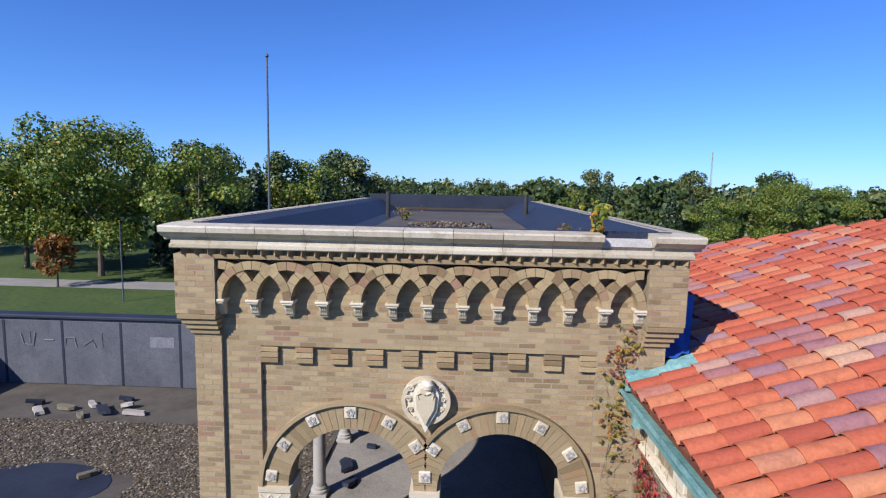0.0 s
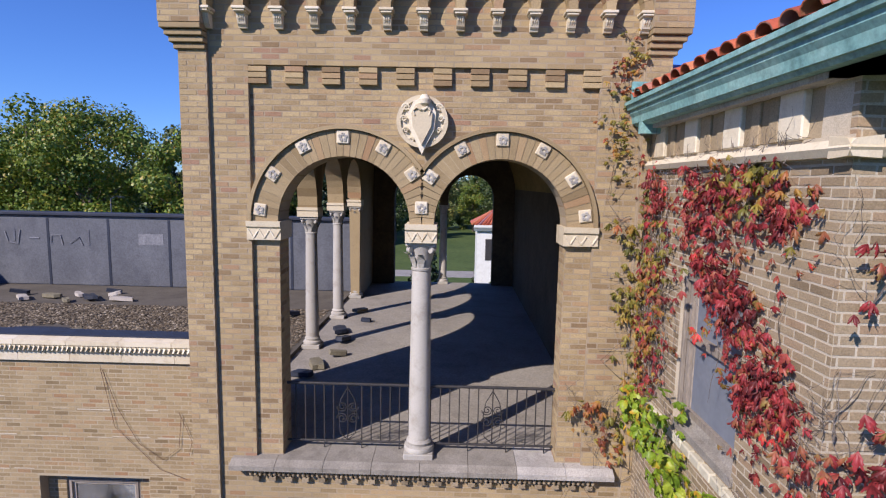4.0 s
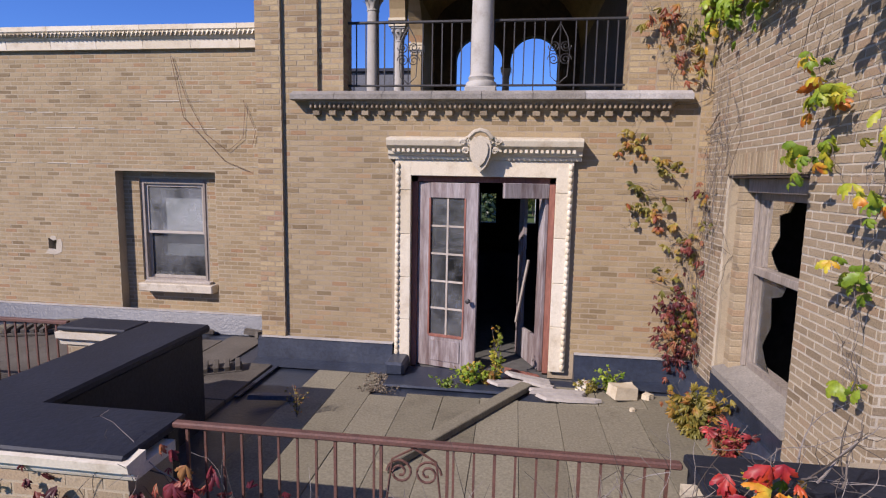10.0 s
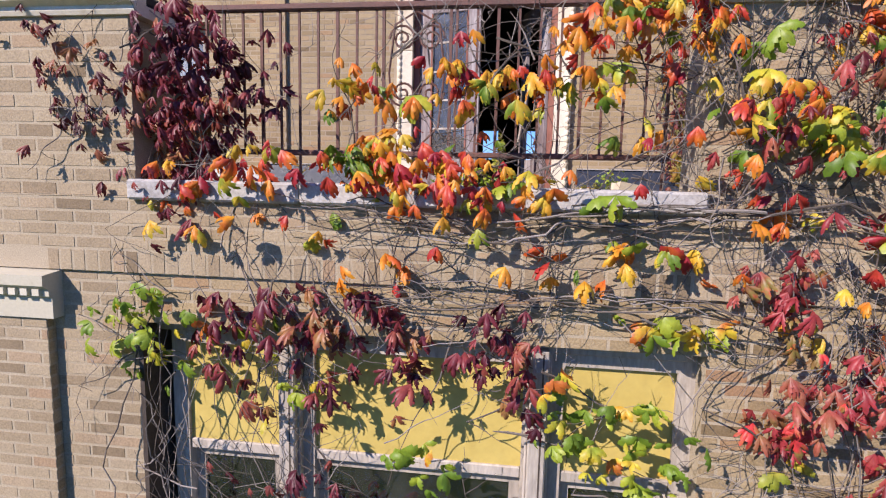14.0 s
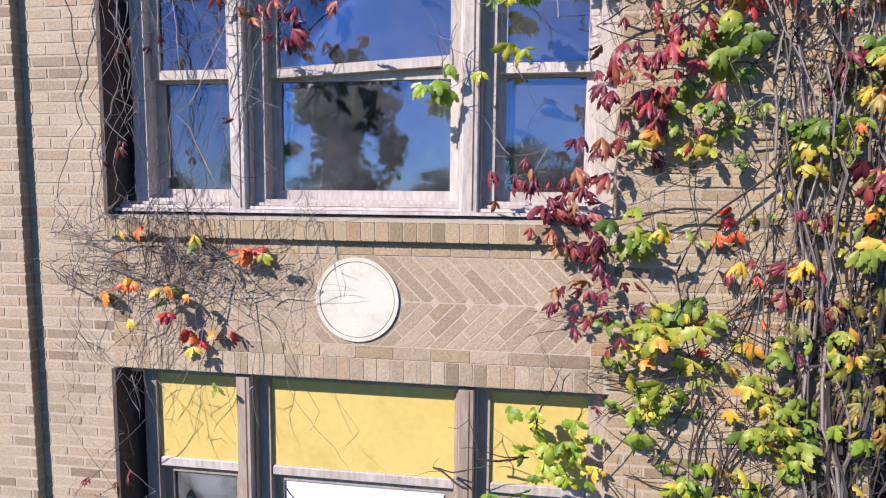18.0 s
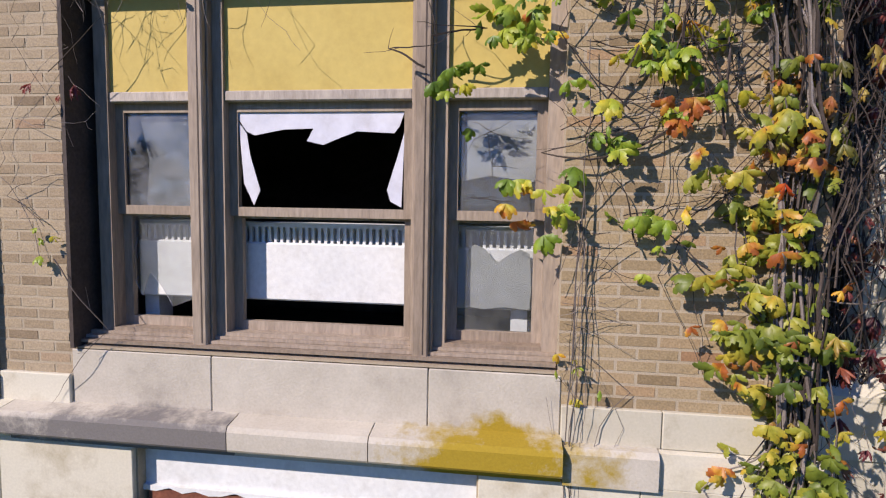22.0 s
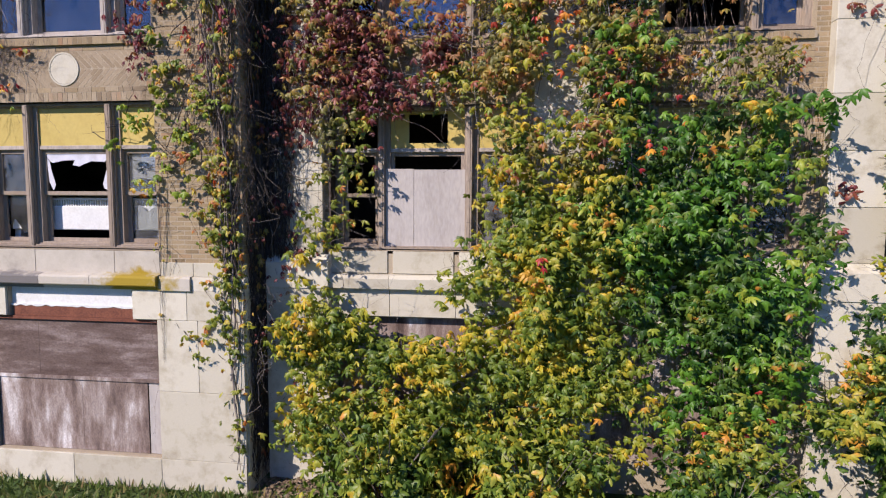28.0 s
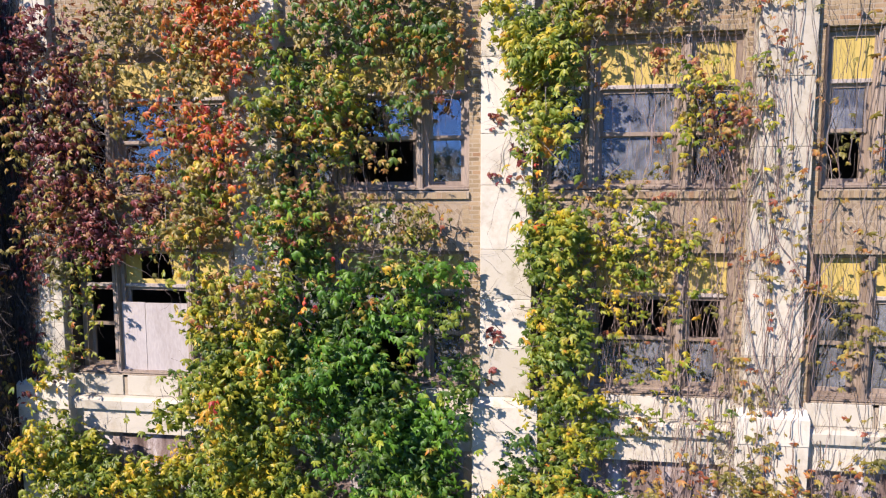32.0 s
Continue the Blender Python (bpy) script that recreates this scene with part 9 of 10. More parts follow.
creeper("yellow and amber creeper leaves over the second bay", "x", RY - 0.45, -1, [(6.5, 4.4, 0.7, 1.2, 500), (6.9, 5.9, 0.4, 0.5, 110), (5.85, 5.6, 0.3, 0.5, 90), (6.6, 2.6, 0.8, 0.9, 420), (6.0, 7.4, 0.3, 1.2, 110), (6.9, 7.4, 0.3, 1.2, 80), (7.4, 8.6, 0.8, 0.9, 150), (8.9, 6.1, 0.6, 0.2, 30), (7.6, 1.8, 1.0, 0.5, 120)], AMBER_LEAF, 0.132, 0.4, 75, leaf=FAR5, stems=60, gap=0.05, freq=1.8, run=2.0)
creeper("rusty brown creeper leaves hanging over the first bay", "x", RY - 0.15, -1, [(3.1, 8.0, 0.8, 1.4, 420), (4.2, 8.9, 1.0, 0.8, 300), (4.6, 7.2, 0.9, 0.4, 220), (3.2, 6.2, 0.3, 0.9, 120), (5.6, 7.6, 0.5, 1.2, 260)], OLIVE, 0.12, 0.35, 76, leaf=FAR5, stems=90, gap=0.0, freq=2.0, run=2.4)
creeper("dried brown creeper leaves over the third bay", "x", RY - 0.1, -1, [(12.0, 6.5, 0.9, 0.6, 330), (12.0, 5.6, 0.9, 0.5, 130), (12.6, 4.2, 1.4, 0.6, 110), (13.2, 8.4, 0.8, 1.0, 160)], AMBER_LEAF, 0.110, 0.3, 77, leaf=FAR5, stems=220, gap=0.0, freq=2.2, run=2.4, upright=True, bark=PINK_STEM)

creeper("olive creeper and hanging stems over the second bay's window and panel", "x", RY - 0.12, -1, [(7.9, 6.75, 0.7, 0.4, 260), (9.0, 6.6, 0.6, 0.25, 120), (7.7, 7.9, 0.45, 0.9, 240), (8.5, 8.7, 0.8, 0.4, 200), (9.3, 8.9, 0.5, 0.5, 120), (8.3, 7.5, 0.3, 0.5, 60)], OLIVE, 0.112, 0.3, 101, leaf=FAR5, stems=150, gap=0.0, run=2.0, upright=True, bark=PINK_STEM)
creeper("green creeper leaves among the hanging stems of the second bay", "x", RY - 0.2, -1, [(7.5, 6.9, 0.6, 0.6, 180), (8.8, 6.65, 0.6, 0.25, 90), (7.9, 8.3, 0.6, 0.9, 220), (9.6, 5.6, 0.2, 0.5, 50)], GREEN_LEAF, 0.125, 0.3, 102, leaf=FAR5, gap=0.02, stems=60, upright=True, bark=DARK_SHADED_STEM)
creeper("dark green creeper among the yellow at the pale pier's foot", "x", RY - 0.15, -1, [(11.0, 2.9, 0.6, 0.7, 330), (11.7, 2.2, 0.8, 0.7, 360), (10.7, 1.8, 0.7, 0.6, 260), (12.4, 1.6, 0.7, 0.6, 200)], DEEP_LEAF, 0.13, 0.4, 104, leaf=FAR5, stems=50, gap=0.0)
creeper("straggling yellow brown creeper over the far pier's base", "x", MY - 0.30, -1, [(14.1, 3.2, 0.7, 0.7, 140), (13.4, 2.6, 1.0, 0.8, 170), (14.6, 1.9, 1.0, 0.9, 320), (13.2, 1.5, 1.0, 0.7, 240)], OLIVE, 0.112, 0.30, 103, leaf=FAR5, stems=160, gap=-0.05, run=2.2, stem_r=0.008, upright=True, bark=PINK_STEM)

creeper("olive green creeper hanging over the first bay's open light", "x", RY - 0.06, -1, [(3.45, 6.1, 0.3, 0.35, 110), (3.4, 5.4, 0.28, 0.4, 80), (3.3, 4.6, 0.2, 0.4, 50), (4.7, 6.5, 0.4, 0.25, 100), (5.3, 6.6, 0.35, 0.3, 90), (5.5, 4.9, 0.12, 0.15, 24)], ROPE_LEAF, 0.115, 0.2, 105, leaf=FAR5, stems=40, gap=0.0, run=1.6)
creeper("thin bare stems reaching across the shaded recess", "x", 0.1, -1, [(2.15, 7.0, 0.25, 1.8, 30), (2.15, 4.6, 0.25, 1.4, 24), (2.1, 2.6, 0.15, 0.8, 10)], MAROON, 0.07, 0.16, 106, stems=90, gap=-0.2, stem_r=0.005, run=1.2, bark=STEM)

# bushes at the foot of the front
def bush(x, y, w, h, mat, seed, label, n=900):
    rs_ = np.random.RandomState(seed)
    b = thing("bush", label, "bush", "bushes along the wall", at=(x, y, GROUND))
    p = rs_.normal(size=(n, 3))
    p /= np.linalg.norm(p, axis=1)[:, None]
    p[:, 2] = np.abs(p[:, 2])
    pos = p * rs_.uniform(0.5, 1.05, n)[:, None] * np.array((w, w * 0.6, h)) * (1 + 0.25 * np.sin(p[:, :1] * 5 + p[:, 2:] * 4))
    v, f = sprinkle(BUSH5, rs_, pos, p + rs_.normal(size=(n, 3)) * 0.5, rs_.normal(size=(n, 3)) * 0.5 + np.array((0, 0, -0.7)), 0.13 * rs_.uniform(0.6, 1.3, n))
    lv = new("foliage", arrays_mesh("foliage", v, f, mat))
    lv.parent = b
    lv["kind"] = "stuff"
    st = Geo()
    for k in range(14):
        a = rs_.uniform(0, 6.28)
        st.tube([(0, 0, 0), (0.3 * w * math.cos(a), 0.2 * w * math.sin(a), 0.5 * h), (0.7 * w * math.cos(a), 0.4 * w * math.sin(a), 0.9 * h)], 0.012, 4, 0.004)
    s_ = part("stem_tangle", st, STEM, b, "woody stems", fix=False)
    s_.matrix_parent_inverse = Matrix.Identity(4)


bush(4.2, -0.35, 1.1, 1.5, GREEN_LEAF, 81, "green leafy bush against the creeper")
bush(6.2, -0.3, 1.2, 1.3, GREEN_LEAF, 82, "green leafy bush against the creeper")
bush(8.6, -0.3, 1.3, 1.2, DEEP_LEAF, 83, "dark green bush under the creeper")
bush(11.2, -0.4, 1.3, 1.6, DEEP_LEAF, 84, "dark green leafy bush beside the pier")
bush(13.6, -0.3, 1.4, 1.7, YELLOW_GREEN, 85, "yellow green bush at the wall foot", n=1500)
bush(15.8, -0.3, 1.4, 1.6, YELLOW_GREEN, 86, "yellow green bush at the wall foot", n=1500)

# ---- terrace railing and loose things ----
tr_ = thing("terrace_railing", "rusty brown iron railing with a scrolled centre, grown through by creeper", "railing", at=(-0.7, 0.35, 10.07))
part("top_rail", Geo().soft_box(-2.08, 0.66, 0.325, 0.375, 10.93, 10.965, 0.008), IRON, tr_)
part("bottom_rail", Geo().soft_box(-2.0, 0.62, 0.335, 0.365, 10.16, 10.19, 0.006), IRON, tr_)
for i in range(25):
    x = -2.0 + i * 0.108
    if not (0.9 < i * 0.108 < 0.9) and not -0.86 < x < -0.55:
        thick = 0.012 if i % 4 else 0.016
        part("baluster", Geo().box(x - thick / 2, x + thick / 2, 0.35 - thick / 2, 0.35 + thick / 2, 10.005 if i % 6 == 0 else 10.19, 10.93), IRON, tr_)
sg = Geo()
for fx in (-1, 1):
    scroll(sg, -0.70 + fx * 0.075, 10.78, 0.35, 0.075, 0 if fx > 0 else math.pi, fx)
    scroll(sg, -0.70 + fx * 0.075, 10.50, 0.35, 0.075, 0 if fx > 0 else math.pi, -fx)
    sg.tube([(-0.70, 0.35, 10.20), (-0.70 + fx * 0.12, 0.35, 10.32), (-0.70 + fx * 0.15, 0.35, 10.6), (-0.70 + fx * 0.12, 0.35, 10.85), (-0.70, 0.35, 10.92)], 0.007, 4)
part("scroll_panel", sg, IRON, tr_)
for x in (-0.88, -0.52):
    part("baluster", Geo().box(x - 0.008, x + 0.008, 0.342, 0.358, 10.005, 10.93), IRON, tr_)

# far railing of the neighbouring terrace
lr = thing("side_railing", "rusty iron railing of the neighbouring terrace", "railing", at=(-6.3, 2.25, FLOOR))
part("top_rail", Geo().soft_box(-7.9, -4.46, 2.225, 2.275, 10.88, 10.915, 0.006), IRON, lr)
part("bottom_rail", Geo().soft_box(-7.9, -4.46, 2.235, 2.265, FLOOR + 0.14, FLOOR + 0.17, 0.006), IRON, lr)
for i in range(31):
    part("baluster", Geo().box(-7.88 + i * 0.113, -7.866 + i * 0.113, 2.243, 2.257, FLOOR + 0.01 if i % 6 == 0 else FLOOR + 0.17, 10.88), IRON, lr)

rnd = random.Random(77)


def debris(name, label, x, y, z, w, d, h, mat, turn, tilt=0.0, cat="debris"):
    """A broken slab with chipped corners, lying on the deck."""
    pts = []
    for k in range(8):
        a = 2 * math.pi * k / 8 + rnd.uniform(-0.2, 0.2)
        q = rnd.uniform(0.72, 1.0) / max(abs(math.cos(a)), abs(math.sin(a)))
        pts.append((w / 2 * q * math.cos(a), d / 2 * q * math.sin(a)))
    g = Geo()
    n = len(pts)
    g.v = [(a, b, 0) for a, b in pts] + [(a * 0.96, b * 0.96, h + rnd.uniform(-0.1, 0.1) * h) for a, b in pts]
    g.f = [tuple(range(n))[::-1], tuple(range(n, 2 * n))] + [(i, (i + 1) % n, n + (i + 1) % n, n + i) for i in range(n)]
    g.moved(Matrix.Translation((x, y, z + abs(math.sin(tilt)) * w / 2)) @ Matrix.Rotation(turn, 4, "Z") @ Matrix.Rotation(tilt, 4, "Y"))
    return solid(name, g, mat, label, cat)


dz = FLOOR + 0.03
pk = thing("fallen_beam", "long dark weathered plank lying across the terrace", "beam", at=(-0.6, 3.3, dz))
part("beam", Geo().soft_box(0, 2.4, -0.075, 0.075, 0, 0.075, 0.008).moved(Matrix.Translation((-1.25, 1.84, dz)) @ Matrix.Rotation(math.atan2(2.05, 1.25), 4, "Z")), DECK, pk)
debris("stone_fragment", "broken cream stone block on the deck", 1.08, 3.80, dz, 0.34, 0.22, 0.14, TERRA, 0.4, 0.1)
debris("stone_fragment", "broken cream stone block on the deck", 0.66, 3.98, dz, 0.24, 0.14, 0.09, TERRA, 1.1)
debris("stone_fragment", "small cream stone chip on the deck", 1.36, 3.82, dz, 0.12, 0.10, 0.06, TERRA, 0.9)
debris("stone_fragment", "small cream stone chip on the deck", 1.12, 3.45, dz, 0.07, 0.06, 0.03, TERRA, 0.3)
for x, y, w, d, t, tilt in ((-0.22, 3.86, 0.55, 0.2, 0.35, 0.12), (0.0, 4.02, 0.6, 0.12, 0.15, 0.2), (0.35, 3.72, 0.75, 0.16, 0.12, 0.05), (0.45, 3.58, 0.8, 0.14, 0.05, 0.02), (0.15, 3.92, 0.45, 0.1, -0.3, 0.1)):
    debris("broken_board", "warped grey board by the doorway", x, y, dz + 0.01, w, d, 0.035, GREY_BOARD, t, tilt)
debris("broken_board", "splintered board on the doorstep", -0.05, 4.22, dz + 0.02, 0.5, 0.10, 0.05, RED_WOOD, -0.3, 0.05)
debris("felt_flap", "curled strip of black roofing felt", -2.75, 3.02, dz, 0.65, 0.10, 0.05, MEMBRANE_OLD, 0.35, 0.1)
for x, y, w, t in ((-7.35, 4.8, 0.6, 0.2), (-7.2, 5.05, 0.5, 0.9), (-6.8, 4.86, 0.55, 0.3), (-6.95, 5.1, 0.4, 1.7), (-6.62, 5.12, 0.45, 1.2), (-6.4, 4.95, 0.3, 0.5), (-5.66, 5.08, 0.6, 0.2), (-5.75, 5.12, 0.45, 0.4), (-5.4, 5.0, 0.35, 1.4), (-5.15, 4.86, 0.35, 0.3), (-4.83, 5.2, 0.22, 0.3), (-4.15, 5.28, 0.3, 0.1), (-3.95, 5.2, 0.2, 1.0), (-6.2, 4.55, 0.3, 0.8), (-5.9, 4.75, 0.25, 2.0), (-7.75, 4.75, 0.5, 0.4), (-3.82, 3.74, 0.3, 0.4)):
    debris("roofing_scrap", "torn scrap of grey roofing slab on the deck", x, y, dz + 0.012, w, w * 0.5, rnd.uniform(0.05, 0.12), rnd.choice((ROOF_DARK, DECK, ROOF_DARK)), t, rnd.uniform(0, 0.15))
for i in range(5):
    solid("slat", Geo().soft_box(0, 0.04, 0, 0.28, 0, 0.03, 0.004).moved(Matrix.Translation((-5.78 + i * 0.055, 4.98 + i * 0.01, dz + 0.13)) @ Matrix.Rotation(-0.5, 4, "Z")), GREY_BOARD, "narrow grey slat in the roofing rubble", "slat", group="rubble slats")
for bx, by, bt in ((-7.45, 4.72, 0.3), (-5.12, 4.83, 0.35), (-3.82, 3.72, 0.5)):
    bt_ob = thing("battened_slab", "ribbed grey roofing slab lying in the rubble", "debris", "ribbed slabs", at=(bx, by, dz))
    place = Matrix.Translation((bx, by, dz + 0.02)) @ Matrix.Rotation(bt, 4, "Z") @ Matrix.Rotation(0.12, 4, "X")
    slab_ob = part("slab", Geo().soft_box(-0.3, 0.3, -0.13, 0.13, 0, 0.04, 0.006).moved(place), ROOF_DARK, bt_ob)
    for k in range(5):
        part("rib", Geo().soft_box(-0.28 + k * 0.125, -0.22 + k * 0.125, -0.12, 0.13, 0.04, 0.10, 0.006).moved(place), ROOF_DARK, slab_ob)
# black strip laid where the raised board edge casts its shadow
for x0, y0, ln, t in ((-3.2, 3.05, 1.0, 1.56),):
    solid("lifted_seam", Geo().soft_box(0, ln, -0.03, 0.03, 0, 0.018, 0.004).moved(Matrix.Translation((x0, y0, dz)) @ Matrix.Rotation(t, 4, "Z")), MEMBRANE, "black strip for the shadow along the raised board edge", "seam")
grit = Geo()
for k in range(420):
    x, y = rnd.uniform(-1.97, -1.72) + 0.25 * rnd.random(), rnd.uniform(3.45, 4.08)
    r = rnd.uniform(0.006, 0.014)
    grit.lathe([(r * 0.4, dz), (r, dz + r * 0.7), (r * 0.4, dz + r * 1.3)], x, y, 5)
tagged(part("grit", grit, GRAVEL, fix=False), "pale loose grit on the deck", "grit", kind="stuff")


def weed(x, y, z, h, spread, n, mat, seed, label, leaf=LOBED, size=0.05):
    rs_ = np.random.RandomState(seed)
    w = thing("weed", label, "plant", at=(x, y, z))
    st, pos = Geo(), []
    for k in range(n):
        a, lean_ = rs_.uniform(0, 6.28), rs_.uniform(0.1, 1.0) * spread
        top = (lean_ * math.cos(a), lean_ * math.sin(a) * 0.5, h * rs_.uniform(0.5, 1.0))
        mid = (top[0] * 0.35, top[1] * 0.35, top[2] * 0.6)
        st.tube([(0, 0, 0), mid, top], 0.004, 4, 0.0015)
        for j in range(9):
            t = rs_.uniform(0.2, 1.0)
            q = np.array(mid) * t * 1.6 if t < 0.6 else np.array(mid) + (np.array(top) - np.array(mid)) * (t - 0.6) / 0.4
            pos.append(q + rs_.normal(size=3) * 0.02)
    pos = np.array(pos)
    v, f = sprinkle(leaf, rs_, pos, rs_.normal(size=pos.shape) + np.array((0, -0.8, 0.8)), rs_.normal(size=pos.shape) + np.array((0, 0, -0.3)), size * rs_.uniform(0.6, 1.3, len(pos)))
    lv = new("foliage", arrays_mesh("foliage", v, f, mat))
    lv.parent = w
    lv["kind"] = "stuff"
    s_ = part("stem_tangle", st, STEM, w, fix=False, kind="stuff")
    s_.matrix_parent_inverse = Matrix.Identity(4)
    return w


weed(-0.66, 3.84, dz, 0.30, 0.30, 20, YELLOW_GREEN, 1, "yellow green weed growing at the doorstep")
weed(-0.45, 3.9, dz, 0.25, 0.22, 14, OLIVE, 2, "rusty brown weed at the doorstep", size=0.045)
weed(-0.35, 3.98, dz, 0.75, 0.10, 7, GREEN_LEAF, 3, "tall green weed standing in the open doorway", size=0.055)
weed(-0.95, 3.72, dz, 0.16, 0.2, 8, GREEN_LEAF, 4, "low green weed on the deck", size=0.04)
weed(0.98, 3.95, dz, 0.28, 0.28, 14, YELLOW_GREEN, 5, "yellow green weed beside the stone rubble", size=0.045)
weed(0.7, 3.9, dz, 0.14, 0.25, 9, OLIVE, 6, "dry weed along the wall foot", size=0.04)
weed(1.58, 2.95, dz, 0.5, 0.36, 46, OLIVE, 7, "rusty brown creeper heap by the flank wall", leaf=CREEPER5, size=0.10)
weed(1.75, 2.5, dz, 0.35, 0.3, 22, RED, 8, "red creeper heap by the flank wall", leaf=CREEPER5, size=0.09)
weed(-2.35, 2.7, dz, 0.38, 0.2, 10, OLIVE, 9, "dry twiggy weed on the terrace deck", size=0.018)
weed(1.30, 4.35, 19.66, 0.46, 0.55, 10, ROPE_LEAF, 10, "small olive green sapling rooted in the broken cornice", size=0.06)
weed(1.15, 5.6, 19.4, 0.3, 0.25, 10, OLIVE, 11, "dry weeds on the black tower roof", size=0.05)
weed(-1.6, 10.5, 19.37, 0.35, 0.5, 12, OLIVE, 12, "dry weeds on the black tower roof", size=0.05)

# gravel field on the left roof, bare patch and scraps
rs = np.random.RandomState(8)
n = 30000
gx = rs.uniform(-15.5, TX0 - 0.1, n)
gy = 6.6 + 5.6 * rs.uniform(size=n)
keepm = ((gx + 9.7) / 1.9) ** 2 + ((gy - 9.0) / 1.0) ** 2 > 1 + 0.35 * np.sin(gx * 3.1)
gx, gy = gx[keepm], gy[keepm]
peb_v = np.array([(0, -0.6, 0.1), (0.55, 0, 0.12), (0, 0.6, 0.1), (-0.55, 0, 0.12), (0.05, 0.02, 0.45)], float)
peb_t = np.array([(0, 1, 4), (1, 2, 4), (2, 3, 4), (3, 0, 4)])
pos = np.stack([gx, gy, np.full(len(gx), 13.405)], 1)
v, f = scatter(peb_v, peb_t, pos, np.tile((0.0, 0.0, 1.0), (len(gx), 1)) + rs.normal(size=(len(gx), 3)) * 0.2, rs.normal(size=(len(gx), 3)), rs.uniform(0.032, 0.075, len(gx)))
tagged(new("gravel", arrays_mesh("gravel", v, f, GRAVEL)), "loose brown and grey roof gravel", "gravel", kind="stuff")
solid("felt_patch", Geo().lathe([(1.75, 13.40), (1.72, 13.412)], 0, 0, 22).moved(Matrix.Translation((-9.7, 9.0, 0)) @ Matrix.Diagonal((1.0, 0.55, 1, 1))), MEMBRANE, "bare black felt patch in the gravel", "roof patch")
for x, y, w in ((-11.8, 12.9, 0.8), (-11.2, 13.2, 0.6), (-10.6, 12.8, 0.9), (-10.1, 13.1, 0.5), (-11.0, 12.4, 0.5), (-9.6, 12.7, 0.7), (-12.4, 12.6, 0.7), (-8.7, 9.4, 0.5), (-4.4, 11.4, 0.5), (-12.9, 13.1, 0.6), (-10.4, 13.6, 0.5)):
    debris("roofing_scrap", "torn scrap of roofing on the gravel roof", x, y, 13.42, w, w * 0.35, 0.09, rnd.choice((MEMBRANE, GREY_BOARD, DECK)), rnd.uniform(0, 3), rnd.uniform(0, 0.25))
for x, y, w in ((-2.9, 8.0, 0.6), (-2.7, 9.6, 0.5), (-2.95, 10.4, 0.7), (-2.6, 8.6, 0.4), (-2.8, 12.4, 0.5), (-3.0, 7.4, 0.5), (-2.5, 11.4, 0.35)):
    debris("roofing_scrap", "black roofing scrap on the gallery floor", x, y, LOG + 0.01, w, w * 0.5, 0.08, rnd.choice((MEMBRANE, DECK)), rnd.uniform(0, 3), rnd.uniform(0, 0.2))
gp = Geo()
for k in range(300):
    a, q = rs.uniform(0, 6.28), math.sqrt(rs.uniform())
    x, y, r = TCX + 0.15 + 0.85 * q * math.cos(a), 9.0 + 1.1 * q * math.sin(a), rs.uniform(0.02, 0.05)
    gp.lathe([(r * 0.5, 19.365), (r, 19.375 + r * 0.4), (r * 0.4, 19.37 + r)], x, y, 5)
tagged(part("gravel", gp, GRAVEL, fix=False), "heap of pale gravel on the tower roof", "gravel", kind="stuff")

# faded paint on the far parapet
FADED = surface("faded_white_paint", [(0.3, (0.15, 0.16, 0.19)), (0.7, (0.24, 0.25, 0.28))], pieces=False, grain=20, stain=4, rough=0.7)
FADED_RED = surface("faded_orange_paint", [(0.3, (0.20, 0.11, 0.09)), (0.7, (0.27, 0.17, 0.14))], pieces=False, grain=20, stain=4, rough=0.7)
wp = 14.772
for pts in (((-14.6, 15.1), (-14.5, 14.75), (-14.2, 14.7), (-14.1, 15.15)), ((-14.3, 15.2), (-14.3, 14.8)), ((-13.8, 14.9), (-13.5, 14.9)), ((-13.1, 14.7), (-13.1, 15.0), (-12.8, 15.0), (-12.75, 14.7)), ((-12.5, 14.75), (-12.2, 14.95), (-12.1, 14.7)), ((-11.9, 14.7), (-11.9, 15.2))):
    solid("paint_scrawl", Geo().tube([(x, wp, z) for x, z in pts], 0.03, 4), FADED, "faded white paint scrawl on the black parapet", "graffiti")
solid("paint_patch", Geo().box(-10.3, -9.5, 14.768, 14.774, 14.75, 15.1), FADED, "faded pale paint patch on the black parapet", "graffiti")
for cx, cz, w, mt in ((-8.2, 15.0, 0.35, FADED_RED), (-7.7, 15.15, 0.25, FADED), (-7.3, 14.6, 0.45, FADED), (-6.6, 14.9, 0.3, FADED), (-8.0, 14.5, 0.25, FADED_RED), (-6.2, 14.5, 0.3, FADED)):
    solid("paint_patch", Geo().prism([(cx + w * math.cos(a) * rnd.uniform(0.5, 1.2), cz + 0.5 * w * math.sin(a) * rnd.uniform(0.5, 1.2)) for a in [k * 0.7 for k in range(9)]], 14.767, 14.774), mt, "faded paint patch on the black parapet", "graffiti")

# left wall: a hole in the brick and loose wires
# black plate behind the hole stands in for the unlit cavity
part("hole_shade_plate", Geo().box(-7.80, -7.50, LY + 0.30, LY + 0.36, 10.98, 11.36), ROOF_BLACK, wall_left, "black plate for the darkness behind the broken brick")
for pts in ([(-7.80, 11.02), (-7.62, 11.0), (-7.50, 11.05), (-7.48, 11.18), (-7.50, 11.27), (-7.57, 11.25), (-7.59, 11.17), (-7.60, 11.10), (-7.66, 11.085), (-7.73, 11.10)], [(-7.70, 11.27), (-7.64, 11.235), (-7.57, 11.25), (-7.60, 11.31), (-7.67, 11.31)]):
    part("chipped_edge", Geo().prism(pts, LY - 0.006, LY + 0.06), MORTAR_PALE, wall_left, "pale chipped edge of the hole")
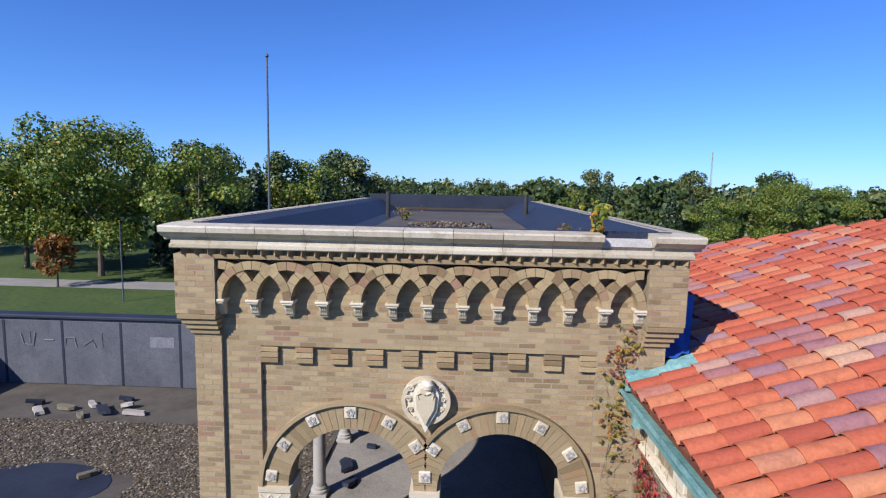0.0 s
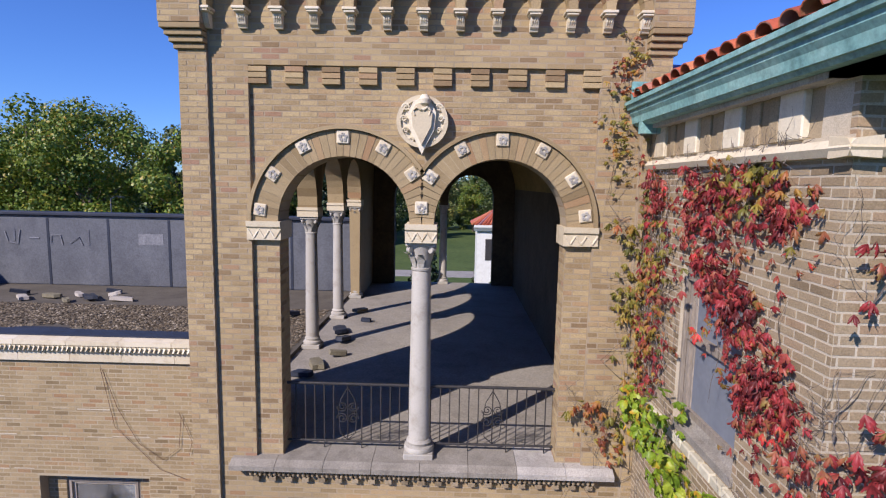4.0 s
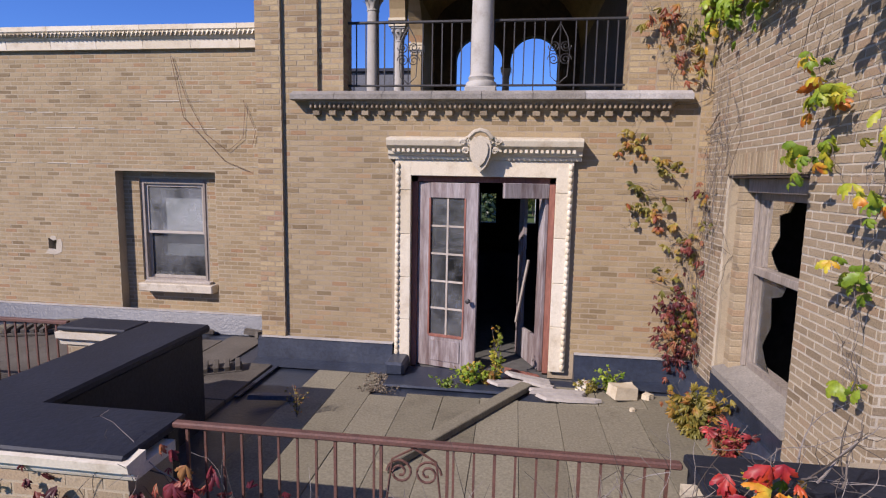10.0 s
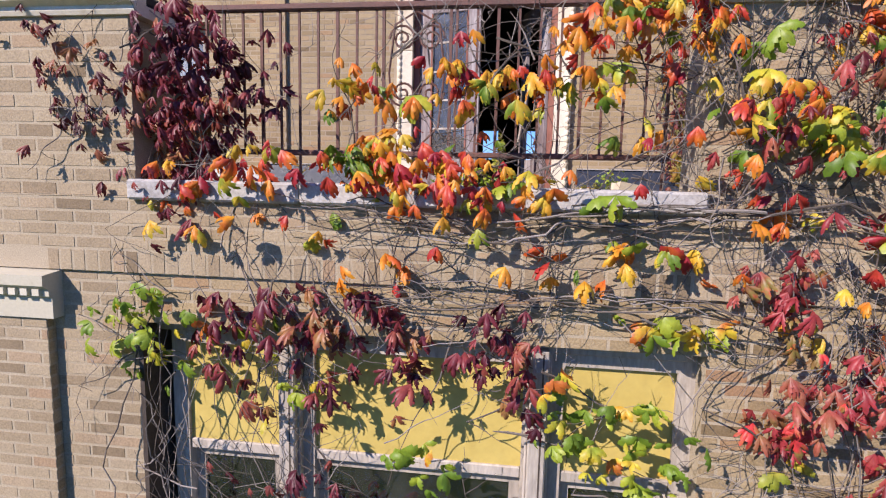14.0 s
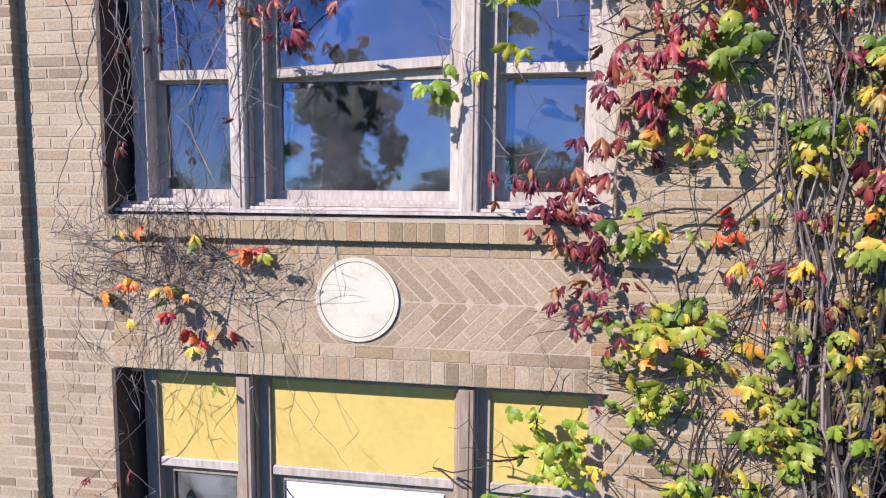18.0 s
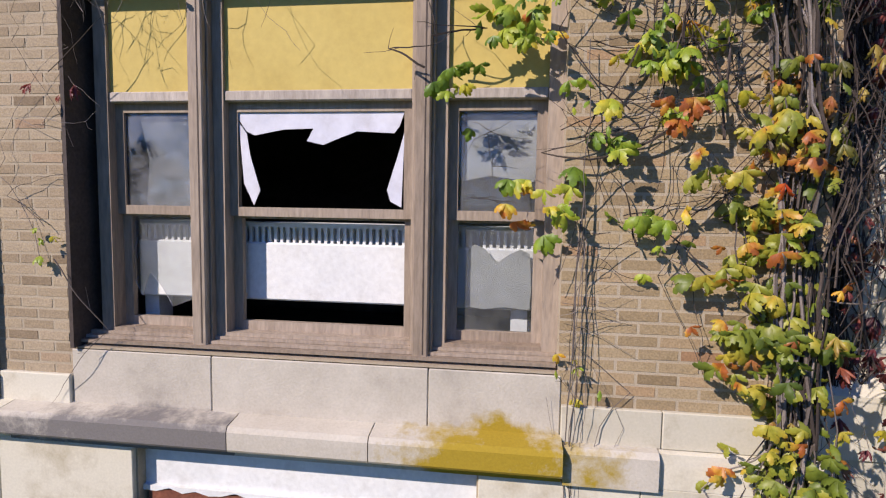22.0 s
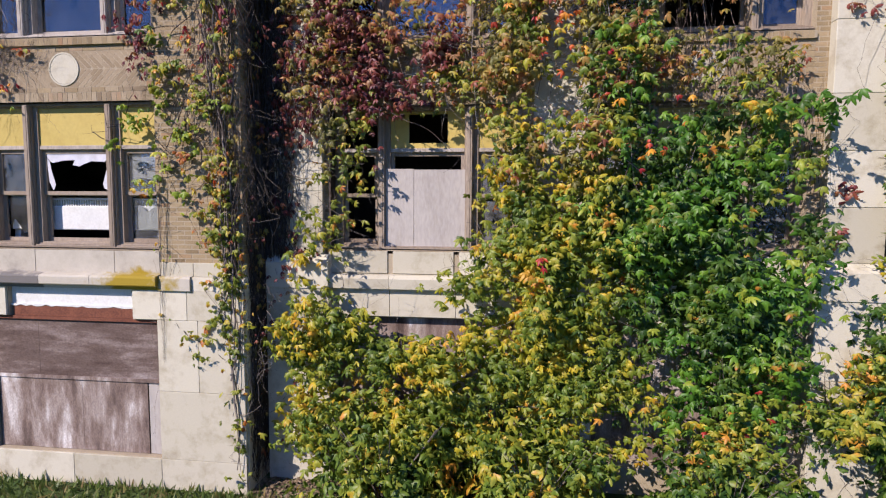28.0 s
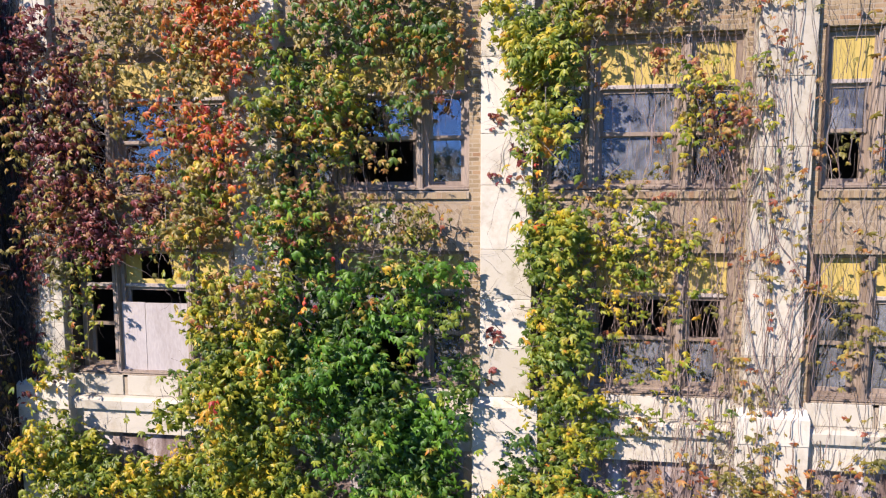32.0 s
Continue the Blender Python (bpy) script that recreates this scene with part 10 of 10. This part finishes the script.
for pts in (((-5.4, 14.1), (-5.2, 13.5), (-4.9, 12.95), (-4.55, 12.7), (-4.3, 12.9), (-4.25, 13.4)), ((-5.42, 14.1), (-5.25, 13.2), (-4.6, 12.55), (-4.2, 12.4)), ((-4.28, 13.45), (-4.1, 13.0), (-4.15, 12.8))):
    solid("loose_wire", Geo().tube([(x, LY - 0.03, z) for x, z in pts], 0.0035, 4), IRON, "loose rusty wire hanging on the brick wall", "wire")
solid("fallen_batten", Geo().tube([(-0.15, TY + 0.10, FLOOR + 0.68), (-0.02, TY + 0.06, 11.36)], 0.018, 4), FRAME_PALE, "pale batten leaning in the doorway", "batten")

# ground at the wall foot
lit = []
rs = np.random.RandomState(15)
n = 9000
pos = np.stack([rs.uniform(-3.2, 16, n), -0.1 - 1.3 * rs.uniform(size=n) ** 1.4, np.full(n, GROUND + 0.01)], 1)
bl_v = np.array([(-0.12, 0, 0), (0.12, 0, 0), (0.05, 1.0, 0.25)], float)
v, f = scatter(bl_v, np.array([(0, 1, 2)]), pos, rs.normal(size=(n, 3)) + np.array((0, -1.0, 0.2)), rs.normal(size=(n, 3)) * 0.45 + np.array((0, 0, 1.0)), rs.uniform(0.05, 0.2, n))
BLADE = leaf_mat("long_grass", [(0.0, (0.06, 0.11, 0.02)), (0.5, (0.13, 0.19, 0.04)), (0.8, (0.25, 0.22, 0.08)), (1.0, (0.30, 0.22, 0.10))], 0.3)
tagged(new("grass", arrays_mesh("grass", v, f, BLADE)), "ragged grass along the foot of the wall", "grass", kind="stuff")
n = 1600
pos = np.stack([rs.uniform(2.0, 4.5, n), -0.9 + 1.4 * rs.uniform(size=n), np.full(n, GROUND + 0.015)], 1)
v, f = sprinkle(LOBED, rs, pos, rs.normal(size=(n, 3)) * 0.3 + np.array((0, 0, 1.0)), rs.normal(size=(n, 3)), rs.uniform(0.05, 0.11, n))
tagged(new("leaf_litter", arrays_mesh("leaf_litter", v, f, LITTER)), "brown fallen leaves in the corner", "leaves", kind="stuff")

# ---- bricks, last ----
def lay(job):
    parent, mat, axis, at, out, u0, u1, z0, z1, holes, keep, lift, test, soldier, course = job
    L, H = (0.0765, z1 - z0) if soldier else (BL, course or BH)
    rng = random.Random(int(abs(u0 * 37 + z0 * 101 + at * 11)) + 5)
    d = 0.05
    vs, fs, singles = [], [], []
    rows = max(1, int(math.ceil((z1 - z0) / H - 0.05)))
    for r in range(rows):
        za = z0 + r * H
        zb = min(za + H - BJ, z1)
        start = u0 - (0.5 * L if (int(round(za / H)) % 2 and not soldier) else 0) - (u0 % L if not soldier else 0)
        k = 0
        while start + k * L < u1:
            a, b = max(start + k * L, u0), min(start + (k + 1) * L - BJ, u1)
            k += 1
            if b - a < 0.02:
                continue
            spans = [(a, b)]
            for h0, h1, c0, c1 in holes:
                if zb > c0 + 0.02 and za < c1 - 0.02:
                    nxt = []
                    for p, q in spans:
                        if q <= h0 or p >= h1:
                            nxt.append((p, q))
                        else:
                            if p < h0 - 0.02:
                                nxt.append((p, h0))
                            if q > h1 + 0.02:
                                nxt.append((h1, q))
                    spans = nxt
            for p, q in spans:
                if test and test((p + q) / 2, (za + zb) / 2):
                    continue
                whole = q - p > L - BJ - 0.002 and zb - za > H - BJ - 0.002
                proud = lift + rng.uniform(-0.0008, 0.0012)
                if keep and whole and not course and not soldier and len(singles) < keep[4] and keep[0] <= p and q <= keep[1] and keep[2] <= za and zb <= keep[3]:
                    singles.append((p, za, proud))
                    continue
                e, j = 0.002, 0.0
                n0 = at + out * proud
                n1 = at - out * d
                c = rng.uniform(-0.0015, 0.0015)
                k0 = len(vs)
                for nn, ee in ((n1, 0.0), (n0, e)):
                    for uu, zz in ((p + ee, za + ee + c), (q - ee, za + ee - c), (q - ee, zb - ee - c), (p + ee, zb - ee + c)):
                        vs.append((uu, nn, zz) if axis == "x" else (nn, uu, zz))
                ring = [(4, 5, 6, 7), (0, 1, 5, 4), (1, 2, 6, 5), (2, 3, 7, 6), (3, 0, 4, 7)]
                flip = (axis == "x") == (out > 0)
                fs += [tuple(i + k0 for i in (f[::-1] if flip else f)) for f in ring]
    g = Geo()
    g.v, g.f = vs, fs
    if fs:
        part("brickwork", g, mat, parent, fix=False, kind="stuff")
    for p, za, proud in singles:
        key = (mat.name, axis, out)
        if key not in brick_mesh:
            q = Geo()
            w, h, e = BL - BJ, BH - BJ, 0.002
            for nn, ee in ((-d * out, 0.0), (0.0, e)):
                for uu, zz in ((ee, ee), (w - ee, ee), (w - ee, h - ee), (ee, h - ee)):
                    q.v.append((uu, nn, zz) if axis == "x" else (nn, uu, zz))
            q.f = [(4, 5, 6, 7), (0, 1, 5, 4), (1, 2, 6, 5), (2, 3, 7, 6), (3, 0, 4, 7)]
            brick_mesh[key] = q.mesh("brick", mat)
        ob = under(new("brick", brick_mesh[key]), parent)
        nn = at + out * proud
        ob.location = (p, nn, za) if axis == "x" else (nn, p, za)


for job in brick_jobs:
    lay(job)
